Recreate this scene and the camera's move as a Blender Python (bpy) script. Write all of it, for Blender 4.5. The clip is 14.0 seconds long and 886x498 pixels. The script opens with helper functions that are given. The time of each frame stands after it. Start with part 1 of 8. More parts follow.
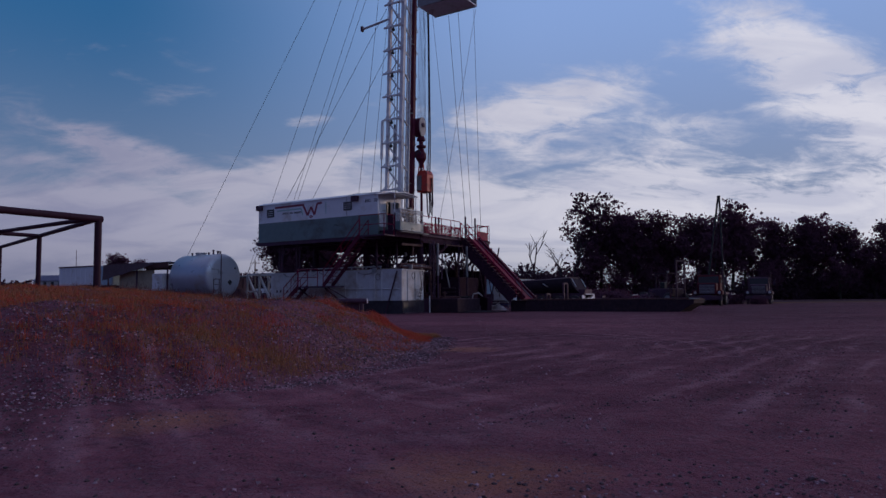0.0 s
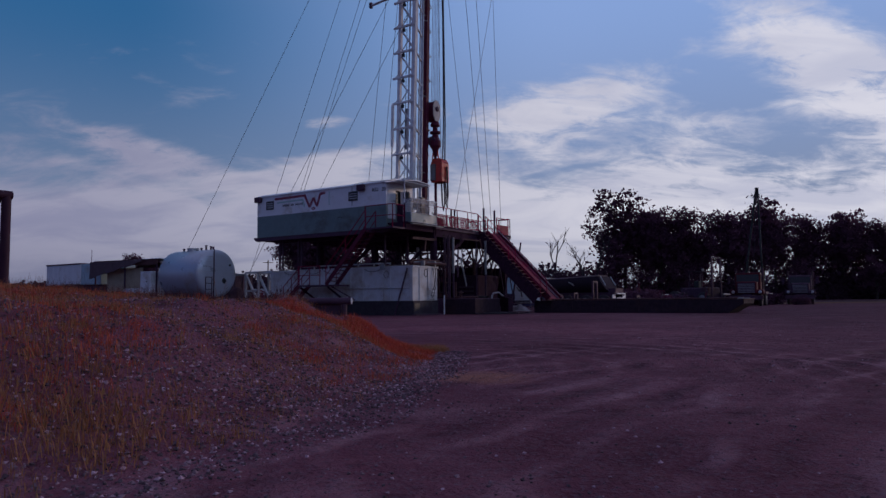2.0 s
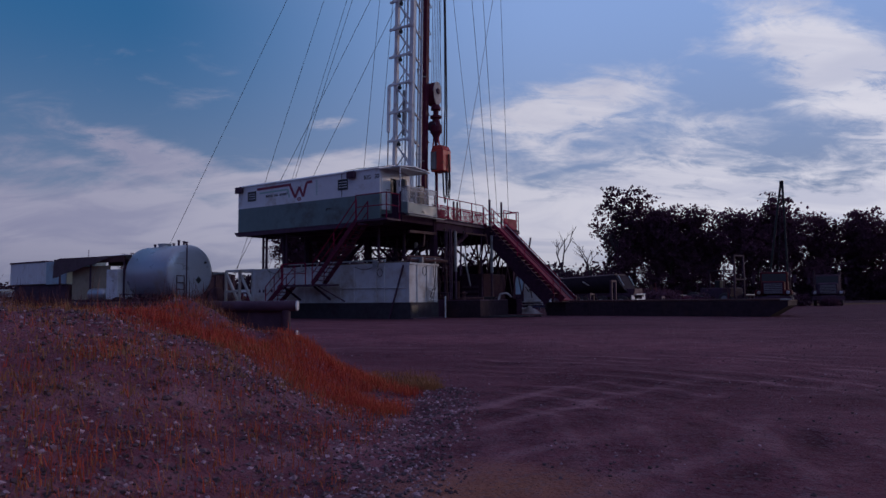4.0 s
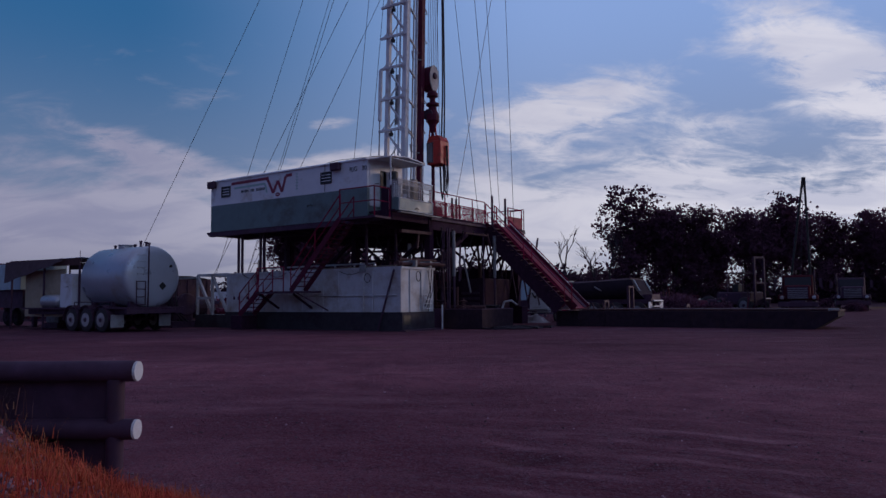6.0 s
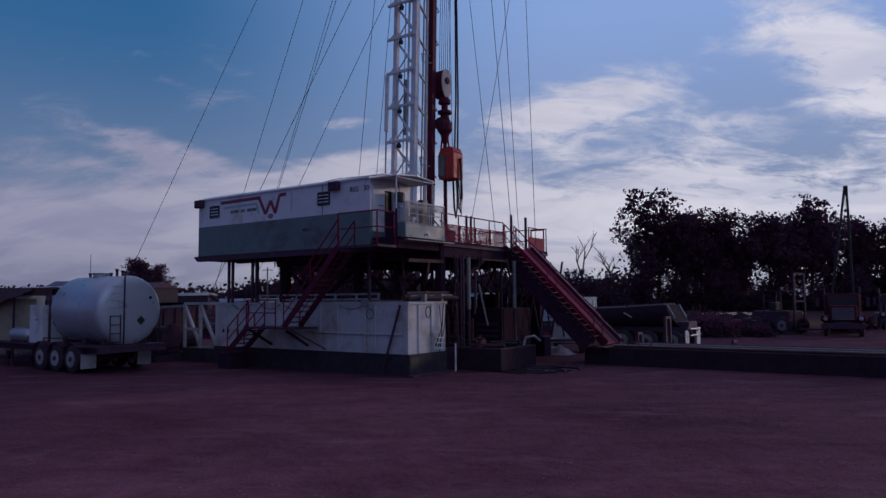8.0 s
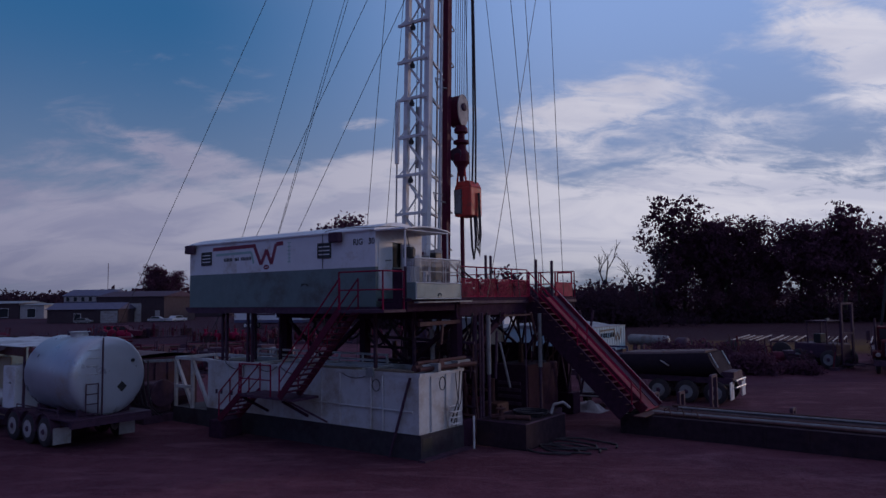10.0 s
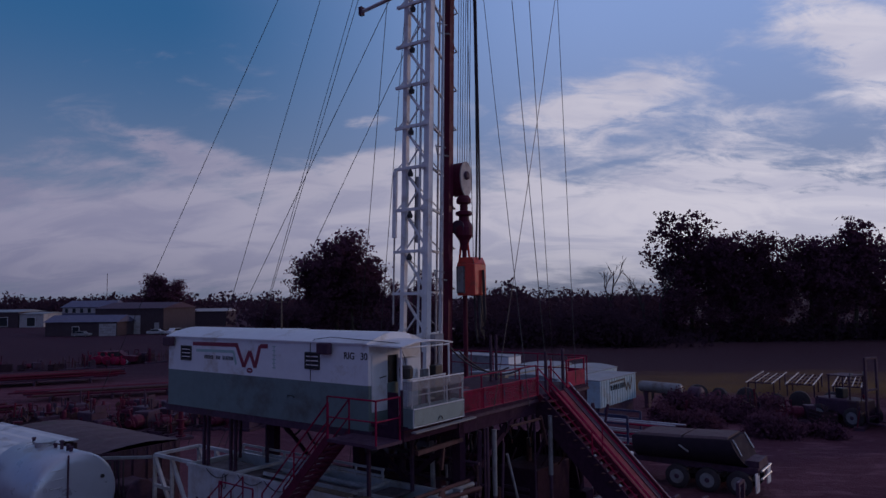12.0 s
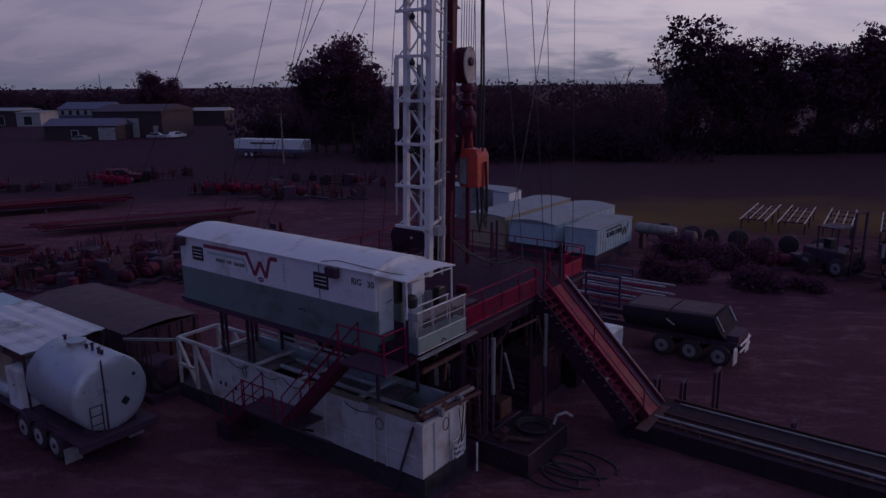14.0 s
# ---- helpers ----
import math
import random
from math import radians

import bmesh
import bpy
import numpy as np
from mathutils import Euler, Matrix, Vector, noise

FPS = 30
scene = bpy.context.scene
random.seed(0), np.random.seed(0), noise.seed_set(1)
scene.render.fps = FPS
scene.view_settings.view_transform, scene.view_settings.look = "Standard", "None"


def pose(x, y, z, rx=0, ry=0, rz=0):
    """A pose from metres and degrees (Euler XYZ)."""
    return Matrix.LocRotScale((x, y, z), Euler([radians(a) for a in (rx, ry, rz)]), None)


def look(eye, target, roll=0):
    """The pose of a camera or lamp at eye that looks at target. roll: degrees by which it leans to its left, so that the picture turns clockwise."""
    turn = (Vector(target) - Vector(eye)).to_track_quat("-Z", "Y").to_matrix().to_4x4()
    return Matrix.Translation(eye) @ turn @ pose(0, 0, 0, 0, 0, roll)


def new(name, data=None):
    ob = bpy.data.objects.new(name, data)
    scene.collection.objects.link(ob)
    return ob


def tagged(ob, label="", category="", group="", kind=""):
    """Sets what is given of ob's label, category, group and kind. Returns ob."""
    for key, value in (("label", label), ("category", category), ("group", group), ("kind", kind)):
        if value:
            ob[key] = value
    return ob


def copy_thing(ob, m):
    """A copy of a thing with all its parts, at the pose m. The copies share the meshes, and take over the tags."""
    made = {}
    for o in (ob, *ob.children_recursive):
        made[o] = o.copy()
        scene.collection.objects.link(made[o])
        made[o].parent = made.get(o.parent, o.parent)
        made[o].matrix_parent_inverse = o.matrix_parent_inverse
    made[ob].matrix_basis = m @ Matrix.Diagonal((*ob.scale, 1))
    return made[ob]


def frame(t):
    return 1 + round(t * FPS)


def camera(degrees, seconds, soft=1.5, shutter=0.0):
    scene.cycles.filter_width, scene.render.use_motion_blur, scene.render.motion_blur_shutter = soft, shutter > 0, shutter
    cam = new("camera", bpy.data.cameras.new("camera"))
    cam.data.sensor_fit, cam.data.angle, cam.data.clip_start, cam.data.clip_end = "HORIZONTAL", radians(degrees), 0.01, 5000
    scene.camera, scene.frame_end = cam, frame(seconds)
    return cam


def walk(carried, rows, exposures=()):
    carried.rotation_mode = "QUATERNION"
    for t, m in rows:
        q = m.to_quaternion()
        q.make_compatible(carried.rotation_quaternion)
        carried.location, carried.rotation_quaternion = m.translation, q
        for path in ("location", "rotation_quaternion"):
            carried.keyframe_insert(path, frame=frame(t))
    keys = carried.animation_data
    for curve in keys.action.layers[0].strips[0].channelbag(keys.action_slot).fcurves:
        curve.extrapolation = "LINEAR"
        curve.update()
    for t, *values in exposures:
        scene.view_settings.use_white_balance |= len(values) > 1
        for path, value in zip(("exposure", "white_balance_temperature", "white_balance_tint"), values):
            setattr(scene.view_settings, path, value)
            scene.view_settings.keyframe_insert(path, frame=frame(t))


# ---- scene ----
cam = camera(64.0, 14.0)
METRES, EYE, TILT, LEAN, TURN = 28.0, 0.83, 4.0, 0.5, 0.0
ROWS = [
    (0.0, 0.0, 0.0, 0.0, 0.0, 0.0, 0.0),
    (0.5, 0.0019, 0.0372, -0.0028, 0.93, 0.0, 0.07),
    (1.0, 0.0042, 0.0751, -0.0059, 1.42, 0.01, 0.12),
    (1.5, 0.0049, 0.1133, -0.0085, 1.47, 0.01, 0.14),
    (2.0, 0.0056, 0.1509, -0.0113, 1.52, 0.03, 0.15),
    (2.5, 0.006, 0.1886, -0.0138, 1.79, 0.04, 0.2),
    (3.0, 0.0061, 0.2262, -0.0164, 1.84, 0.05, 0.19),
    (5.5, 0.0066, 0.4094, -0.0206, 1.81, 0.11, 0.14),
    (6.0, 0.0062, 0.4438, -0.018, 1.8, 0.11, 0.15),
    (6.5, 0.0058, 0.4778, -0.0128, 1.78, 0.1, 0.13),
    (7.0, 0.0048, 0.5107, -0.0043, 1.8, 0.09, 0.13),
    (7.5, 0.0039, 0.5414, 0.0074, 2.29, 0.07, 0.17),
    (8.0, 0.0031, 0.5711, 0.0225, 2.92, 0.07, 0.2),
    (10.5, 0.001, 0.7069, 0.1132, 4.59, 0.06, 0.53),
    (11.0, 0.001, 0.7293, 0.1408, 4.64, 0.08, 0.58),
    (11.5, 0.0002, 0.7488, 0.1754, 4.71, 0.08, 0.56),
    (12.0, -0.0023, 0.7648, 0.2084, 4.68, -0.13, 0.52),
    (12.5, -0.0038, 0.771, 0.2436, 4.71, -4.01, 0.5),
    (13.0, -0.0035, 0.7721, 0.2801, 4.74, -8.47, 0.47),
    (13.5, -0.0038, 0.774, 0.3166, 4.77, -12.86, 0.43),
    (14.0, -0.0047, 0.7756, 0.3528, 4.76, -17.18, 0.4),
]
walk(cam, [(t, pose(0, 0, EYE, TILT, LEAN, TURN) @ pose(METRES * x, METRES * y, METRES * z, 90 + pitch, roll, yaw)) for t, x, y, z, yaw, pitch, roll in ROWS],
     exposures=[(0.0, 0.17, 7000, 32), (8.0, 0.19, 7000, 33), (10.5, 0.12, 7000, 34), (12.0, 0.04, 7050, 37), (13.0, -0.04, 7150, 39), (14.0, -0.18, 7400, 50)])


# ---- light ----
SUN_AZ, SUN_EL = 62.0, 9.0     # degrees clockwise from +y, above the horizon


def world_sky():
    w = bpy.data.worlds.new("sky")
    scene.world = w
    w.use_nodes = True
    nt = w.node_tree
    nt.nodes.clear()
    N, L = nt.nodes.new, nt.links.new

    def val(op, a, b=None, clamp=False):
        n = N("ShaderNodeMath")
        n.operation, n.use_clamp = op, clamp
        for i, s in enumerate((a, b)):
            if s is None:
                continue
            if isinstance(s, (int, float)):
                n.inputs[i].default_value = s
            else:
                L(s, n.inputs[i])
        return n.outputs[0]

    def ramp(x, lo, hi):
        n = N("ShaderNodeMapRange")
        n.interpolation_type = "SMOOTHSTEP"
        n.inputs["From Min"].default_value, n.inputs["From Max"].default_value = lo, hi
        L(x, n.inputs["Value"])
        return n.outputs[0]

    def mix(fac, a, b):
        n = N("ShaderNodeMix")
        n.data_type = "RGBA"
        if isinstance(fac, (int, float)):
            n.inputs[0].default_value = fac
        else:
            L(fac, n.inputs[0])
        for i, s in ((6, a), (7, b)):
            if isinstance(s, tuple):
                n.inputs[i].default_value = (*s, 1)
            else:
                L(s, n.inputs[i])
        return n.outputs[2]

    sky = N("ShaderNodeTexSky")
    sky.sky_type, sky.sun_disc = "NISHITA", False
    sky.sun_elevation, sky.sun_rotation = radians(SUN_EL), radians(SUN_AZ)
    sky.air_density, sky.dust_density, sky.ozone_density = 1.0, 0.6, 2.5
    co = N("ShaderNodeTexCoord").outputs["Generated"]
    sep = N("ShaderNodeSeparateXYZ")
    L(co, sep.inputs[0])
    x, y, z = sep.outputs
    az = val("DIVIDE", x, val("MAXIMUM", val("ABSOLUTE", y), 0.05))     # tan of the azimuth
    # cloud deck: directions laid on a plane overhead, so that the streaks flatten towards the horizon
    flat = N("ShaderNodeCombineXYZ")
    h = val("ADD", val("MAXIMUM", z, 0.0), 0.3)
    L(val("DIVIDE", x, h), flat.inputs[0])
    L(val("DIVIDE", y, h), flat.inputs[1])
    turn = N("ShaderNodeMapping")
    L(flat.outputs[0], turn.inputs[0])
    turn.inputs["Location"].default_value = CLOUD_SHIFT
    turn.inputs["Rotation"].default_value = (0, 0, radians(-38))
    turn.inputs["Scale"].default_value = (1.5, 2.6, 1)

    def clouds(scale, detail, rough, distortion):
        n = N("ShaderNodeTexNoise")
        n.inputs["Scale"].default_value, n.inputs["Detail"].default_value = scale, detail
        n.inputs["Roughness"].default_value, n.inputs["Distortion"].default_value = rough, distortion
        L(turn.outputs[0], n.inputs["Vector"])
        return n.outputs[0]

    big = clouds(0.75, 6, 0.62, 0.35)
    fine = clouds(2.6, 8, 0.62, 0.6)
    lump = val("ADD", val("MULTIPLY", big, 0.5), val("MULTIPLY", fine, 0.5))
    # the cloud banks of this evening: azimuth, height (tangents), half length, half depth, slope, weight
    sheet = N("ShaderNodeCombineXYZ")
    L(az, sheet.inputs[0])
    L(val("DIVIDE", z, val("MAXIMUM", val("ABSOLUTE", y), 0.05)), sheet.inputs[1])
    low = banks = None
    for a0, b0, la, lb, slope, weight in BANKS:
        n = N("ShaderNodeMapping")
        n.vector_type = "TEXTURE"
        L(sheet.outputs[0], n.inputs[0])
        n.inputs["Location"].default_value = (a0, b0, 0)
        n.inputs["Rotation"].default_value = (0, 0, radians(slope))
        n.inputs["Scale"].default_value = (la, lb, 1)
        d = N("ShaderNodeVectorMath")
        d.operation = "LENGTH"
        L(n.outputs[0], d.inputs[0])
        g = val("MULTIPLY", ramp(d.outputs["Value"], 1.6, 0.0), weight)
        if low is None:
            low = g                             # the level bank along the western horizon is smooth
        else:
            banks = g if banks is None else val("ADD", banks, g)
    wisps = N("ShaderNodeMapRange")
    for key, value in (("From Min", 0.34), ("From Max", 0.66), ("To Min", 0.55), ("To Max", 1.4)):
        wisps.inputs[key].default_value = value
    L(clouds(4.2, 10, 0.66, 0.9), wisps.inputs["Value"])
    cover = val("ADD", val("ADD", lump, low), val("MULTIPLY", banks, wisps.outputs[0]))
    cloud = ramp(cover, 0.55, 0.79)
    dirs = N("ShaderNodeVectorMath")
    dirs.operation = "DOT_PRODUCT"
    L(co, dirs.inputs[0])
    dirs.inputs[1].default_value = (math.sin(radians(SUN_AZ)) * math.cos(radians(SUN_EL)), math.cos(radians(SUN_AZ)) * math.cos(radians(SUN_EL)), math.sin(radians(SUN_EL)))
    near_sun = ramp(dirs.outputs["Value"], -0.15, 1.0)
    white = mix(near_sun, CLOUD_FAR, CLOUD_NEAR)
    # greyer bellies where the deck is thick
    shade = N("ShaderNodeMix")
    shade.data_type, shade.blend_type = "RGBA", "MULTIPLY"
    shade.inputs[0].default_value = 1.0
    L(white, shade.inputs[6])
    L(mix(ramp(clouds(1.7, 6, 0.55, 0.8), 0.36, 0.62), (0.8, 0.82, 0.88), (1.05, 1.04, 1.02)), shade.inputs[7])
    white = shade.outputs[2]
    grad = mix(ramp(z, 0.02, 0.38), SKY_LOW, SKY_HIGH)
    clear = mix(ramp(az, -0.5, 0.16), grad, mix(ramp(z, 0.02, 0.5), SKY_LOW, SKY_SUN))
    clear = mix(ramp(z, 0.36, 0.7), clear, OVERHEAD)      # a lavender veil overhead
    tint = N("ShaderNodeMix")
    tint.data_type = "RGBA"
    tint.inputs[0].default_value = 0.92
    L(sky.outputs[0], tint.inputs[6])
    L(clear, tint.inputs[7])
    # the evening sky is darker on the side away from the sun
    away = N("ShaderNodeVectorMath")
    away.operation = "DOT_PRODUCT"
    L(co, away.inputs[0])
    away.inputs[1].default_value = (math.sin(radians(SUN_AZ)), math.cos(radians(SUN_AZ)), 0.25)
    dusk = mix(ramp(away.outputs["Value"], -0.75, -0.02), DUSK, (1.0, 1.0, 1.0))
    tone = N("ShaderNodeMix")
    tone.data_type, tone.blend_type = "RGBA", "MULTIPLY"
    tone.inputs[0].default_value = 1.0
    L(dusk, tone.inputs[7])
    bg = N("ShaderNodeBackground")
    veil = N("ShaderNodeMix")                   # thicker air dims the sky along the horizon
    veil.data_type, veil.blend_type = "RGBA", "MULTIPLY"
    veil.inputs[0].default_value = 1.0
    L(mix(val("MULTIPLY", cloud, 0.93), tint.outputs[2], white), veil.inputs[6])
    L(mix(ramp(z, 0.0, 0.11), (0.72, 0.74, 0.76), (1.0, 1.0, 1.0)), veil.inputs[7])
    L(veil.outputs[2], tone.inputs[6])
    L(tone.outputs[2], bg.inputs["Color"])
    bg.inputs["Strength"].default_value = 0.1
    L(bg.outputs[0], N("ShaderNodeOutputWorld").inputs[0])


CLOUD_SHIFT, DUSK = (3.1, 1.7, 0), (0.45, 0.48, 0.7)
BANKS = ((-0.45, 0.09, 0.8, 0.1, 0, 0.42), (-0.46, 0.215, 0.12, 0.024, -18, 0.3), (-0.19, 0.255, 0.05, 0.012, 5, 0.2), (-0.19, 0.185, 0.1, 0.03, 12, 0.27),
         (0.13, 0.26, 0.18, 0.06, 14, 0.26), (0.3, 0.2, 0.16, 0.05, 30, 0.16), (0.5, 0.34, 0.17, 0.07, -35, 0.24), (0.63, 0.27, 0.14, 0.07, -20, 0.2),
         (0.35, 0.1, 0.4, 0.09, 0, 0.24), (0.7, 0.12, 0.35, 0.12, 0, 0.24))
OVERHEAD = (1.55, 2.0, 3.3)
SKY_LOW, SKY_HIGH, SKY_SUN = (1.35, 2.1, 3.1), (0.08, 1.1, 2.6), (1.8, 3.7, 6.8)
CLOUD_FAR, CLOUD_NEAR = (2.25, 2.72, 3.7), (5.3, 6.4, 7.0)
world_sky()

lamp = bpy.data.lights.new("sun", "SUN")
lamp.energy, lamp.angle, lamp.color = 0.4, radians(7), (1.0, 0.86, 0.72)
a, e = radians(SUN_AZ), radians(SUN_EL)
sun = new("sun", lamp)
sun.matrix_world = look((300 * math.sin(a), 300 * math.cos(a), 60), (300 * math.sin(a) - math.sin(a) * math.cos(e), 300 * math.cos(a) - math.cos(a) * math.cos(e), 60 - math.sin(e)))


# ---- materials ----
def material(name, color, rough=0.6, metal=0.0, grain=8.0, vary=0.25, stain=0.0, stain_color=(0.05, 0.03, 0.02), stain_scale=0.7, bump=0.1, bump_scale=40.0, spread=0.0, coat=0.0, spec=0.5):
    """Colour with broad and fine variation, stains of their own shape, uneven gloss and a fine relief; coordinates in metres."""
    m = bpy.data.materials.new(name)
    m.use_nodes = True
    nt = m.node_tree
    N, L = nt.nodes.new, nt.links.new
    bsdf = nt.nodes["Principled BSDF"]
    geo = N("ShaderNodeNewGeometry").outputs["Position"]

    def noise_at(scale, detail=5.0, rough_=0.6):
        n = N("ShaderNodeTexNoise")
        n.inputs["Scale"].default_value, n.inputs["Detail"].default_value, n.inputs["Roughness"].default_value = scale, detail, rough_
        L(geo, n.inputs["Vector"])
        return n.outputs[0]

    def maprange(x, lo, hi, a=0.0, b=1.0):
        n = N("ShaderNodeMapRange")
        n.inputs["From Min"].default_value, n.inputs["From Max"].default_value = lo, hi
        n.inputs["To Min"].default_value, n.inputs["To Max"].default_value = a, b
        L(x, n.inputs["Value"])
        return n.outputs[0]

    def mixed(fac, a, b, kind="MIX"):
        n = N("ShaderNodeMix")
        n.data_type, n.blend_type = "RGBA", kind
        if isinstance(fac, float):
            n.inputs[0].default_value = fac
        else:
            L(fac, n.inputs[0])
        for i, s in ((6, a), (7, b)):
            if isinstance(s, tuple):
                n.inputs[i].default_value = (*s, 1)
            else:
                L(s, n.inputs[i])
        return n.outputs[2]

    dark = tuple(c * (1 - vary) for c in color)
    lite = tuple(min(1.0, c * (1 + vary)) for c in color)
    col = mixed(maprange(noise_at(grain), 0.3, 0.7), dark, lite)
    col = mixed(maprange(noise_at(grain * 0.11, 3.0), 0.3, 0.7, 0.0, 0.5), col, tuple(c * (1 - 0.8 * vary) for c in color))
    if spread:
        info = N("ShaderNodeObjectInfo").outputs["Random"]
        n = N("ShaderNodeHueSaturation")
        L(maprange(info, 0, 1, 1 - spread, 1 + spread), n.inputs["Value"])
        L(col, n.inputs["Color"])
        col = n.outputs[0]
    if stain:
        col = mixed(maprange(noise_at(stain_scale, 8.0, 0.7), 0.62 - 0.22 * stain, 0.72), col, stain_color)
    L(col, bsdf.inputs["Base Color"])
    L(maprange(noise_at(grain * 0.6), 0.3, 0.7, max(0.03, rough - 0.12), min(1.0, rough + 0.12)), bsdf.inputs["Roughness"])
    bsdf.inputs["Metallic"].default_value = metal
    bsdf.inputs["Coat Weight"].default_value, bsdf.inputs["Specular IOR Level"].default_value = coat, spec
    if bump:
        b = N("ShaderNodeBump")
        b.inputs["Strength"].default_value, b.inputs["Distance"].default_value = bump, 0.02
        L(noise_at(bump_scale, 6.0), b.inputs["Height"])
        L(b.outputs[0], bsdf.inputs["Normal"])
    return m


WHITE = material("white_paint", (0.68, 0.71, 0.74), 0.45, 0, 3, 0.06, 0.35, (0.42, 0.36, 0.3), 0.8, 0.03)
TANK_WHITE = material("weathered_white_paint", (0.52, 0.54, 0.56), 0.55, 0, 3, 0.1, 0.7, (0.3, 0.22, 0.17), 0.9, 0.05)
GREEN = material("grey_green_paint", (0.125, 0.195, 0.195), 0.5, 0, 3, 0.1, 0.4, (0.08, 0.08, 0.075), 0.7, 0.03)
LOGO_RED = material("dark_red_paint", (0.26, 0.03, 0.06), 0.5, 0, 6, 0.1, bump=0)
LOGO_GREEN = material("pale_green_paint", (0.3, 0.5, 0.47), 0.5, 0, 6, 0.1, bump=0)
BLACK = material("black_paint", (0.02, 0.02, 0.022), 0.5, 0, 6, 0.2, bump=0.02)
RED = material("red_paint", (0.37, 0.008, 0.055), 0.6, 0, 7, 0.2, 0.55, (0.1, 0.015, 0.02), 1.5, 0.05, spec=0.15)
ORANGE = material("orange_paint", (0.6, 0.045, 0.03), 0.5, 0, 5, 0.15, 0.4, (0.2, 0.05, 0.03), 1.6, 0.04)
RAIL_RED = material("dull_red_rail_paint", (0.26, 0.007, 0.045), 0.65, 0, 7, 0.25, 0.5, (0.06, 0.012, 0.018), 1.5, 0.04, spec=0.15)
PALE_STEEL = material("worn_pale_steel", (0.38, 0.36, 0.37), 0.6, 0, 6, 0.2, 0.5, (0.16, 0.1, 0.09), 1.4, 0.05)
DARK_RED = material("oxide_red_steel", (0.115, 0.011, 0.034), 0.6, 0.0, 6, 0.3, 0.4, (0.03, 0.012, 0.018), 1.5, 0.06, spec=0.2)
STEEL = material("dark_painted_steel", (0.08, 0.038, 0.068), 0.65, 0.0, 6, 0.3, 0.5, (0.07, 0.032, 0.034), 1.2, 0.06, spec=0.25)
# steel for the shaded parts; gloom and violet veil are in its colour
DARK = material("shade_dark_steel", (0.052, 0.02, 0.042), 0.75, 0.0, 6, 0.3, 0.5, (0.045, 0.018, 0.028), 1.2, 0.06, spec=0.06)
GREY = material("grey_painted_steel", (0.24, 0.25, 0.26), 0.6, 0.1, 6, 0.2, 0.5, (0.12, 0.07, 0.05), 1.2, 0.05)
GALV = material("galvanised_steel", (0.5, 0.52, 0.54), 0.4, 0.6, 8, 0.15, 0.3, (0.25, 0.2, 0.17), 1.2, 0.03)
MAST_WHITE = material("mast_white_paint", (0.7, 0.71, 0.72), 0.5, 0, 4, 0.1, 0.4, (0.4, 0.3, 0.25), 1.3, 0.03)
RUST = material("rusty_steel", (0.09, 0.03, 0.032), 0.8, 0.0, 9, 0.35, 0.5, (0.05, 0.03, 0.03), 1.5, 0.1)
RED_PIPE = material("rusty_red_pipe", (0.15, 0.01, 0.028), 0.7, 0.0, 6, 0.3, 0.4, (0.05, 0.018, 0.025), 1.0, 0.05, spread=0.3, spec=0.2)
RUBBER = material("tyre_rubber", (0.04, 0.03, 0.037), 0.85, 0, 12, 0.2, 0.4, (0.06, 0.05, 0.045), 3, 0.1)
CANVAS = material("brown_canvas", (0.095, 0.056, 0.07), 0.85, 0, 5, 0.2, 0.3, (0.06, 0.05, 0.045), 0.9, 0.1, 18)
CABLE = material("wire_rope", (0.06, 0.06, 0.065), 0.5, 0.5, 20, 0.2, bump=0)
HOSE = material("rubber_hose", (0.03, 0.022, 0.03), 0.6, 0, 10, 0.2, bump=0.02)
GLASS_DARK = material("dark_window_glass", (0.03, 0.035, 0.04), 0.08, 0, 3, 0.1, bump=0)
BARK = material("bark", (0.06, 0.045, 0.035), 0.9, 0, 3, 0.35, bump=0.4, bump_scale=8)
LEAF = material("leaves", (0.13, 0.055, 0.09), 0.85, 0, 0.5, 0.2, bump=0, spread=0.2, spec=0.02)
def let_light_through(m, share):
    """Thin leaves pass some of the light that falls on their backs."""
    nt = m.node_tree
    bsdf = nt.nodes["Principled BSDF"]
    back = nt.nodes.new("ShaderNodeBsdfTranslucent")
    nt.links.new(bsdf.inputs["Base Color"].links[0].from_socket, back.inputs["Color"])
    both = nt.nodes.new("ShaderNodeMixShader")
    both.inputs[0].default_value = share
    nt.links.new(bsdf.outputs[0], both.inputs[1])
    nt.links.new(back.outputs[0], both.inputs[2])
    nt.links.new(both.outputs[0], nt.nodes["Material Output"].inputs["Surface"])


let_light_through(LEAF, 0.4)
FAR_LEAF = material("scrub_leaves", (0.07, 0.036, 0.055), 0.9, 0, 0.2, 0.15, bump=0, spec=0.02)
let_light_through(FAR_LEAF, 0.45)
DEAD = material("grey_dead_wood", (0.05, 0.034, 0.04), 0.9, 0, 3, 0.3, bump=0.3, bump_scale=10)
DARK_BASE = material("dark_grey_green_paint", (0.05, 0.042, 0.052), 0.65, 0, 4, 0.25, 0.5, (0.035, 0.015, 0.024), 0.8, 0.05, spec=0.15)
WORN_DECK = material("worn_brown_deck", (0.2, 0.145, 0.15), 0.85, 0, 5, 0.3, 0.6, (0.08, 0.05, 0.055), 1.3, 0.1)
WOOD = material("weathered_timber", (0.22, 0.17, 0.13), 0.85, 0, 6, 0.3, 0.4, (0.08, 0.06, 0.05), 1.0, 0.2, 25)
BLUE = material("blue_grey_cladding", (0.085, 0.085, 0.16), 0.55, 0, 2, 0.12, 0.3, (0.1, 0.09, 0.1), 0.4, 0.04)
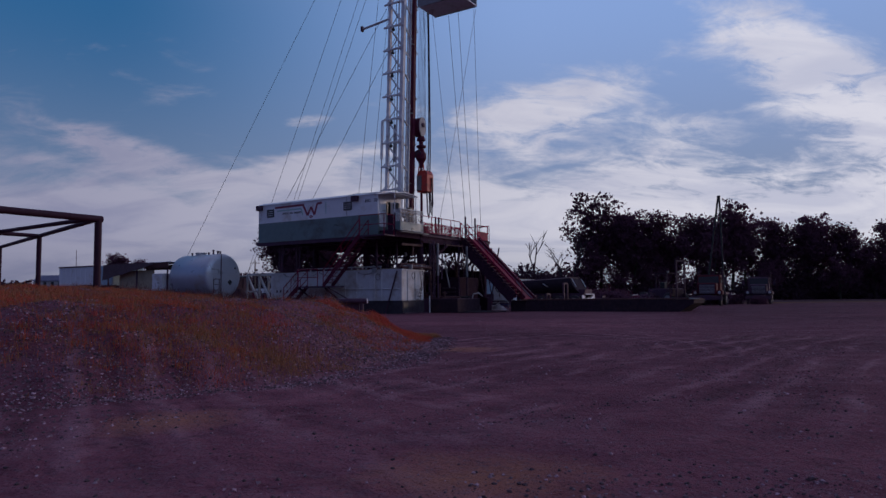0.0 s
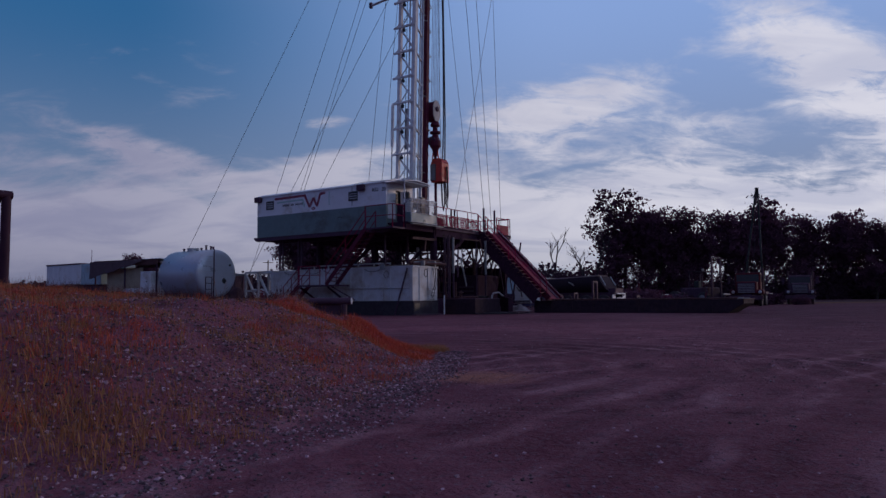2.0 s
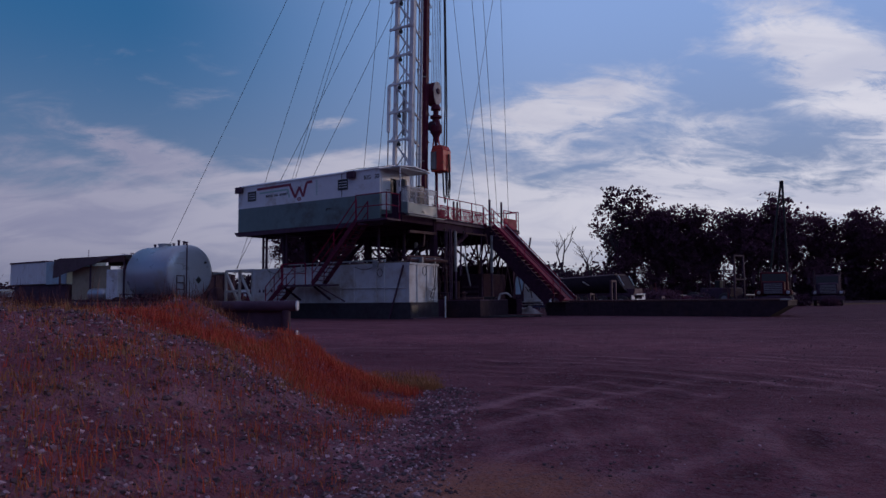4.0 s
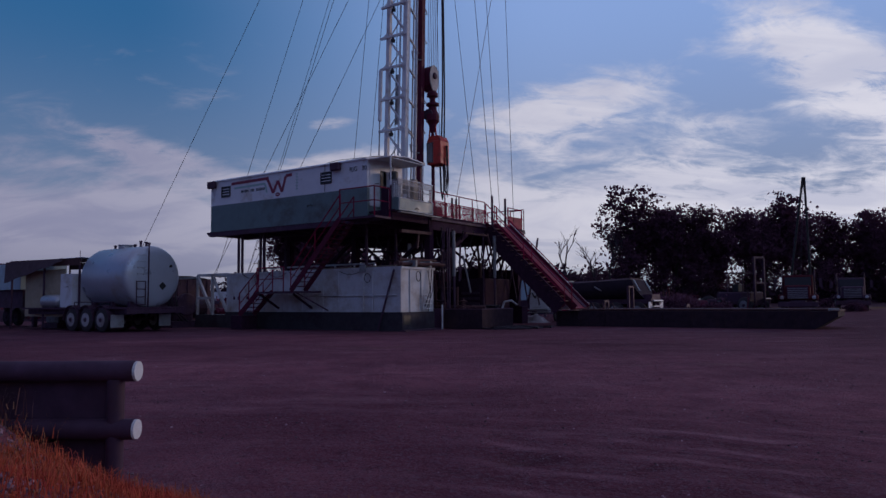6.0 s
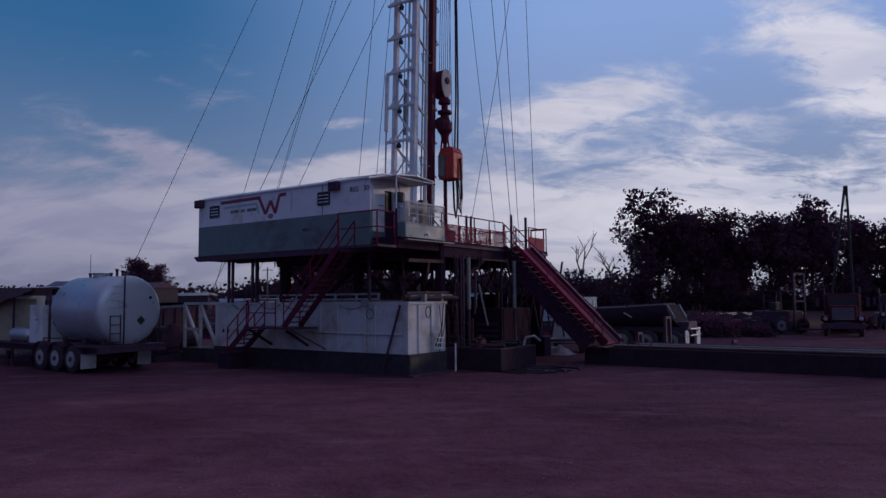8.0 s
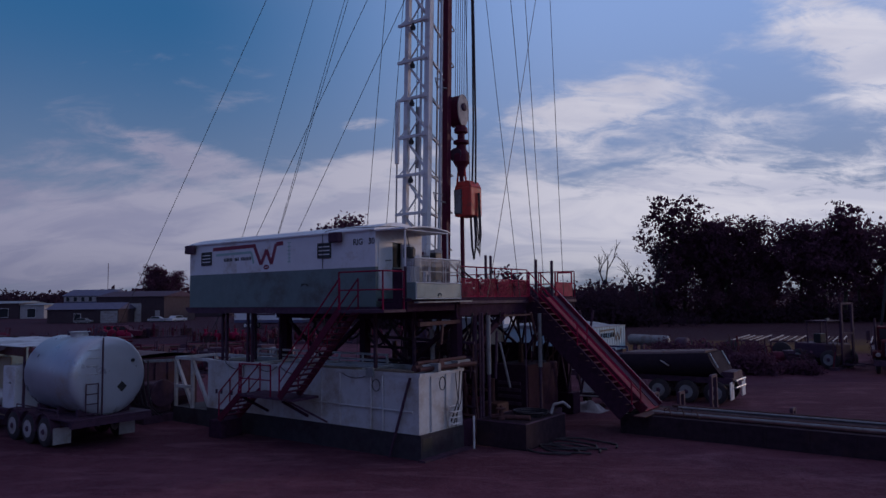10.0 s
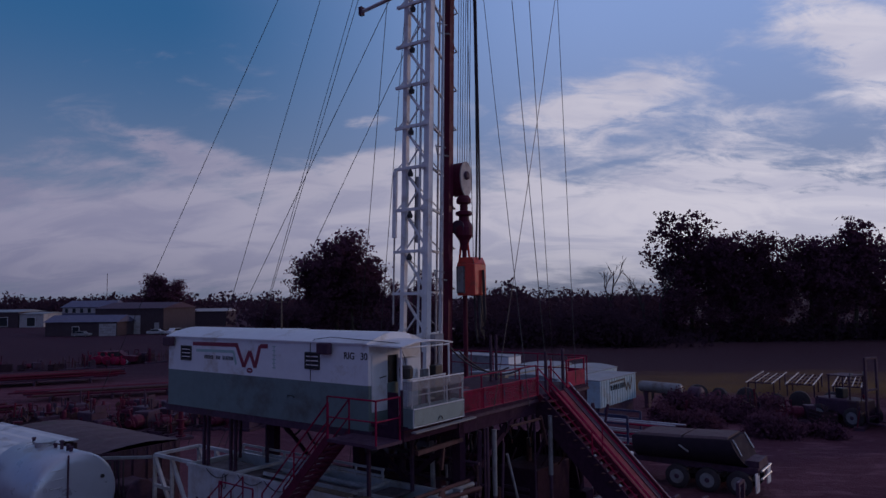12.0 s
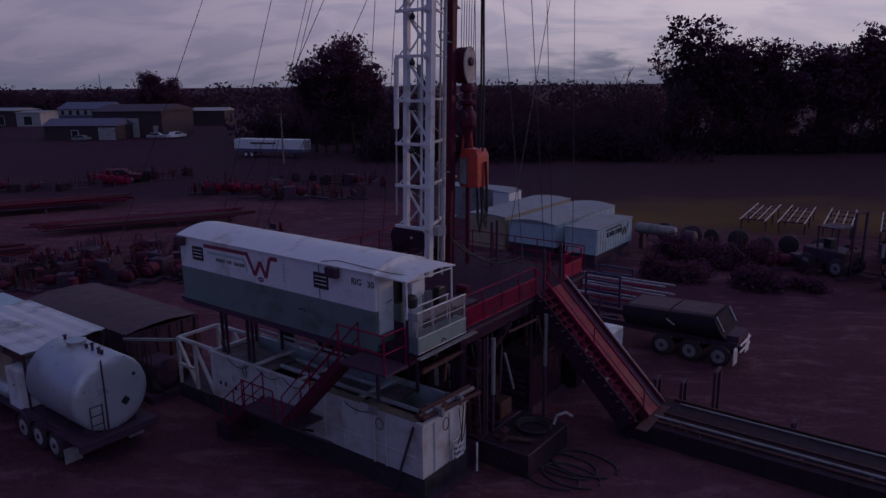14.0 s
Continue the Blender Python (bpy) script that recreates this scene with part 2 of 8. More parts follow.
PALE_BLUE = material("pale_blue_paint", (0.34, 0.5, 0.56), 0.5, 0, 3, 0.08, 0.4, (0.3, 0.3, 0.28), 0.8, 0.03)


# ---- building helpers ----
RIG = pose(-3.686, 40.418, 0, 0, 0, -32.13)   # u runs along the catwalk, v away from it
OFFSET = {}


def thing(name, base, label, category, group="", kind="", space=RIG, turn=0.0):
    ob = new(name)
    ob.empty_display_size = 0.2
    ob.matrix_world = space @ pose(*base, 0, 0, turn)
    OFFSET[ob] = Matrix.Rotation(radians(-turn), 4, "Z") @ Matrix.Translation([-c for c in base])
    return tagged(ob, label, category, group, kind)


def part(name, bm, material_, parent, label="", smooth=False):
    """Links a bmesh as one mesh object under a thing or a part; the bmesh is in the thing's space (rig or world)."""
    root = parent if parent in OFFSET else parent.parent
    bm.transform(OFFSET[root])
    me = bpy.data.meshes.new(name)
    bmesh.ops.recalc_face_normals(bm, faces=bm.faces)
    bm.to_mesh(me)
    bm.free()
    me.materials.append(material_)
    if smooth:
        me.shade_smooth()
        me.set_sharp_from_angle(angle=radians(40))
    ob = new(name, me)
    ob.parent = parent
    if label:
        ob["label"] = label
    return ob


def solid(name, bm, material_, label, category, group="", kind="", smooth=False):
    """A thing of one mesh, in world space."""
    me = bpy.data.meshes.new(name)
    bmesh.ops.recalc_face_normals(bm, faces=bm.faces)
    bm.to_mesh(me)
    bm.free()
    me.materials.append(material_)
    if smooth:
        me.shade_smooth()
        me.set_sharp_from_angle(angle=radians(40))
    return tagged(new(name, me), label, category, group, kind)


def B():
    return bmesh.new()


def hexa(bm, pts):
    """Eight corners: four below, four above, both going round."""
    v = [bm.verts.new(p) for p in pts]
    for f in ((3, 2, 1, 0), (4, 5, 6, 7), (0, 1, 5, 4), (1, 2, 6, 5), (2, 3, 7, 6), (3, 0, 4, 7)):
        bm.faces.new([v[i] for i in f])
    return bm


def box(bm, x0, x1, y0, y1, z0, z1, bev=0.0):
    if bev <= 0:
        return hexa(bm, [(x0, y0, z0), (x1, y0, z0), (x1, y1, z0), (x0, y1, z0), (x0, y0, z1), (x1, y0, z1), (x1, y1, z1), (x0, y1, z1)])
    t = bmesh.new()
    box(t, x0, x1, y0, y1, z0, z1)
    bmesh.ops.bevel(t, geom=t.edges[:], offset=bev, segments=2, affect="EDGES", profile=0.5)
    merge(bm, t)
    return bm


def merge(bm, other):
    base = {}
    for v in other.verts:
        base[v] = bm.verts.new(v.co)
    for f in other.faces:
        bm.faces.new([base[v] for v in f.verts])
    other.free()
    return bm


def axes(p, q, up=(0, 0, 1)):
    p, q = Vector(p), Vector(q)
    d = (q - p).normalized()
    up = Vector(up)
    if abs(d.dot(up)) > 0.98:
        up = Vector((1, 0, 0))
    s = d.cross(up).normalized()
    return p, q, d, s, s.cross(d)


def beam(bm, p, q, w, h, up=(0, 0, 1)):
    """A bar of rectangular section from p to q."""
    p, q, d, s, n = axes(p, q, up)
    s, n = s * w / 2, n * h / 2
    return hexa(bm, [p - s - n, p + s - n, p + s + n, p - s + n, q - s - n, q + s - n, q + s + n, q - s + n])


def tube(bm, p, q, r, n=8, r2=None, cap=True):
    """A round bar from p to q, tapering to r2."""
    p, q, d, s, u = axes(p, q)
    r2 = r if r2 is None else r2
    a = [bm.verts.new(p + (s * math.cos(t) + u * math.sin(t)) * r) for t in (i * math.tau / n for i in range(n))]
    b = [bm.verts.new(q + (s * math.cos(t) + u * math.sin(t)) * r2) for t in (i * math.tau / n for i in range(n))]
    for i in range(n):
        bm.faces.new((a[i], a[(i + 1) % n], b[(i + 1) % n], b[i]))
    if cap:
        bm.faces.new(a[::-1])
        bm.faces.new(b)
    return bm


def path(bm, pts, r, n=6):
    """A bent round bar through the points."""
    pts = [Vector(p) for p in pts]
    rings = []
    for i, p in enumerate(pts):
        d = (pts[min(i + 1, len(pts) - 1)] - pts[max(i - 1, 0)]).normalized()
        up = Vector((0, 0, 1)) if abs(d.z) < 0.95 else Vector((1, 0, 0))
        s = d.cross(up).normalized()
        u = s.cross(d)
        rings.append([bm.verts.new(p + (s * math.cos(k * math.tau / n) + u * math.sin(k * math.tau / n)) * r) for k in range(n)])
    for a, b in zip(rings, rings[1:]):
        for k in range(n):
            bm.faces.new((a[k], a[(k + 1) % n], b[(k + 1) % n], b[k]))
    bm.faces.new(rings[0][::-1])
    bm.faces.new(rings[-1])
    return bm


def sag(p, q, drop, n=10):
    p, q = Vector(p), Vector(q)
    return [p.lerp(q, i / n) - Vector((0, 0, drop * 4 * (i / n) * (1 - i / n))) for i in range(n + 1)]


def lathe(bm, p, q, profile, n=24):
    """A turned body on the axis p to q; profile: (distance along, radius)."""
    p, q, d, s, u = axes(p, q)
    rings = [[bm.verts.new(p + d * t + (s * math.cos(k * math.tau / n) + u * math.sin(k * math.tau / n)) * max(r, 1e-3)) for k in range(n)] for t, r in profile]
    for a, b in zip(rings, rings[1:]):
        for k in range(n):
            bm.faces.new((a[k], a[(k + 1) % n], b[(k + 1) % n], b[k]))
    bm.faces.new(rings[0][::-1])
    bm.faces.new(rings[-1])
    return bm


def prism(bm, outline, lo, hi, axis="y"):
    """An outline of (a, b) pairs drawn out from lo to hi along x, y or z."""
    def at(a, b, c):
        return {"x": (c, a, b), "y": (a, c, b), "z": (a, b, c)}[axis]
    f = [bm.verts.new(at(a, b, lo)) for a, b in outline]
    g = [bm.verts.new(at(a, b, hi)) for a, b in outline]
    n = len(outline)
    bm.faces.new(f)
    bm.faces.new(g[::-1])
    for i in range(n):
        bm.faces.new((f[i], f[(i + 1) % n], g[(i + 1) % n], g[i]))
    return bm


def railing(parent, pts, height=1.07, material_=RAIL_RED, mid=True, post_gap=1.2, r=0.024, name="railing"):
    """Top rail, mid rail and posts along a run of points on the deck."""
    pts = [Vector(p) for p in pts]
    up = Vector((0, 0, height))
    for a, b in zip(pts, pts[1:]):
        part("top_rail", tube(B(), a + up, b + up, r, 8), material_, parent)
        if mid:
            part("mid_rail", tube(B(), a + up * 0.52, b + up * 0.52, r * 0.85, 8), material_, parent)
        n = max(1, round((b - a).length / post_gap))
        for i in range(n + (b == pts[-1])):
            p = a.lerp(b, i / n)
            part("rail_post", tube(B(), p, p + up, r * 1.05, 8), material_, parent)


# ---- ground ----
def smooth(t):
    t = min(1.0, max(0.0, t))
    return t * t * (3 - 2 * t)


FOOT = ((3.0, -9.0), (5.0, -4.2), (6.9, -1.75), (9.0, -0.75), (12.0, -0.3), (15.0, -0.2), (16.2, -0.75), (17.2, -2.0), (18.0, -4.0))


def foot(y):
    for (y0, x0), (y1, x1) in zip(FOOT, FOOT[1:]):
        if y0 <= y <= y1:
            return x0 + (x1 - x0) * (y - y0) / (y1 - y0)
    return -1e3


def ground_z(x, y):
    """The yard is level; a gravel mound with a grassy back stands at the start."""
    near = smooth((60 - abs(x)) / 20) * smooth((70 - abs(y - 20)) / 20)
    rut = 0.018 * noise.noise((x * 0.55, y * 0.55, 3.0)) + 0.014 * noise.noise((x * 2.1, y * 2.1, 7.0)) + 0.008 * noise.noise((x * 5.3, y * 5.3, 11.0))
    z = rut * near * smooth((34 - y) / 6)
    edge = foot(y)
    if -40 < x < edge + 0.6 and 3 < y < 18:
        wob = 0.35 * noise.noise((x * 0.5, y * 0.5, 1.0)) + 0.12 * noise.noise((x * 1.7, y * 1.7, 5.0))
        top = 0.78 + 0.28 * smooth((-x - 3.5) / 4) - 0.03 * smooth((-x - 2.6) / 0.6) * smooth((y - 12.6) / 1.4) - 0.16 * smooth((0.6 - abs(x + 1.9)) / 0.5) * smooth((y - 13.6) / 1.0)
        inside = smooth((edge - x + wob) / 2.3) * smooth((y - 3.6 + wob) / 4.2) * smooth((17.4 - y) / 1.1) * smooth((x + 40) / 10)
        z += inside * (top + 0.16 * wob + 0.09 * noise.noise((x * 1.1 + y * 1.6, y * 0.5 - x * 0.4, 6.0)) + 0.06 * noise.noise((x * 3.3, y * 3.3, 2.0)) + 0.03 * noise.noise((x * 8, y * 8, 4.0)))
    return z


def lines(*runs):
    out = []
    for a, b, step in runs:
        out += list(np.arange(a, b, step))
    return out


# turning point, ruts in a metre, and the stretch (x, y) that they run in
RUTS = ((-1.2, 13.0, 1.7, 0.4, 5.5, 10.2, 19.5), (51.2, -25.2, 1.5, -1.5, 9.0, 4.6, 15.5), (32.5, 24.8, 1.6, -4.5, 0.5, 2.2, 8.0))
# bare clay: place and half width
CLAY = ((0.15, 3.35, 0.55), (-1.9, 5.0, 0.5), (0.3, 11.6, 0.6), (-0.5, 42.6, 0.7))


def gravel_material():
    m = bpy.data.materials.new("gravel_and_dirt")
    m.use_nodes = True
    nt = m.node_tree
    N, L = nt.nodes.new, nt.links.new
    bsdf = nt.nodes["Principled BSDF"]
    pos = N("ShaderNodeNewGeometry").outputs["Position"]

    def tex(scale, detail=6.0, vec=None, rough=0.6, distortion=0.0):
        n = N("ShaderNodeTexNoise")
        n.inputs["Scale"].default_value, n.inputs["Detail"].default_value = scale, detail
        n.inputs["Roughness"].default_value, n.inputs["Distortion"].default_value = rough, distortion
        L(vec or pos, n.inputs["Vector"])
        return n.outputs[0]

    def rng(x, lo, hi, a=0.0, b=1.0):
        n = N("ShaderNodeMapRange")
        for k, v in (("From Min", lo), ("From Max", hi), ("To Min", a), ("To Max", b)):
            n.inputs[k].default_value = v
        L(x, n.inputs["Value"])
        return n.outputs[0]

    def mx(f, a, b):
        n = N("ShaderNodeMix")
        n.data_type = "RGBA"
        L(f, n.inputs[0])
        for i, s in ((6, a), (7, b)):
            if isinstance(s, tuple):
                n.inputs[i].default_value = (*s, 1)
            else:
                L(s, n.inputs[i])
        return n.outputs[2]

    def stretched(sx, sy, rot):
        n = N("ShaderNodeMapping")
        L(pos, n.inputs[0])
        n.inputs["Rotation"].default_value = (0, 0, radians(rot))
        n.inputs["Scale"].default_value = (sx, sy, 1)
        return n.outputs[0]

    def math_node(op, a, b=None, c=None):
        n = N("ShaderNodeMath")
        n.operation = op
        for i, v in enumerate((a, b, c)):
            if v is None:
                continue
            if isinstance(v, (int, float)):
                n.inputs[i].default_value = v
            else:
                L(v, n.inputs[i])
        return n.outputs[0]

    col = mx(rng(tex(1.3), 0.35, 0.65), (0.212, 0.079, 0.1), (0.33, 0.142, 0.165))
    col = mx(rng(tex(0.09, 4), 0.4, 0.62), col, (0.125, 0.042, 0.058))
    # darker by the rig than on the approach: shade put into the colour
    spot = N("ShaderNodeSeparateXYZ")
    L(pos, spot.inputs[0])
    rig_shade = N("ShaderNodeMath")
    rig_shade.operation = "MULTIPLY_ADD"
    L(tex(0.12, 4), rig_shade.inputs[0])
    rig_shade.inputs[1].default_value = 26.0
    L(spot.outputs[1], rig_shade.inputs[2])
    col = mx(rng(rig_shade.outputs[0], 38.0, 58.0, 0.0, 0.65), col, (0.055, 0.02, 0.034))
    east_dim = math_node("MULTIPLY_ADD", tex(0.2, 5), 9.0, spot.outputs[0])     # darker to the east too: vignetting put into the colour
    col = mx(rng(east_dim, 7.5, 14.0, 0.0, 0.5), col, (0.09, 0.032, 0.05))
    # ruts of turning lorries: rings about far-off turning points, each within its own stretch of the yard
    relief = None
    for cx, cy, per_metre, x0, x1, y0, y1 in RUTS:
        off = N("ShaderNodeVectorMath")
        off.operation = "DISTANCE"
        L(pos, off.inputs[0])
        off.inputs[1].default_value = (cx, cy, 0.0)
        wob = math_node("MULTIPLY_ADD", tex(0.45, 3), 0.9, off.outputs["Value"])
        wave = math_node("SINE", math_node("MULTIPLY", wob, math.tau * per_metre))
        within = rng(tex(0.55, 6, None, 0.65), 0.42, 0.6)
        for axis, lo, hi in ((0, x0, x1), (1, y0, y1)):
            for a, b in ((lo - 0.8, lo + 0.8), (hi + 0.8, hi - 0.8)):
                within = math_node("MULTIPLY", within, rng(spot.outputs[axis], a, b))
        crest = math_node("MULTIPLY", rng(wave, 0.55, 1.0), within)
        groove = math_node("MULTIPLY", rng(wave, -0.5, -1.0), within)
        # grazing light put into the colour: shaded grooves, pale dusty crests
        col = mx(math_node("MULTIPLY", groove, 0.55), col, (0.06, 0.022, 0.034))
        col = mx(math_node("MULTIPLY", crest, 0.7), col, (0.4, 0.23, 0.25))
        step = math_node("SUBTRACT", crest, groove)
        relief = step if relief is None else math_node("ADD", relief, step)
    # wheel tracks: long pale and dark streaks
    t1 = tex(0.8, 9, stretched(0.3, 1.3, 62), 0.65, 0.9)
    col = mx(rng(t1, 0.55, 0.68, 0.0, 0.42), col, (0.3, 0.165, 0.185))
    t2 = tex(1.0, 4, stretched(0.35, 1.5, -25), 0.65, 0.8)
    col = mx(rng(t2, 0.6, 0.75, 0.0, 0.6), col, (0.055, 0.021, 0.032))
    # pale dust lying in drifts, and dark clods between
    dust = tex(0.9, 10, stretched(0.45, 1.0, 12), 0.72, 0.5)
    col = mx(rng(dust, 0.53, 0.66, 0.0, 0.45), col, (0.31, 0.17, 0.19))
    col = mx(rng(tex(3.5, 10, None, 0.75), 0.56, 0.66, 0.0, 0.6), col, (0.06, 0.024, 0.034))
    # finer dark and pale speckle stands in for the shading of small lumps
    col = mx(rng(tex(24.0, 5, None, 0.7), 0.54, 0.64, 0.0, 0.5), col, (0.075, 0.026, 0.036))
    col = mx(rng(tex(15.0, 6, None, 0.75), 0.6, 0.72, 0.0, 0.5), col, (0.36, 0.24, 0.26))
    # tan patches of bare clay
    col = mx(rng(tex(0.22, 6, None, 0.7), 0.6, 0.72, 0.0, 0.6), col, (0.16, 0.11, 0.075))
    for cx, cy, r in CLAY:
        off = N("ShaderNodeVectorMath")
        off.operation = "DISTANCE"
        L(pos, off.inputs[0])
        off.inputs[1].default_value = (cx, cy, 0.0)
        edge = math_node("MULTIPLY_ADD", tex(2.2, 8, None, 0.7), 1.6 * r, off.outputs["Value"])
        col = mx(rng(edge, 2.0 * r, 1.0 * r, 0.0, 0.75), col, (0.42, 0.2, 0.12))
    # rough pasture beyond the yard, with a paler strip where it begins
    sp = N("ShaderNodeSeparateXYZ")
    L(pos, sp.inputs[0])
    edge = N("ShaderNodeMath")
    edge.operation = "MULTIPLY_ADD"
    L(tex(0.05, 5), edge.inputs[0])
    edge.inputs[1].default_value = 40.0
    L(sp.outputs[1], edge.inputs[2])
    east = rng(sp.outputs[0], 2.0, 10.0)
    strip = N("ShaderNodeMath")
    strip.operation = "MULTIPLY"
    L(rng(edge.outputs[0], 98.0, 104.0), strip.inputs[0])
    L(east, strip.inputs[1])
    col = mx(strip.outputs[0], col, (0.14, 0.09, 0.03))
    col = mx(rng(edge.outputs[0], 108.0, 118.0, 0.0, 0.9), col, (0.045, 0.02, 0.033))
    v = N("ShaderNodeTexVoronoi")
    v.inputs["Scale"].default_value = 48.0
    L(pos, v.inputs["Vector"])
    sep = N("ShaderNodeSeparateColor")
    L(v.outputs["Color"], sep.inputs[0])
    col = mx(rng(sep.outputs[0], 0.62, 1.0, 0.0, 0.45), col, (0.19, 0.16, 0.18))
    earth = N("ShaderNodeMix")                  # red-brown fines over everything
    earth.data_type, earth.blend_type = "RGBA", "MULTIPLY"
    earth.inputs[0].default_value = 1.0
    L(col, earth.inputs[6])
    earth.inputs[7].default_value = (1.06, 0.9, 0.98, 1)
    L(earth.outputs[2], bsdf.inputs["Base Color"])
    bsdf.inputs["Roughness"].default_value = 0.88
    bsdf.inputs["Specular IOR Level"].default_value = 0.04
    b = N("ShaderNodeBump")
    b.inputs["Strength"].default_value, b.inputs["Distance"].default_value = 0.45, 0.02
    add = N("ShaderNodeMath")
    L(v.outputs["Distance"], add.inputs[0])
    L(tex(9.0, 6), add.inputs[1])
    L(add.outputs[0], b.inputs["Height"])
    lumps = N("ShaderNodeBump")
    lumps.inputs["Strength"].default_value, lumps.inputs["Distance"].default_value = 1.0, 0.13
    L(math_node("MULTIPLY_ADD", relief, 0.22, tex(2.6, 9, None, 0.68)), lumps.inputs["Height"])
    L(lumps.outputs[0], b.inputs["Normal"])
    L(b.outputs[0], bsdf.inputs["Normal"])
    return m


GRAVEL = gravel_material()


def build_ground():
    xs = [-4000, -2000, -1000, -500, -250, -130, -80, -60] + lines((-45, -14, 1.0), (-14, -6, 0.3), (-6, 3, 0.12), (3, 12, 0.2), (12, 45, 2.0)) + [60, 80, 130, 250, 500, 1000, 2000, 4000]
    ys = [-4000, -1000, -300, -100, -40, -20] + lines((-10, 2, 0.8), (2, 19, 0.12), (19, 32, 0.35), (32, 70, 3.0)) + [80, 110, 160, 250, 500, 1000, 2000, 4000]
    verts = [(x, y, ground_z(x, y)) for y in ys for x in xs]
    n = len(xs)
    faces = [(j * n + i, j * n + i + 1, j * n + n + i + 1, j * n + n + i) for j in range(len(ys) - 1) for i in range(n - 1)]
    me = bpy.data.meshes.new("ground")
    me.from_pydata(verts, [], faces)
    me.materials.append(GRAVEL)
    me.shade_smooth()
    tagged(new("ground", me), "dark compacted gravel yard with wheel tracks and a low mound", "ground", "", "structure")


build_ground()


# ---- the drilling rig ----
FLOOR = 4.75


def doghouse():
    t = thing("doghouse", (-4.8, 1.15, 4.3), "long white and grey-green steel doghouse with a curved roof", "cabin")
    w = 2.3
    lower = B()
    box(lower, -9.65, 0, 0, w, 4.5, 5.73)
    part("lower_wall", lower, GREEN, t, "grey-green painted lower wall")
    for q in ((-9.65, 0, 0, 0.06, 5.73, 6.9), (-9.65, 0, w - 0.06, w, 5.73, 6.9), (-9.65, -9.59, 0.06, w - 0.06, 5.73, 6.9)):
        part("upper_wall", box(B(), *q), WHITE, t, "white painted upper wall")
    end = B()
    pts = [(0.06, 5.73), (0.8, 5.73), (0.8, 6.52), (1.26, 6.52), (1.26, 5.73), (w - 0.06, 5.73), (w - 0.06, 6.9), (0.06, 6.9)]
    part("end_wall", prism(end, pts, -0.06, 0.0, "x"), WHITE, t, "white end wall with the doorway")
    part("door_leaf", box(B(), 0.0, 0.03, 0.12, 0.74, 5.0, 6.6), WHITE, t, "white steel door standing open against the wall")
    part("door_handle", tube(B(), (0.06, 0.4, 5.92), (0.06, 0.66, 5.95), 0.015), BLACK, t)
    # dark panel behind the opening stands in for the unlit inside
    part("doorway", box(B(), -0.16, -0.1, 0.7, 1.36, 5.74, 6.6), GLASS_DARK, t, "dark panel for the shaded open doorway")
    arc = [(-0.06, 6.86)] + [(-0.06 + (w + 0.12) * i / 12, 6.9 + 0.27 * math.sin(math.pi * i / 12)) for i in range(13)] + [(w + 0.06, 6.86)]
    part("roof", prism(B(), arc, -9.75, 0.0, "x"), WHITE, t, "curved white sheet-metal roof", True)
    arch = lambda y: 6.82 + 0.12 * math.sin(math.pi * (y + 0.06) / (w + 0.12))
    outer = [1.22 + 0.03 * math.sin(k * 2.1) for k in range(9)]
    ys = [-0.04 + (w + 0.06) * k / 8 for k in range(9)]
    por = B()
    rows = [[por.verts.new((u, y, arch(y) + dz)) for u, y in zip(us, ys)] for us, dz in (([0.003] * 9, 0.04), (outer, 0.03), (outer, -0.01), ([0.003] * 9, 0.0))]
    for r0, r1 in zip(rows, rows[1:] + rows[:1]):
        for k in range(8):
            por.faces.new((r0[k], r0[k + 1], r1[k + 1], r1[k]))
    for k in (0, 8):
        por.faces.new([r[k] for r in rows])
    part("porch_roof", por, WHITE, t, "white porch roof sheet with a ragged edge")
    for u, v in ((1.14, 0.05), (1.2, 2.1)):
        part("porch_post", tube(B(), (u, v, 5.7), (u, v, 6.83), 0.03, 8), MAST_WHITE, t)
        part("post_foot", tube(B(), (u, v, FLOOR), (u, v, 5.7), 0.04, 8), DARK, t)
    part("side_plate", box(B(), 0.72, 1.08, -0.03, -0.005, 4.3, 5.62), DARK, t, "dark plate closing the porch side")
    part("porch_beam", tube(B(), (1.16, 0.05, 6.8), (1.22, 2.1, 6.8), 0.02, 6), MAST_WHITE, t)
    part("locker", box(B(), 0.2, 0.55, 1.0, 1.5, FLOOR, 6.45, 0.02), WHITE, t, "white upright locker on the porch")
    part("hung_bucket", lathe(B(), (1.0, 0.42, 5.95), (1.0, 0.42, 6.3), [(0, 0.13), (0.03, 0.18), (0.28, 0.19), (0.35, 0.14)], 14), BLACK, t, "dark round bucket hung by the porch post")
    part("bucket_hook", path(B(), [(1.0, 0.42, 6.28), (1.04, 0.3, 6.55), (1.12, 0.1, 6.75)], 0.01), CABLE, t)
    part("instrument_panel", box(B(), 0.75, 0.98, 1.75, 2.1, 5.3, 6.2, 0.03), BLACK, t, "dark driller's instrument panel")
    for z, v, h in ((5.6, 1.62, 0.5), (5.2, 1.9, 0.3)):
        part("gauge_box", box(B(), 0.6, 0.75, v - 0.12, v + 0.12, z, z + h, 0.02), GREY, t)
    part("inner_rail", tube(B(), (0.98, 0.5, 5.9), (1.0, 2.2, 5.92), 0.022), MAST_WHITE, t, "pale handrail inside the porch")
    for v in (0.55, 1.4, 2.15):
        part("inner_post", tube(B(), (0.99, v, FLOOR), (0.99, v, 5.91), 0.02, 6), MAST_WHITE, t)
    sk = B()
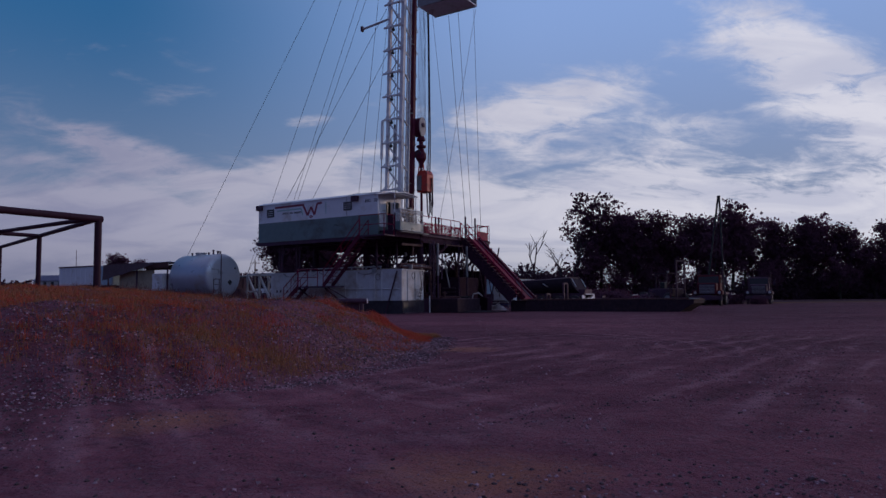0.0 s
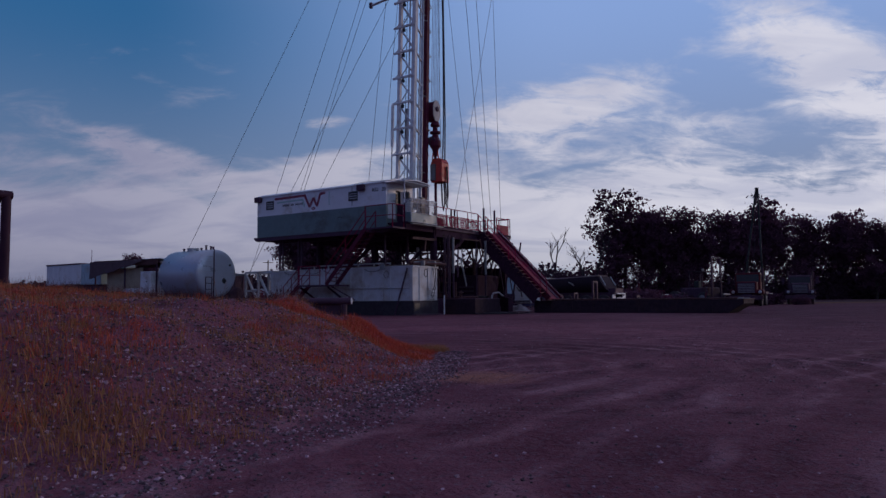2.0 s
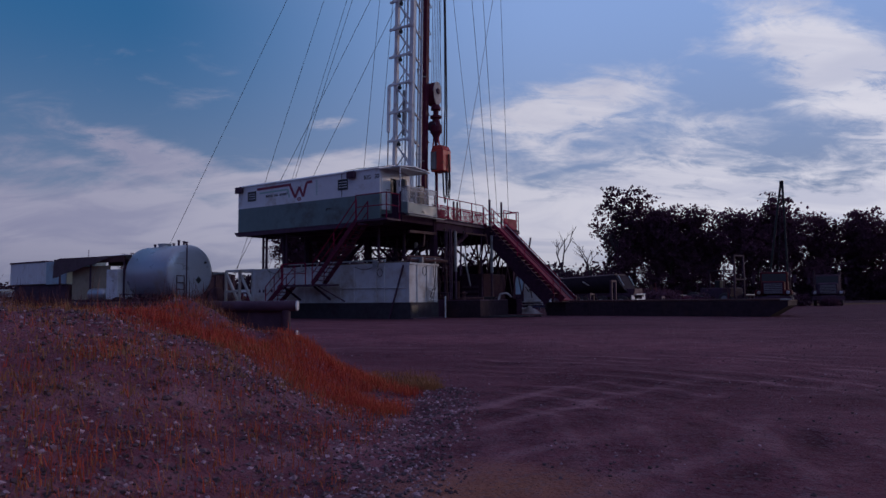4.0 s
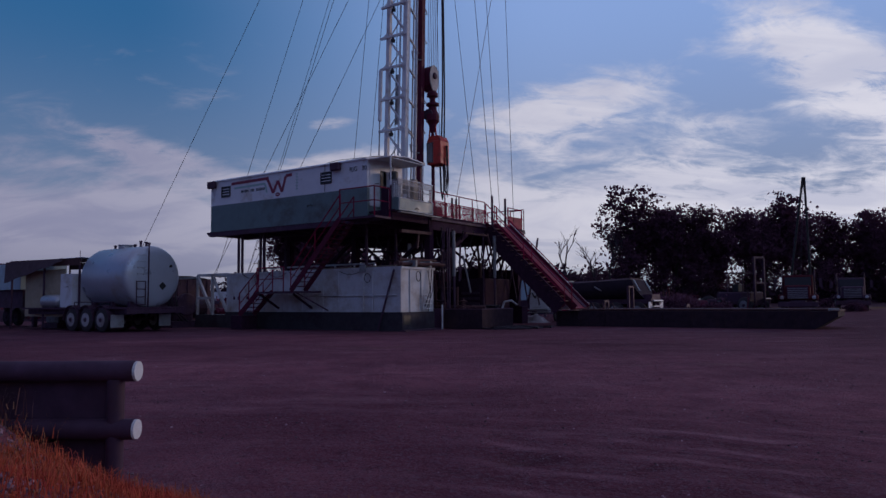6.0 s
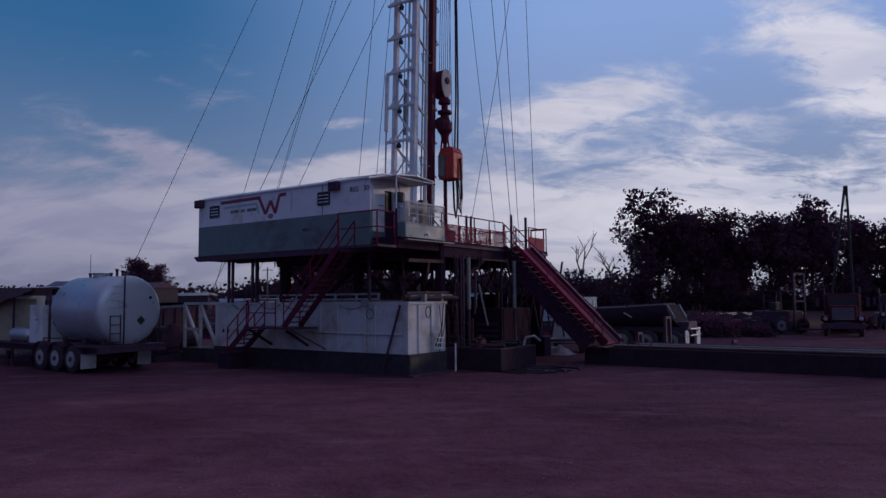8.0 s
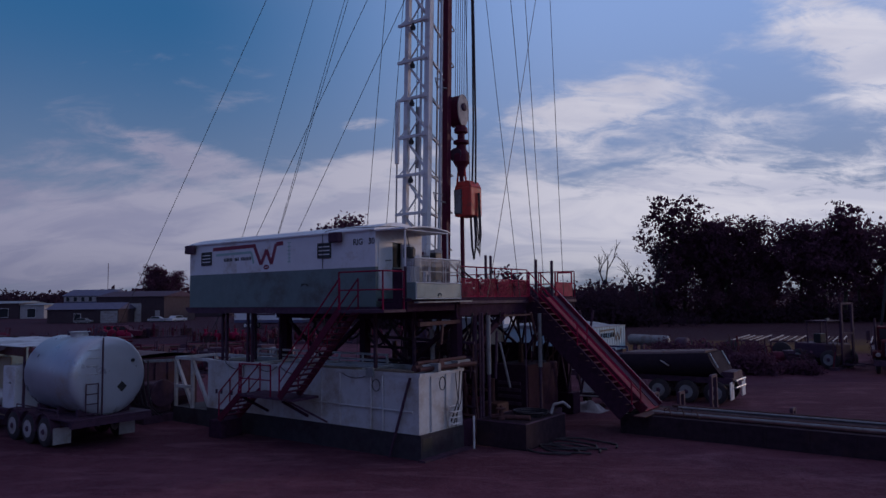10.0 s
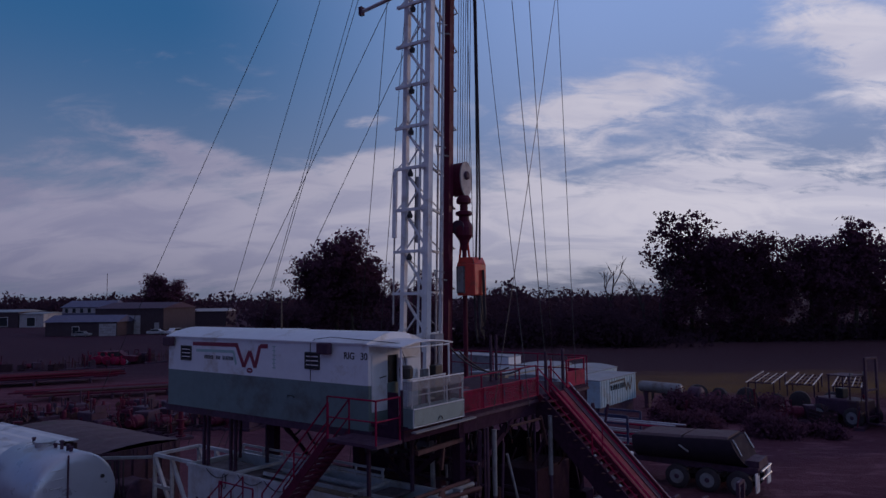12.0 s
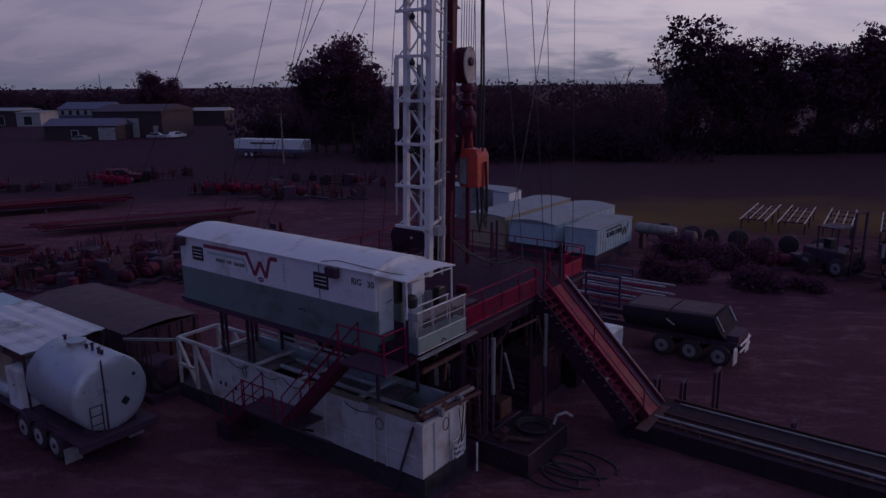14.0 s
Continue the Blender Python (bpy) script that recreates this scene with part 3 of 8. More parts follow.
    for v in (0.12, w - 0.12):
        prism(sk, [(-9.95, 4.5), (-9.95, 4.44), (-9.75, 4.28), (0.1, 4.28), (0.1, 4.5)], v - 0.1, v + 0.1, "y")
    for i in range(9):
        box(sk, -9.6 + i * 1.19, -9.45 + i * 1.19, 0.2, w - 0.2, 4.3, 4.48)
    part("skid", sk, STEEL, t, "dark steel skid beams")
    for (a, b) in ((-8.88, -8.27), (-2.54, -1.92)):
        fr = B()
        z0, z1 = 6.08, 6.58
        for q in ((a, a + 0.05, z0, z1), (b - 0.05, b, z0, z1), (a + 0.05, b - 0.05, z0, z0 + 0.05), (a + 0.05, b - 0.05, z1 - 0.05, z1)):
            box(fr, q[0], q[1], -0.035, 0.0, q[2], q[3])
        win = part("window", fr, BLACK, t, "small barred window in a dark frame")
        part("pane", box(B(), a + 0.05, b - 0.05, -0.015, -0.003, z0 + 0.05, z1 - 0.05), GLASS_DARK, win)
        for k in range(1, 4):
            part("window_bar", box(B(), a + 0.05, b - 0.05, -0.024, -0.016, z0 + k * 0.125 - 0.014, z0 + k * 0.125 + 0.014), MAST_WHITE, win)
    for u in (-9.45, -1.6):
        fl = part("floodlight", box(B(), u - 0.24, u + 0.24, -0.24, -0.04, 6.55, 6.88, 0.04), STEEL, t, "dark boxy floodlight")
        part("bracket", box(B(), u - 0.05, u + 0.05, -0.04, 0.0, 6.6, 6.8), STEEL, fl)
    # painted stripes and emblem, 4 mm proud
    def strip(name, pts, wd, mat):
        bm = B()
        for p, q in zip(pts, pts[1:]):
            beam(bm, (p[0], -0.004, p[1]), (q[0], -0.004, q[1]), wd, 0.008, up=(0, 1, 0))
        part(name, bm, mat, t)
    strip("red_stripe", [(-8.2, 6.66), (-5.72, 6.68)], 0.13, LOGO_RED)
    strip("green_stripe", [(-8.0, 6.44), (-5.95, 6.46), (-5.82, 6.05)], 0.09, LOGO_GREEN)
    strip("emblem", [(-5.8, 6.68), (-5.42, 6.0), (-5.12, 6.5), (-4.86, 6.0), (-4.62, 6.68), (-4.25, 6.69)], 0.14, LOGO_RED)
    for a, n in ((-7.5, 6), (-6.86, 3), (-6.5, 7)):        # three words too small to read
        for k in range(n):
            strip("text_bar", [(a + 0.085 * k, 6.18), (a + 0.085 * k, 6.3)], 0.05, BLACK)
    oval = [(-5.12 + 0.15 * math.cos(k * math.tau / 20), 5.9 + 0.085 * math.sin(k * math.tau / 20)) for k in range(20)]
    badge = part("badge", prism(B(), oval, -0.014, -0.009, "y"), LOGO_RED, t, "small dark red oval badge under the emblem")
    part("badge_bar", box(B(), -5.2, -5.04, -0.018, -0.014, 5.885, 5.915), WHITE, badge)
    part("side_handle", path(B(), [(-3.3, -0.02, 5.2), (-3.25, -0.05, 5.26), (-3.05, -0.05, 5.26), (-3.0, -0.02, 5.2)], 0.018), BLACK, t)
    strip("scale_mark", [(-3.95, 6.72), (-3.95, 6.0)], 0.025, LOGO_GREEN)
    for k in range(6):
        strip("scale_mark", [(-4.03, 6.04 + 0.13 * k), (-3.87, 6.04 + 0.13 * k)], 0.025, LOGO_GREEN)
    for word, u in (("RIG", -0.95), ("30", -0.3)):
        cu = bpy.data.curves.new("lettering", "FONT")
        cu.body, cu.size, cu.extrude, cu.offset = word, 0.27, 0.002, 0.006
        tmp = bpy.data.objects.new("tmp", cu)
        scene.collection.objects.link(tmp)
        bpy.context.view_layer.update()
        me = bpy.data.meshes.new_from_object(tmp.evaluated_get(bpy.context.evaluated_depsgraph_get()))
        bpy.data.objects.remove(tmp)
        me.transform(OFFSET[t] @ pose(u, -0.004, 6.44, 90, 0, 0))
        me.materials.clear()
        me.materials.append(BLACK)
        ob = new("lettering", me)
        ob.parent = t
        ob["label"] = "black painted word " + word
    part("roof_conduit", path(B(), [(-2.3, -0.02, 5.75), (-2.3, -0.02, 6.85), (-2.15, 0.0, 6.96), (-1.6, 0.12, 7.03), (0.4, 0.14, 6.95), (0.9, 0.35, 6.9)], 0.012), BLACK, t)


def stair(parent, top, bottom, side, width, steps, material_=STEEL, rail=RAIL_RED):
    """An open flight: two stringers, treads and handrails. side: unit vector across."""
    top, bottom, s = Vector(top), Vector(bottom), Vector(side) * width / 2
    for k in (-1, 1):
        part("stringer", beam(B(), top + s * k, bottom + s * k, 0.05, 0.22), material_, parent)
        up = Vector((0, 0, 0.95))
        part("handrail", tube(B(), top + s * k + up, bottom + s * k + up, 0.024), rail, parent)
        part("mid_rail", tube(B(), top + s * k + up * 0.5, bottom + s * k + up * 0.5, 0.02), rail, parent)
        for f in (0.0, 0.5, 1.0):
            p = top.lerp(bottom, f) + s * k
            part("rail_post", tube(B(), p, p + up, 0.024), rail, parent)
    run = (bottom - top)
    run.z = 0
    run.normalize()
    for i in range(1, steps):
        p = top.lerp(bottom, i / steps)
        part("tread", beam(B(), p - s, p + s, 0.24, 0.035), material_, parent)


def stairs_and_landings():
    t = thing("access_stairs", (-3.0, -0.6, 0.0), "red steel stairs with landings up to the doghouse door", "stairs")
    up = part("upper_landing", box(B(), -0.55, 1.25, -1.05, -0.06, 4.34, 4.42), STEEL, t)
    railing(t, [(-0.55, -1.03, 4.42), (1.2, -1.03, 4.42), (1.2, -0.1, 4.42)], 1.12)
    stair(t, (-0.55, -0.6, 4.42), (-3.25, -0.6, 1.62), (0, 1, 0), 0.8, 15, DARK_RED)
    part("lower_landing", box(B(), -5.3, -2.6, -1.0, 0.1, 1.54, 1.62), STEEL, t)
    railing(t, [(-5.3, -0.98, 1.62), (-3.7, -0.98, 1.62)], 1.0)
    part("brace", beam(B(), (-3.0, -0.9, 1.54), (-2.2, 0.1, 0.8), 0.06, 0.06), STEEL, t)
    stair(t, (-5.3, -0.5, 1.62), (-6.5, -0.5, 0.62), (0, 1, 0), 0.8, 6, DARK_RED)
    part("foot_step", box(B(), -7.0, -6.3, -0.95, -0.05, 0.0, 0.6, 0.03), DARK, t, "dark block under the last step")
    for u in (-5.2, -3.2):
        part("bracket", beam(B(), (u, -0.9, 1.5), (u, 0.18, 0.9), 0.08, 0.08), DARK, t)


def mud_tank():
    t = thing("mud_tank", (-3.6, 1.25, 0.0), "weathered white open-topped steel mud tank on a dark skid", "tank")
    a, b, v0, v1 = -8.7, 1.5, 0.2, 2.4
    part("base", box(B(), a - 0.1, b + 0.05, v0 + 0.02, v1, 0.0, 0.74), DARK_BASE, t, "dark grey-green skid base")
    part("front_wall", box(B(), a, b, v0, v0 + 0.05, 0.74, 2.42), TANK_WHITE, t)
    part("back_wall", box(B(), a, b, v1 - 0.05, v1, 0.74, 2.42), TANK_WHITE, t)
    part("end_wall", box(B(), b - 0.05, b, v0 + 0.05, v1 - 0.05, 0.74, 2.42), TANK_WHITE, t)
    part("end_wall", box(B(), a, a + 0.05, v0 + 0.05, v1 - 0.05, 0.74, 2.42), TANK_WHITE, t)
    part("tank_floor", box(B(), a + 0.05, b - 0.05, v0 + 0.05, v1 - 0.05, 0.76, 1.5), DARK, t, "dark settled mud")
    for v in (v0 - 0.03, v1 - 0.09):
        part("rim", box(B(), a - 0.05, b + 0.06, v, v + 0.13, 2.42, 2.52), TANK_WHITE, t)
    for u in (a - 0.05, -6.3, -4.0, -1.4, b - 0.07):
        part("crossbar", box(B(), u, u + 0.13, v0 + 0.1, v1 - 0.09, 2.425, 2.515), TANK_WHITE, t)
    for u in (-7.4, -6.2, -5.0, -3.8, -2.6, -1.75):
        part("stiffener", box(B(), u, u + 0.05, v0 - 0.04, v0, 0.76, 2.4), TANK_WHITE, t)
    for u, r in ((-0.35, 0.035), (0.13, 0.03)):
        part("down_pipe", tube(B(), (u, v0 - 0.06, 0.76), (u, v0 - 0.06, 2.42), r), TANK_WHITE, t, "painted down pipe")
    part("side_pipe", tube(B(), (-4.6, v0 - 0.05, 1.42), (1.3, v0 - 0.05, 1.4), 0.028), TANK_WHITE, t)
    for v in (0.75, 1.5):
        part("stiffener", box(B(), b, b + 0.04, v, v + 0.05, 0.76, 2.4), TANK_WHITE, t)
    part("side_brace", beam(B(), (0.42, v0 - 0.09, 0.0), (1.24, v0 - 0.09, 2.4), 0.06, 0.06), STEEL, t)
    decks = ((-8.55, -5.6, v0 + 0.12, 1.75), (-5.5, -1.5, 0.95, 1.55), (-1.2, -0.4, v0 + 0.12, v1 - 0.12))
    for g0, g1, h0, h1 in decks:
        dk = part("walkway", box(B(), g0, g1, h0, h1, 2.3, 2.34), WORN_DECK, t, "worn brown-grey walkway plate")
        n = max(2, int((g1 - g0) / 0.5))
        for k in range(n):
            u = g0 + 0.01 + k * (g1 - g0 - 0.02) / n
            part("deck_board", box(B(), u, u + (g1 - g0 - 0.02) / n - 0.015, h0 + 0.01, h1 - 0.01, 2.34, 2.365 + 0.008 * (k % 2)), WORN_DECK, dk)
    for z in (2.62, 2.82):
        part("back_rail", beam(B(), (-8.4, v1 - 0.1, z), (-1.5, v1 - 0.1, z), 0.06, 0.07), TANK_WHITE, t)
    for k in range(7):
        part("back_rail_post", beam(B(), (-8.4 + k * 1.14, v1 - 0.1, 2.5), (-8.4 + k * 1.14, v1 - 0.1, 2.82), 0.06, 0.06), TANK_WHITE, t)
    part("long_beam", beam(B(), (-5.5, 0.9, 2.46), (b - 0.1, 0.95, 2.46), 0.08, 0.1), TANK_WHITE, t)
    part("long_beam", beam(B(), (-5.5, 1.62, 2.46), (-1.4, 1.62, 2.46), 0.08, 0.1), TANK_WHITE, t)
    for u in (-7.6, -5.9, -4.6):                            # slack cables over the near rim
        part("rim_cable", path(B(), sag((u, v0 - 0.05, 2.5), (u + 1.2, v0 - 0.05, 2.46), 0.22), 0.014), HOSE, t)
    part("rim_loop", path(B(), [(-6.6 + 0.1 * math.sin(k * math.tau / 14), v0 - 0.06, 2.2 + 0.24 * math.cos(k * math.tau / 14)) for k in range(15)], 0.014), HOSE, t)
    for u in (-8.2, -7.9, -7.3):                            # small fittings on the wall
        part("wall_fitting", box(B(), u, u + 0.1, v0 - 0.03, v0, 1.3, 1.45), STEEL, t)
    for v in (0.35, 2.2):
        for p, q in (((-11.0, v, 2.5), (a, v, 2.5)), ((-11.0, v, 0.6), (-11.0, v, 2.5)), ((-11.0, v, 2.4), (-9.9, v, 0.7)), ((-9.9, v, 2.4), (-8.8, v, 0.7)), ((-9.9, v, 0.6), (-9.9, v, 2.5)), ((-11.0, v, 1.4), (-9.9, v, 1.4))):
            part("truss_bar", beam(B(), p, q, 0.11, 0.11), TANK_WHITE, t)
    part("truss_bar", beam(B(), (-11.0, 0.4, 2.5), (-11.0, 2.2, 2.5), 0.11, 0.11), TANK_WHITE, t)
    part("truss_base", box(B(), -11.1, a - 0.1, 0.3, 2.25, 0.0, 0.6), DARK_BASE, t)
    # pipework along the end and a looped cable
    for z, v in ((2.62, 0.35), (2.6, 0.62)):
        part("end_pipe", tube(B(), (b - 0.1, v, z), (b + 0.25, v + 2.2, z + 0.04), 0.07, 10), RUST, t, "rusty pipe")
    st = part("step_frame", path(B(), [(b + 0.08, 1.6, 0.8), (b + 0.08, 1.6, 1.4), (b + 0.08, 2.05, 1.4), (b + 0.08, 2.05, 0.8)], 0.03), MAST_WHITE, t, "white hanging step frame")
    for z in (0.85, 1.05, 1.22):
        part("step", box(B(), b + 0.05, b + 0.2, 1.62, 2.03, z, z + 0.03), MAST_WHITE, st)
    for a0, a1, r in (((b + 0.1, 2.15, 2.45), (b + 0.12, 1.62, 0.95), 0.02), ((b + 0.1, 2.3, 2.4), (b + 0.12, 1.75, 0.85), 0.016), ((b + 0.06, 1.95, 2.4), (b + 0.1, 1.9, 0.75), 0.014)):
        part("hanging_cable", path(B(), [a0, [(p + q) / 2 + k for p, q, k in zip(a0, a1, (0.05, 0.08, -0.1))], a1], r), HOSE, t)
    for z, v, r, m in ((2.64, 0.3, 0.11, RUST), (2.68, 0.55, 0.07, GREY), (2.8, 0.4, 0.06, RUST)):
        part("rim_pipe", tube(B(), (b - 0.35 + v * 0.3, v, z), (b - 0.2 + v * 0.3, v + 2.3, z + 0.02), r, 12), m, t, "rust-streaked pipe lying on the rim")
    for v, z in ((0.9, 2.6), (1.9, 2.6)):
        part("pipe_clamp", box(B(), b - 0.45, b + 0.2, v, v + 0.12, 2.52, z + 0.18), GREY, t)
    part("valve_wheel", lathe(B(), (b + 0.05, 1.2, 2.75), (b + 0.1, 1.2, 2.75), [(0, 0.13), (0.01, 0.15), (0.04, 0.15), (0.05, 0.13)], 14), RUST, t)
    part("plank", box(B(), -0.6, 1.25, v0 - 0.02, v0 + 0.28, 2.525, 2.58), WOOD, t, "pale walkway plank along the rim")
    part("plank", box(B(), -3.4, -1.0, v0 - 0.02, v0 + 0.26, 2.525, 2.57), WOOD, t)
    part("junction_box", box(B(), -0.5, -0.2, v0 - 0.13, v0 - 0.05, 2.35, 2.62, 0.01), GREY, t)
    ring = [(b + 0.08, 1.25 + 0.15 * math.sin(k * math.tau / 12), 2.15 + 0.2 * math.cos(k * math.tau / 12)) for k in range(13)]
    part("cable_loop", path(B(), ring, 0.016), HOSE, t)
    # no hollow here: a black plate gives the shade of a pocket
    part("base_recess", box(B(), b + 0.05, b + 0.06, 0.3, 0.75, 0.25, 0.62), BLACK, t, "black plate for a shaded forklift pocket")
    part("skirt_lip", box(B(), b + 0.05, b + 0.3, 0.1, 2.5, 0.0, 0.06), STEEL, t)
    part("bollard", tube(B(), (b + 0.3, 2.6, 0.0), (b + 0.3, 2.6, 1.0), 0.035, 10), MAST_WHITE, t)
    loop = [(-0.12 + 0.16 * math.sin(k * math.tau / 12), v0 - 0.07, 2.28 - 0.18 + 0.18 * math.cos(k * math.tau / 12)) for k in range(13)]
    part("cable_loop", path(B(), loop, 0.014), HOSE, t)
    part("cable", path(B(), sag((-1.6, v0 - 0.05, 2.4), (-0.5, v0 - 0.05, 2.38), 0.12), 0.012), HOSE, t)
    for u, v in ((-8.4, 0.55), (-8.15, 0.55), (-6.9, 0.55), (-6.65, 0.55), (-8.3, 2.0), (-6.8, 2.0), (-0.6, 0.55), (-0.2, 2.0)):
        part("support_post", box(B(), u, u + 0.09, v, v + 0.09, 2.42, 4.29), STEEL, t)


def substructure():
    t = thing("rig_substructure", (-2.0, 6.0, 0.0), "dark steel rig substructure carrying the drill floor", "rig base")
    u0, u1, v0, v1 = -7.5, 1.35, 2.45, 10.95
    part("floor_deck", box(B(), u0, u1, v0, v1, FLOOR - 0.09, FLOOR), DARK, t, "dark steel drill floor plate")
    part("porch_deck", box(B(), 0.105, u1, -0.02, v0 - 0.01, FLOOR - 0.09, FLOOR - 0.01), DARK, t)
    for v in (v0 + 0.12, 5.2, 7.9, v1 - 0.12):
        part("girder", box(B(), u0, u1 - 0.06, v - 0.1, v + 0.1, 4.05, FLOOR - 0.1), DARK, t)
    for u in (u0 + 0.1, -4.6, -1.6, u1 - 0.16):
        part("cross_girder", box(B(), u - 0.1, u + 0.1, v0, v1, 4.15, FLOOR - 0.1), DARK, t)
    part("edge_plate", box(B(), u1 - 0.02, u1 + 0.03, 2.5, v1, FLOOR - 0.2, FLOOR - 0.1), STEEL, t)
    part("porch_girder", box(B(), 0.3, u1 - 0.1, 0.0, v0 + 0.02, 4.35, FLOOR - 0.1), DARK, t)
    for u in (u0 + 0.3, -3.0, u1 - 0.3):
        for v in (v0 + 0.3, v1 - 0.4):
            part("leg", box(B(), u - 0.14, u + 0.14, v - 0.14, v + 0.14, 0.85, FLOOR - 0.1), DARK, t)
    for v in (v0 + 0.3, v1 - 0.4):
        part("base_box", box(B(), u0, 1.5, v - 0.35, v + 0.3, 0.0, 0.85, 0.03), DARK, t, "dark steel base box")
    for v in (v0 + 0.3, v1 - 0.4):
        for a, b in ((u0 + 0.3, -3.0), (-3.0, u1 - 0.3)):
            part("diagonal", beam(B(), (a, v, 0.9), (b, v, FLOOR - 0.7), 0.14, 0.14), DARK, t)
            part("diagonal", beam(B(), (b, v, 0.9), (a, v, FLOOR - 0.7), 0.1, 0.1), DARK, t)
    part("knee_brace", beam(B(), (1.2, 2.6, 2.5), (1.25, 5.4, 4.15), 0.18, 0.18), DARK, t)
    for u, v, z0 in ((1.65, 3.75, 0.86), (1.85, 6.9, 0.0)):
        part("prop", tube(B(), (u, v, z0), (u, v, 2.2), 0.06, 10), STEEL, t)
        part("prop_sleeve", tube(B(), (u, v, 2.2), (u, v, 4.15), 0.075, 12), GREY, t, "grey telescopic prop")
    part("short_brace", tube(B(), (1.8, 6.35, 4.2), (1.8, 6.75, 3.2), 0.05), RUST, t)
    part("head_bar", beam(B(), (1.7, 4.6, 4.12), (1.8, 6.3, 4.12), 0.08, 0.06), RUST, t)
    for v, r in ((3.3, 0.03), (3.45, 0.05), (6.3, 0.03)):
        part("thin_post", tube(B(), (1.6, v, 0.86 if v < 5.7 else 0.0), (1.6, v, FLOOR - 0.5), r), STEEL, t)
    part("hoist_beam", beam(B(), (1.2, 0.6, 3.95), (1.2, 2.7, 3.98), 0.1, 0.12), RUST, t, "rusty beam slung under the porch")
    part("beam_hanger", beam(B(), (1.2, 1.8, 3.9), (1.2, 1.7, 3.3), 0.07, 0.07), RUST, t)
    rnd = random.Random(15)
    for k in range(44):
        u, v = rnd.uniform(-4.5, 1.7), rnd.uniform(2.7, 9.8)
        p, q = Vector((u, v, rnd.uniform(1.2, 4.0))), Vector((u + rnd.uniform(-0.5, 0.5), v + rnd.uniform(-0.9, 0.9), rnd.uniform(2.5, 4.2)))
        part("pipe_run", tube(B(), p, q, rnd.choice((0.02, 0.03, 0.045))), rnd.choice((DARK, DARK, RUST, STEEL, PALE_STEEL, STEEL, DARK_RED)), t)
    for k in range(8):
        v = 2.9 + 0.85 * k
        part("drop_hose", path(B(), sag((1.6, v, 4.25), (0.6, v + rnd.uniform(0.4, 1.2), 4.2), rnd.uniform(0.4, 1.3)), 0.03), HOSE, t)
    for k in range(5):
        u = u0 + 0.2 + k * 1.72
        part("back_panel", box(B(), u, u + 1.66, v1 - 0.62, v1 - 0.58, 0.86, 2.7 + 0.12 * (k % 2)), DARK, t, "dark sheet closing the back of the substructure")
    for k in range(9):
        u = u0 + 0.6 + k * 1.0
        part("back_lattice", beam(B(), (u, v1 - 0.5, 2.7), (u + (0.8 if k % 2 else -0.8), v1 - 0.5, 4.2), 0.07, 0.07), DARK, t)
    # railings round the edge
    railing(t, [(1.3, 2.5, FLOOR), (1.3, 7.0, FLOOR)], 1.02)
    railing(t, [(1.3, v1, FLOOR), (-3.0, v1, FLOOR), (u0, v1, FLOOR), (u0, v0, FLOOR)], 1.07)


PALE_GREEN = material("pale_grey_green_paint", (0.2, 0.28, 0.27), 0.5, 0, 3, 0.1, 0.4, (0.12, 0.12, 0.11), 0.9, 0.03)
# paler, denser copy of the screen plastic: its glare put into the colour
PLASTIC_BAND = material("plastic_band_with_glare", (0.3, 0.3, 0.32), 0.6, 0, 4, 0.15, 0.4, (0.2, 0.18, 0.18), 1.2, 0.05)
PLASTIC = material("milky_plastic", (0.2, 0.21, 0.235), 0.5, 0, 4, 0.1, 0.4, (0.35, 0.33, 0.3), 1.2, 0.03)
PLASTIC.node_tree.nodes["Principled BSDF"].inputs["Alpha"].default_value = 0.2
PLASTIC_BAND.node_tree.nodes["Principled BSDF"].inputs["Alpha"].default_value = 0.45
PLASTIC.node_tree.nodes["Principled BSDF"].inputs["Specular IOR Level"].default_value = 0.1


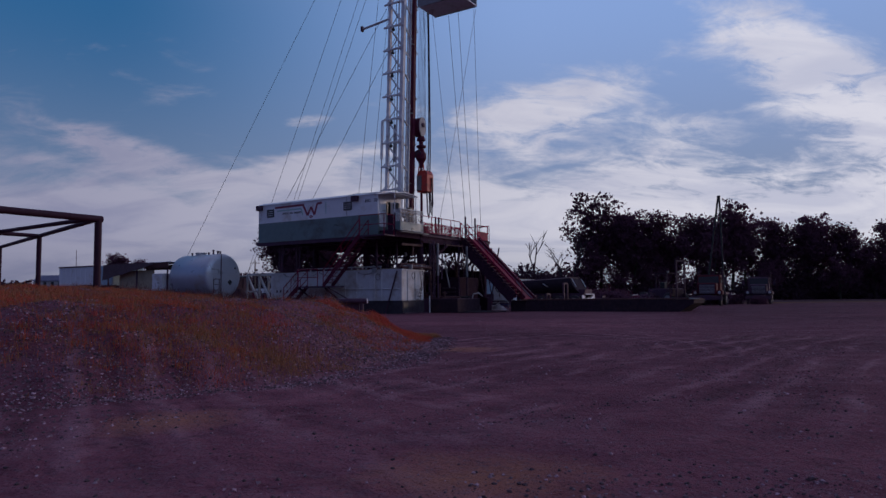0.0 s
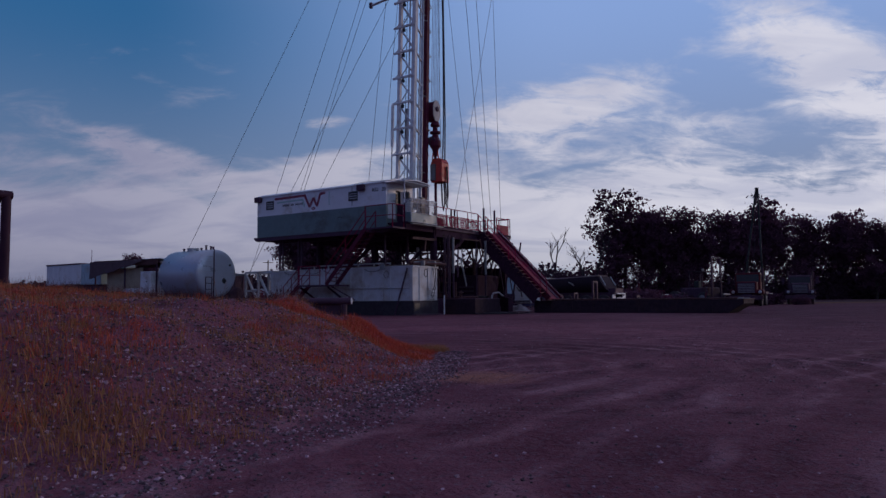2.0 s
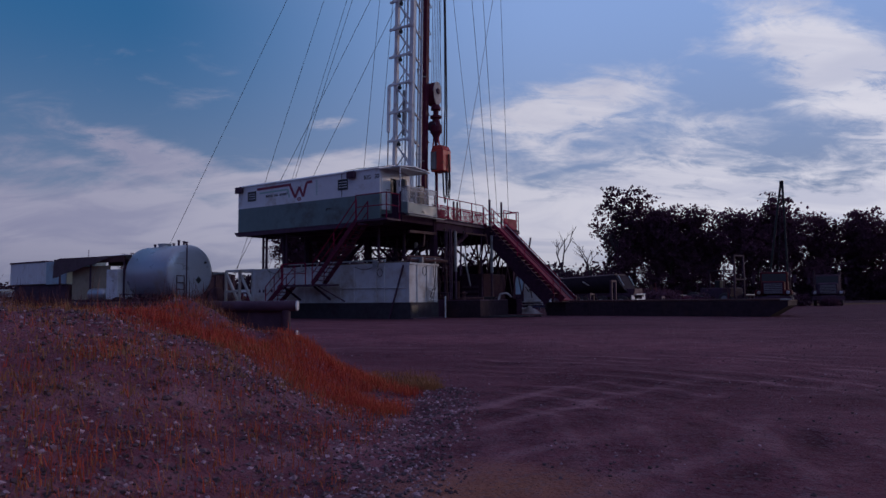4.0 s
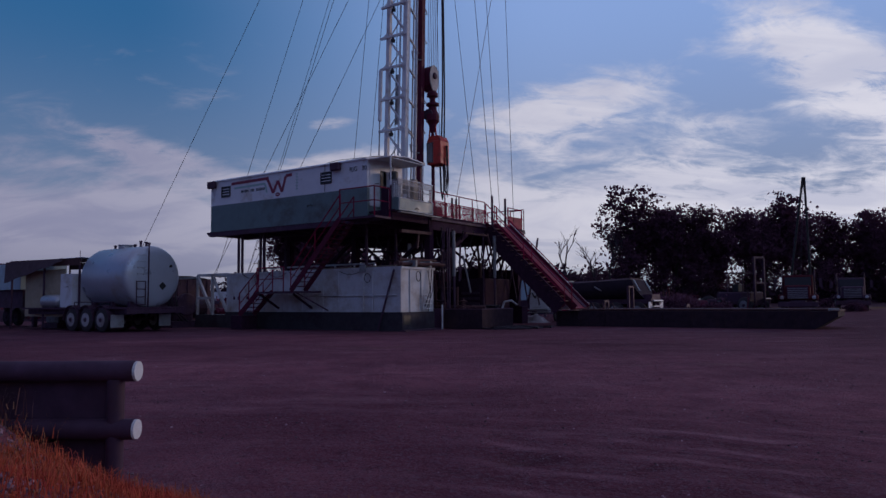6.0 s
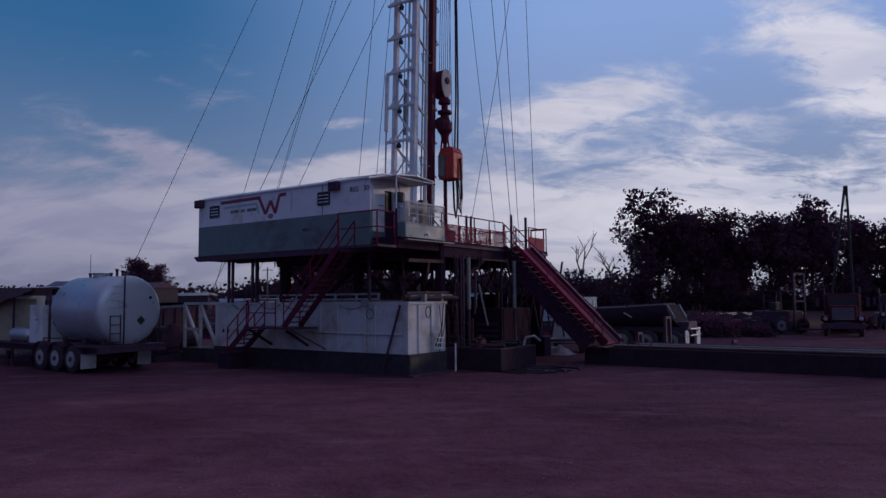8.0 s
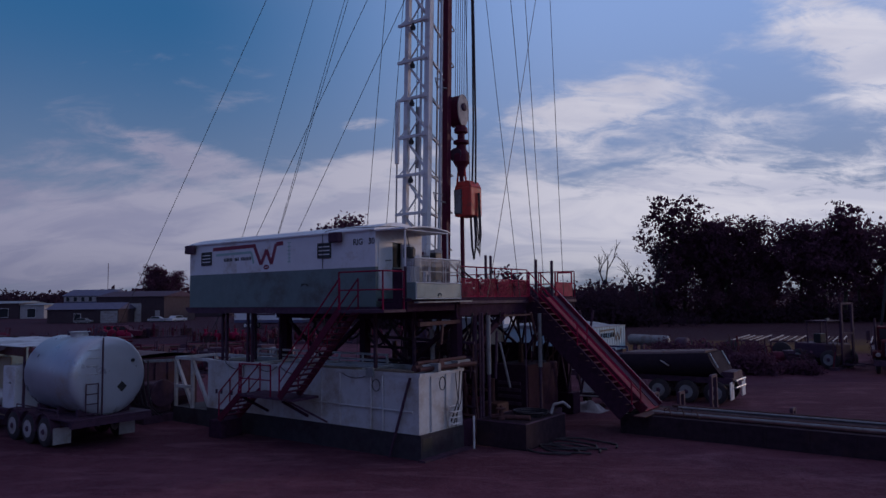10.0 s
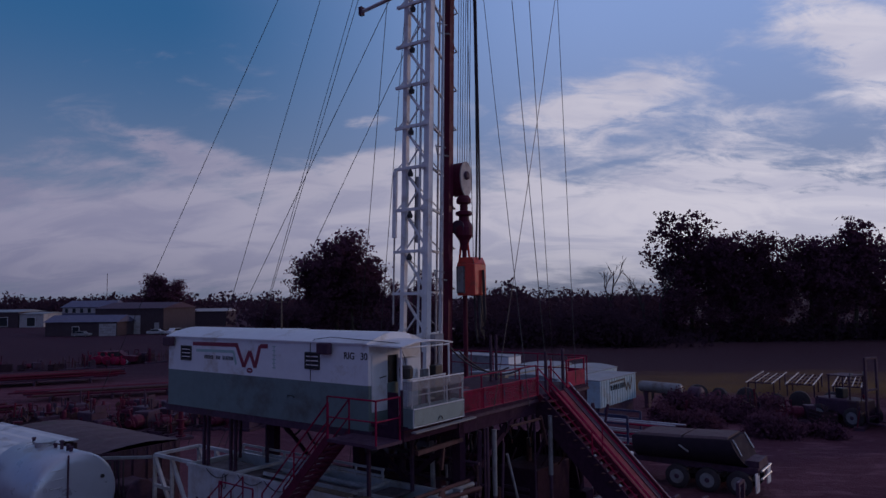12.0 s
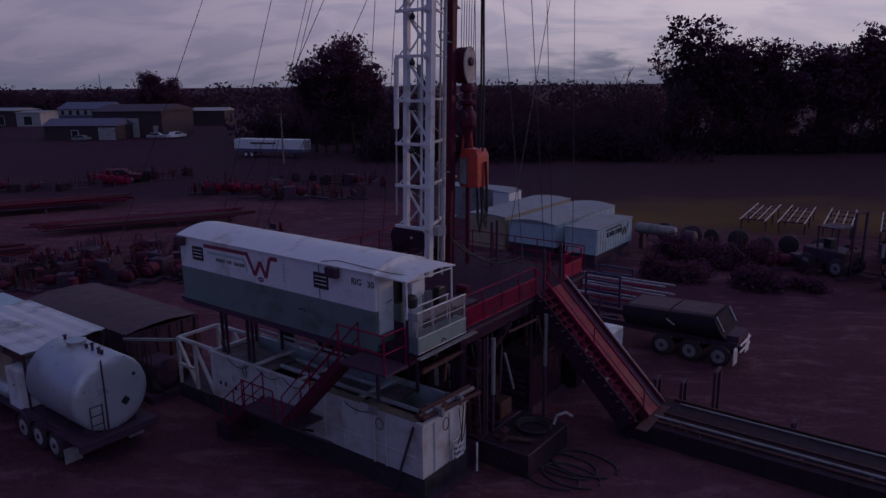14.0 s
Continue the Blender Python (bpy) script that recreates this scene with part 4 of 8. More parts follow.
def windwall():
    t = thing("windwall", (1.5, 1.2, 4.7), "grey-green toolbox with a clear plastic windscreen on the porch edge", "panel")
    v0, v1 = 0.07, 2.42
    part("toolbox", box(B(), 1.1, 1.5, v0, v1, 4.7, 5.22, 0.015), GREEN, t, "grey-green toolbox")
    part("toolbox_face", box(B(), 1.5, 1.512, v0 + 0.06, v1 - 0.06, 4.76, 5.17), PALE_GREEN, t, "paler toolbox front")
    rim = [(1.515, v0 + 0.03, 4.73), (1.515, v1 - 0.03, 4.73), (1.515, v1 - 0.03, 5.2), (1.515, v0 + 0.03, 5.2), (1.515, v0 + 0.03, 4.74)]
    part("panel_rim", path(B(), rim, 0.014, 4), MAST_WHITE, t, "pale rim of the toolbox front")
    for v in (v0 + 0.02, 0.85, 1.65, v1 - 0.02):
        part("screen_post", tube(B(), (1.46, v, 5.22), (1.46, v, 5.93), 0.02, 6), MAST_WHITE, t)
    part("mid_rail", tube(B(), (1.46, v0, 5.55), (1.46, v1, 5.55), 0.016, 6), MAST_WHITE, t)
    part("screen", box(B(), 1.485, 1.492, v0, v1, 5.22, 5.69), PLASTIC, t, "clear plastic windscreen")
    part("top_band", box(B(), 1.48, 1.5, v0, v1, 5.69, 5.93), PLASTIC_BAND, t, "plastic band along the top with its glare painted pale")
    part("side_band", box(B(), 1.1, 1.48, v0 - 0.02, v0, 5.69, 5.93), PLASTIC_BAND, t)
    part("side_screen", box(B(), 1.1, 1.48, v0 - 0.012, v0 - 0.005, 5.22, 5.69), PLASTIC, t)
    part("rail_cap", tube(B(), (1.49, v0, 5.945), (1.49, v1, 5.945), 0.022), MAST_WHITE, t)
    part("ledge", beam(B(), (1.58, v0 - 0.05, 4.62), (1.58, v1 + 0.4, 4.64), 0.16, 0.04), GREY, t, "grey worn ledge")
    part("lift_ring", path(B(), [(1.53, 1.25 + 0.09 * math.cos(k), 4.8 + 0.09 * math.sin(k)) for k in [i * 0.35 for i in range(10)]], 0.014), BLACK, t)


def mast():
    t = thing("derrick_mast", (-3.8, 8.05, FLOOR), "tall white lattice drilling mast with an open front", "mast")
    z0, z1 = 6.67, 38.0
    lean = 0.03

    def at(u, v, z):
        return Vector((u + lean * (z - 8.3), v, z))
    un, uf, um, vn, vf = -4.42, -3.28, -3.72, 6.8, 9.3
    for u, v, r, low in ((un, vn, 0.1, z0), (uf, vn, 0.13, FLOOR), (un, vf, 0.1, FLOOR)):
        part("leg", beam(B(), at(u, v, low), at(u, v, z1), r * 2, r * 2, up=(0, 1, 0)), MAST_WHITE, t)
    part("inner_post", beam(B(), at(um, vn + 0.05, z0), at(um, vn + 0.05, z1), 0.07, 0.07, up=(0, 1, 0)), MAST_WHITE, t)
    part("inner_post", beam(B(), at(-3.95, 8.3, FLOOR), at(-3.95, 8.3, z1), 0.06, 0.06, up=(0, 1, 0)), PALE_STEEL, t)
    part("standpipe", tube(B(), at(-3.0, 7.3, FLOOR), at(-3.0, 7.3, 24.0), 0.045), GALV, t)
    step, z, k = 1.632, z0, 0
    while z < z1 - 0.2:
        part("girt", beam(B(), at(un - 0.42, vn - 0.14, z), at(uf + 0.06, vn - 0.14, z), 0.12, 0.11), MAST_WHITE, t)
        part("girt_end", beam(B(), at(un - 0.3, vn - 0.14, z), at(un, vn, z + 0.38), 0.05, 0.05), MAST_WHITE, t)
        part("side_girt", beam(B(), at(uf, vn, z + 0.04), at(un, vf, z + 0.04), 0.09, 0.08), MAST_WHITE, t)
        part("rail_bracket", path(B(), [at(un + 0.1, vf, z + 0.3), at(-3.5, 8.9, z + 0.18), at(-3.25, 8.2, z + 0.3)], 0.03), PALE_STEEL, t)
        if z + step < z1:
            part("diagonal", tube(B(), at(un, vn, z + step - 0.08), at(uf, vn, z + 0.1), 0.055), MAST_WHITE, t)
            part("diagonal", tube(B(), at(un, vn + 0.08, z + 0.08), at(um, vn + 0.08, z + step * 0.55), 0.035), MAST_WHITE, t)
            part("back_diagonal", tube(B(), at(un, vn + 0.1, z + step * 0.9), at(un, vf, z + 0.1), 0.022), PALE_STEEL, t)
            part("gusset", box(B(), *[c for p, q in zip(at(uf, vn, z) - Vector((0.2, 0.15, 0.14)), at(uf, vn, z) + Vector((0.14, -0.12, 0.14))) for c in (p, q)]), MAST_WHITE, t)
        if k % 3 == 1:
            part("hose_clamp", path(B(), [at(-3.05, 7.6, z + 0.8), at(-3.35, 7.35, z + 0.9), at(-3.45, 7.6, z + 0.6), at(-3.05, 7.8, z + 0.5)], 0.035), PALE_STEEL, t)
        if 9 < z < 21:
            part("lamp", lathe(B(), at(-4.02, vn - 0.17, z - 0.34), at(-4.02, vn - 0.17, z - 0.05), [(0, 0.1), (0.12, 0.12), (0.22, 0.06), (0.29, 0.03)], 10), BLACK, t, "small dark work lamp")
        z += step
        k += 1
    part("side_frame", path(B(), [at(un - 0.4, vn - 0.14, 7.1), at(un - 0.4, vn - 0.14, 13.1)], 0.035, 8), PALE_STEEL, t)
    part("side_cylinder", tube(B(), at(un - 0.4, vn - 0.14, 10.5), at(un - 0.4, vn - 0.14, 13.15), 0.1, 12), MAST_WHITE, t, "pale cylinder up the side of the mast")
    part("tension_cylinder", tube(B(), at(-4.05, vn + 0.3, 10.3), at(-4.05, vn + 0.3, 12.9), 0.1, 12), PALE_STEEL, t, "dull cylinder inside the mast")
    part("cable_run", tube(B(), at(-4.0, vn + 0.12, z0), at(-4.0, vn + 0.12, 24.0), 0.018), BLACK, t)
    part("outrigger_arm", tube(B(), at(un, vn, 20.4), at(un - 2.2, vn - 0.3, 20.0), 0.08, 8), GALV, t)
    part("arm_tip", box(B(), un - 1.98, un - 1.82, vn - 0.4, vn - 0.2, 19.85, 20.2), STEEL, t)
    part("crown", box(B(), -3.8, -1.6, 6.6, 9.5, 38.0, 38.4), MAST_WHITE, t)
    # racking board
    part("racking_board", box(B(), -1.8, 1.6, 6.9, 9.0, 20.75, 20.83), MAST_WHITE, t, "pale racking board deck high on the mast")
    part("board_skirt", box(B(), -1.8, 1.6, 6.84, 6.9, 20.7, 21.5), GREY, t)
    part("board_skirt", box(B(), -1.8, 1.6, 9.0, 9.06, 20.7, 21.5), GREY, t)
    # dark hinge and frame under the near leg
    part("base_pivot", lathe(B(), (-4.75, vn - 0.22, 6.2), (-4.75, vn + 0.22, 6.2), [(0, 0.3), (0.05, 0.44), (0.39, 0.44), (0.44, 0.3)], 20), DARK, t, "dark pivot wheel at the mast foot")
    part("foot_frame", box(B(), -4.6, -3.45, vn - 0.15, vn + 0.15, 5.85, 6.55), DARK, t)
    for u in (-4.5, -4.1):
        part("foot_bolt", tube(B(), (u, vn - 0.18, 6.25), (u, vn - 0.15, 6.25), 0.06, 10), PALE_STEEL, t)
    part("foot_column", beam(B(), (-4.35, vn, FLOOR), (-4.35, vn, 5.9), 0.3, 0.3), DARK, t)
    part("foot_bracket", box(B(), -3.3, -2.95, vn + 0.1, vn + 0.6, 6.4, 6.75), PALE_STEEL, t)
    part("guide_rail", beam(B(), (-3.2, 7.95, 5.0), (-2.43, 7.95, 37.9), 0.28, 0.26, up=(1, 0, 0)), DARK_RED, t, "dark red guide rail")


def hoist():
    c = (-2.75, 8.6)
    t = thing("travelling_block", (c[0], c[1], 11.4), "white-sided travelling block and hook on wire lines", "block")
    out = [(c[1] + 0.4 * math.cos(k * math.tau / 20), 12.95 + (0.62 if math.sin(k * math.tau / 20) > 0 else 0.8) * math.sin(k * math.tau / 20)) for k in range(20)]
    part("sheave_case", prism(B(), [(a * 0.96 + c[1] * 0.04, b * 0.96 + 12.95 * 0.04) for a, b in out], c[0] - 0.42, c[0] + 0.1, "x"), DARK_RED, t, "dark red block body")
    part("cheek_plate", prism(B(), out, c[0] + 0.1, c[0] + 0.15, "x"), PALE_STEEL, t, "pale cheek plate")
    part("sheave_pin", lathe(B(), (c[0] - 0.5, c[1], 13.0), (c[0] + 0.24, c[1], 13.0), [(0, 0.1), (0.03, 0.17), (0.7, 0.17), (0.74, 0.1)], 16), STEEL, t)
    part("hook_body", lathe(B(), (c[0], c[1], 12.2), (c[0], c[1], 10.0), [(0, 0.2), (0.15, 0.3), (0.3, 0.3), (0.36, 0.16), (0.6, 0.16), (0.66, 0.34), (0.78, 0.34), (0.84, 0.2), (1.05, 0.24), (1.3, 0.36), (1.6, 0.36), (1.8, 0.22), (2.2, 0.12)], 16), DARK_RED, t, "dark red hook body")
    part("hook_ear", tube(B(), (c[0] - 0.1, c[1] - 0.32, 10.9), (c[0] - 0.1, c[1] + 0.36, 10.9), 0.3, 14), STEEL, t)
    for k in range(6):
        part("line", tube(B(), (c[0] - 0.2 + 0.08 * k, c[1] - 0.12 + 0.05 * k, 13.4), (c[0] + 0.47 + 0.08 * k, c[1] - 0.12 + 0.05 * k, 37.9), 0.014, 5), CABLE, t)
    s = thing("power_swivel", (c[0], c[1], 8.2), "orange boxy power swivel hanging under the hook", "drill drive")
    part("housing", box(B(), c[0] - 0.1, c[0] + 0.75, c[1] - 0.42, c[1] + 0.42, 8.2, 9.45, 0.05), ORANGE, s)
    part("roof_cap", prism(B(), [(c[0] - 0.1, 9.45), (c[0] + 0.75, 9.45), (c[0] + 0.6, 9.7), (c[0] + 0.05, 9.7)], c[1] - 0.38, c[1] + 0.38, "y"), ORANGE, s)
    part("front_cover", box(B(), c[0] - 0.07, c[0] + 0.3, c[1] - 0.46, c[1] - 0.42, 8.3, 9.35), GREY, s, "grey cover plate")
    part("stem", tube(B(), (c[0], c[1], 10.3), (c[0], c[1], 5.0), 0.09, 12), DARK_RED, s)
    for k in (-1, 1):
        part("bail", tube(B(), (c[0] + 0.12 * k, c[1], 10.6), (c[0] + 0.26 * k, c[1], 9.5), 0.045), ORANGE, s)
    for k in range(2):
        x = c[0] + 0.55 + 0.12 * k
        part("hose", path(B(), [(x - 0.05, c[1] + 0.1, 22.5), (x + 0.1 - 0.05 * k, c[1], 19.5), (x + 0.12 - 0.04 * k, c[1], 16), (x + 0.1, c[1], 12), (x + 0.05 * k, c[1], 9.6)], 0.042, 8), HOSE, s)
    part("tie_line", tube(B(), (c[0] + 0.35, c[1] - 0.1, 22.4), (c[0] + 0.7, c[1] - 0.4, 9.4), 0.014, 5), CABLE, s)
    for k in range(3):
        part("slack_hose", path(B(), [(c[0] + 0.55 + 0.07 * k, c[1] + 0.1, 8.25), (c[0] + 0.6 + 0.08 * k, c[1] + 0.1, 7.3), (c[0] + 0.7 + 0.06 * k, c[1] + 0.1, 6.75 - 0.12 * k), (c[0] + 0.82 + 0.04 * k, c[1] + 0.1, 7.4), (c[0] + 0.78 + 0.03 * k, c[1] + 0.1, 9.2)], 0.028, 6), HOSE, s)
    part("panel_frame", path(B(), [(c[0] - 0.06, c[1] - 0.465, 8.32), (c[0] + 0.29, c[1] - 0.465, 8.32), (c[0] + 0.29, c[1] - 0.465, 9.33), (c[0] - 0.06, c[1] - 0.465, 9.33), (c[0] - 0.06, c[1] - 0.465, 8.34)], 0.025, 4), BLACK, s)
    part("hose", path(B(), [(c[0] + 0.45, c[1], 8.2), (c[0] + 0.5, c[1], 6.9), (c[0] + 0.62, c[1] - 0.05, 6.4), (c[0] + 0.75, c[1] - 0.1, 6.9), (c[0] + 0.7, c[1], 8.2)], 0.05, 8), HOSE, s)


DARK_SKID = material("scuffed_dark_skid", (0.042, 0.024, 0.035), 0.8, 0, 5, 0.35, 0.5, (0.06, 0.03, 0.034), 1.0, 0.08, spec=0.1)
RAMP_RED = material("worn_red_plate", (0.26, 0.026, 0.045), 0.6, 0, 5, 0.3, 0.6, (0.05, 0.02, 0.022), 0.9, 0.06, spec=0.2)


def ramp_and_catwalk():
    t = thing("pipe_ramp", (3.6, 7.9, 0.0), "red steel pipe ramp with a stair flight beside it", "ramp")
    top, low = (1.36, FLOOR), (5.38, 0.78)

    def along(f, v, dz=0.0):
        return (top[0] + (low[0] - top[0]) * f, v, top[1] + (low[1] - top[1]) * f + dz)
    for v in (7.85, 9.25):
        part("ramp_side", beam(B(), along(0, v), along(1, v), 0.1, 0.34), DARK_RED, t)
    part("under_truss", beam(B(), along(0, 7.0, -0.3), along(0.92, 7.0, -0.3), 0.06, 0.72), DARK, t, "deep dark side plate")
    part("under_truss", beam(B(), along(0, 9.15, -0.45), along(0.92, 9.15, -0.45), 0.06, 0.5), DARK, t)
    for k in range(1, 8):
        part("truss_tie", beam(B(), along(k / 8.6, 7.04, -0.5), along(k / 8.6, 9.1, -0.5), 0.08, 0.08), STEEL, t)
    part("ramp_plate", beam(B(), along(0, 8.55, -0.03), along(1, 8.55, -0.03), 1.3, 0.06), RAMP_RED, t, "worn rust-red ramp plate")
    part("plate_edge", beam(B(), along(0, 9.02, 0.02), along(1, 9.02, 0.02), 0.32, 0.05), STEEL, t, "dark strip along the far side of the ramp")
    part("edge_tube", tube(B(), along(0, 9.3, 0.22), along(1.01, 9.3, 0.2), 0.03), GALV, t, "bright worn edge tube")
    part("edge_tube", tube(B(), along(0, 7.85, 0.22), along(1, 7.85, 0.2), 0.04), RED, t)
    for k in range(1, 17):
        x, y, z = along(k / 17, 6.9, 0.08)
        part("step_end", box(B(), x - 0.05, x + 0.05, 6.82, 6.97, z - 0.012, z + 0.012), RUST, t, "worn rusty step end")
    stair(t, along(0.0, 7.4), along(0.97, 7.4), (0, 1, 0), 0.8, 18, DARK_RED, RED)
    part("foot_plate", box(B(), 5.3, 5.7, 7.0, 9.3, 0.685, 0.72), RUST, t)
    for v in (8.0, 9.3):
        part("gate_post", tube(B(), (1.18, v - 0.1, FLOOR), (1.18, v - 0.1, 6.2), 0.06, 10), STEEL, t)
    c = thing("catwalk", (10.4, 8.3, 0.0), "long low steel pipe catwalk with rails on top", "catwalk")
    prof = [(4.6, 0.0), (14.9, 0.0), (15.65, 0.46), (15.65, 0.66), (4.6, 0.66)]
    part("body", prism(B(), prof, 7.55, 10.1, "y"), DARK_SKID, c, "dark scuffed skid body")
    part("nose_lip", box(B(), 15.4, 15.7, 7.53, 10.12, 0.662, 0.69), RUST, c)
    for k in range(8):
        u = 5.6 + 1.22 * k
        part("side_rib", box(B(), u, u + 0.07, 7.52, 7.55, 0.05, 0.62), DARK_SKID, c)
    for v, r, m, u0, u1 in ((7.92, 0.05, RUST, 5.7, 15.3), (8.3, 0.05, GREY, 5.5, 15.5), (8.75, 0.04, RUST, 5.6, 15.2), (9.75, 0.04, GREY, 5.9, 15.5), (10.02, 0.05, RUST, 5.6, 15.5)):
        part("top_rail", tube(B(), (u0, v, 0.66 + r), (u1, v, 0.66 + r), r, 10), m, c)
    for k in range(5):
        u = 6.4 + 1.9 * k
        part("rail_tie", box(B(), u, u + 0.1, 7.86, 8.4, 0.662, 0.7), RUST, c)
    for u, v in ((6.1, 7.7), (6.5, 7.8), (7.0, 7.7)):       # wire hooks left on the near edge
        part("wire_hook", path(B(), [(u, v, 0.68), (u + 0.05, v - 0.05, 0.95), (u + 0.2, v - 0.1, 1.0), (u + 0.3, v - 0.1, 0.7)], 0.02), RUST, c)


doghouse()
stairs_and_landings()
mud_tank()
substructure()
windwall()
mast()
hoist()
ramp_and_catwalk()


# ---- lines and guys ----
def guy_wires():
    guys = (((-3.53, 9.3, 38.0), (-25.54, 4.39)), ((-3.68, 6.8, 33.0), (-21.44, 8.55)), ((-3.59, 9.3, 36.0), (-21.32, 11.07)), ((-2.63, 6.8, 30.0), (-19.67, 9.69)),
            ((-3.75, 6.8, 22.0), (-20.8, 7.25)), ((-3.35, 7.6, 20.5), (-20.3, 9.7)), ((-3.68, 6.8, 33.0), (-11.14, 10.62)), ((-2.45, 6.8, 36.0), (-10.6, 11.58)),
            ((0.15, 9.0, 20.6), (-4.4, 19.3)), ((-0.64, 9.0, 20.6), (0.6, 9.8)))
    for top, foot_ in guys:
        solid("guy_wire", path(B(), sag(RIG @ Vector(top), RIG @ Vector((*foot_, 0.0)), 0.05, 8), 0.015, 5), CABLE, "thin dark wire guy rope from the mast to the ground", "wire", "guy wires")
    for (u, v, z), (x, y) in (((1.56, 9.0, 20.6), (-0.3, 42.4)), ((1.39, 9.0, 20.6), (2.5, 45.8)), ((-2.7, 9.3, 26.0), (0.8, 43.4))):
        top = RIG @ Vector((u, v, z))
        solid("stay_wire", path(B(), sag(top, (x, y, FLOOR), 0.1, 8), 0.012, 5), CABLE, "thin dark stay wire down to the drill floor", "wire", "stay wires")


guy_wires()


# ---- wheels ----
def wheel(parent, c, axis, r=0.5, width=0.28, rim=MAST_WHITE):
    """A tyre with a dished rim under it. axis: unit vector of the axle."""
    c, a = Vector(c), Vector(axis)
    ty = part("tyre", lathe(B(), c - a * width / 2, c + a * width / 2, [(0, r * 0.62), (0.02, r * 0.9), (width * 0.2, r), (width * 0.8, r), (width - 0.02, r * 0.9), (width, r * 0.62)], 24), RUBBER, parent, smooth=True)
    part("rim", lathe(B(), c - a * (width / 2 + 0.006), c + a * (width / 2 + 0.006), [(0, r * 0.58), (0.01, r * 0.6), (width + 0.002, r * 0.6), (width + 0.012, r * 0.58)], 20), rim, parent, "pale steel rim", True)
    part("hub", lathe(B(), c - a * (width / 2 + 0.05), c + a * (width / 2 + 0.05), [(0, r * 0.12), (0.05, r * 0.22), (width + 0.05, r * 0.22), (width + 0.1, r * 0.12)], 12), STEEL, parent)


# ---- fuel trailer and its neighbours ----
def fuel_trailer():
    t = thing("fuel_trailer", (-11.5, -3.75, 0.0), "triple-axle trailer with a silver-white fuel tank", "trailer")
    for v in (-4.75, -2.75):
        part("frame_rail", box(B(), -16.6, -8.3, v - 0.08, v + 0.08, 0.72, 0.95), STEEL, t)
    part("deck", box(B(), -16.6, -8.2, -5.1, -2.4, 0.95, 1.02), STEEL, t)
    part("rear_beam", box(B(), -8.35, -8.2, -5.1, -2.4, 0.76, 0.94), STEEL, t)
    for u in (-12.35, -11.2, -10.05):
        for v in (-4.98, -2.55):
            wheel(t, (u, v, 0.5), (0, 1, 0), rim=PALE_STEEL)
        part("axle", tube(B(), (u, -4.9, 0.5), (u, -2.6, 0.5), 0.07), STEEL, t)
        arc = [(u + 0.62 * math.cos(k * math.pi / 8), 0.5 + 0.62 * math.sin(k * math.pi / 8)) for k in range(9)]
        part("mudguard", prism(B(), arc + [(a * 0.97 + u * 0.03, b - 0.03) for a, b in arc[::-1]], -5.15, -4.85, "y"), STEEL, t)
    for v in (-4.97, -2.78):
        part("mudflap", box(B(), -9.1, -9.06, v - 0.28, v + 0.28, 0.2, 0.72), GALV, t, "pale rubber mudflap")
    c0, c1, z, r = (-12.0, -3.72, 2.28), (-8.5, -3.72, 2.28), 2.28, 1.3
    prof = [(0, 0.3), (0.02, 1.0), (0.09, 1.22), (0.2, r), (3.3, r), (3.38, 1.27), (3.46, 1.2), (3.5, 1.0), (3.505, 0.3)]
    tank = part("tank", lathe(B(), c0, c1, prof, 48), TANK_SILVER, t, "silver-white painted cylindrical tank", True)
    part("seam", tube(B(), (-8.47, -4.0, 1.02), (-8.47, -4.0, 3.56), 0.028), STEEL, tank)
    lad = B()
    for v in (-4.55, -4.15):
        tube(lad, (-8.44, v, 1.1), (-8.44, v, 2.1), 0.02)
    for k in range(4):
        tube(lad, (-8.44, -4.55, 1.12 + k * 0.32), (-8.44, -4.15, 1.12 + k * 0.32), 0.018)
    part("ladder", lad, STEEL, tank)
    for k in range(4):
        part("rung", tube(B(), (-8.46, -4.52, 2.4 + k * 0.26), (-8.46, -4.12, 2.4 + k * 0.26), 0.012), GALV, tank)
    d = B()
    prism(d, [(-3.32, 1.72), (-3.15, 1.9), (-3.32, 2.08), (-3.49, 1.9)], -8.492, -8.485, "x")
    part("placard", d, BLACK, tank, "dark diamond placard")
    part("manway", lathe(B(), (-10.6, -3.72, 3.5), (-10.6, -3.72, 3.72), [(0, 0.3), (0.16, 0.3), (0.2, 0.34), (0.22, 0.34)], 16), GALV, tank)
    for u, h in ((-11.4, 0.14), (-11.0, 0.1), (-9.9, 0.12), (-9.5, 0.25), (-9.1, 0.18), (-8.9, 0.14)):
        part("vent", lathe(B(), (u, -3.72, 3.54), (u, -3.72, 3.6 + h), [(0, 0.05), (h, 0.05), (h + 0.02, 0.08), (h + 0.06, 0.06)], 10), STEEL, tank)
    part("dark_fitting", tube(B(), (-8.49, -2.95, 2.75), (-8.45, -2.95, 2.75), 0.06), BLACK, tank)
    for u in (-11.6, -10.2, -8.9):
        part("saddle", box(B(), u - 0.08, u + 0.08, -4.6, -2.85, 1.02, 1.25), STEEL, t)
    part("pump_cabinet", box(B(), -13.5, -12.55, -5.0, -4.1, 1.02, 2.5, 0.02), WHITE, t, "white pump cabinet")
    part("cabinet_handle", box(B(), -12.98, -12.82, -5.02, -5.0, 1.9, 1.94), BLACK, t)
    part("air_tank", lathe(B(), (-15.4, -4.7, 1.3), (-13.8, -4.7, 1.3), [(0, 0.1), (0.08, 0.25), (0.18, 0.3), (1.42, 0.3), (1.52, 0.25), (1.6, 0.1)], 20), GALV, t, "small pale air tank", True)
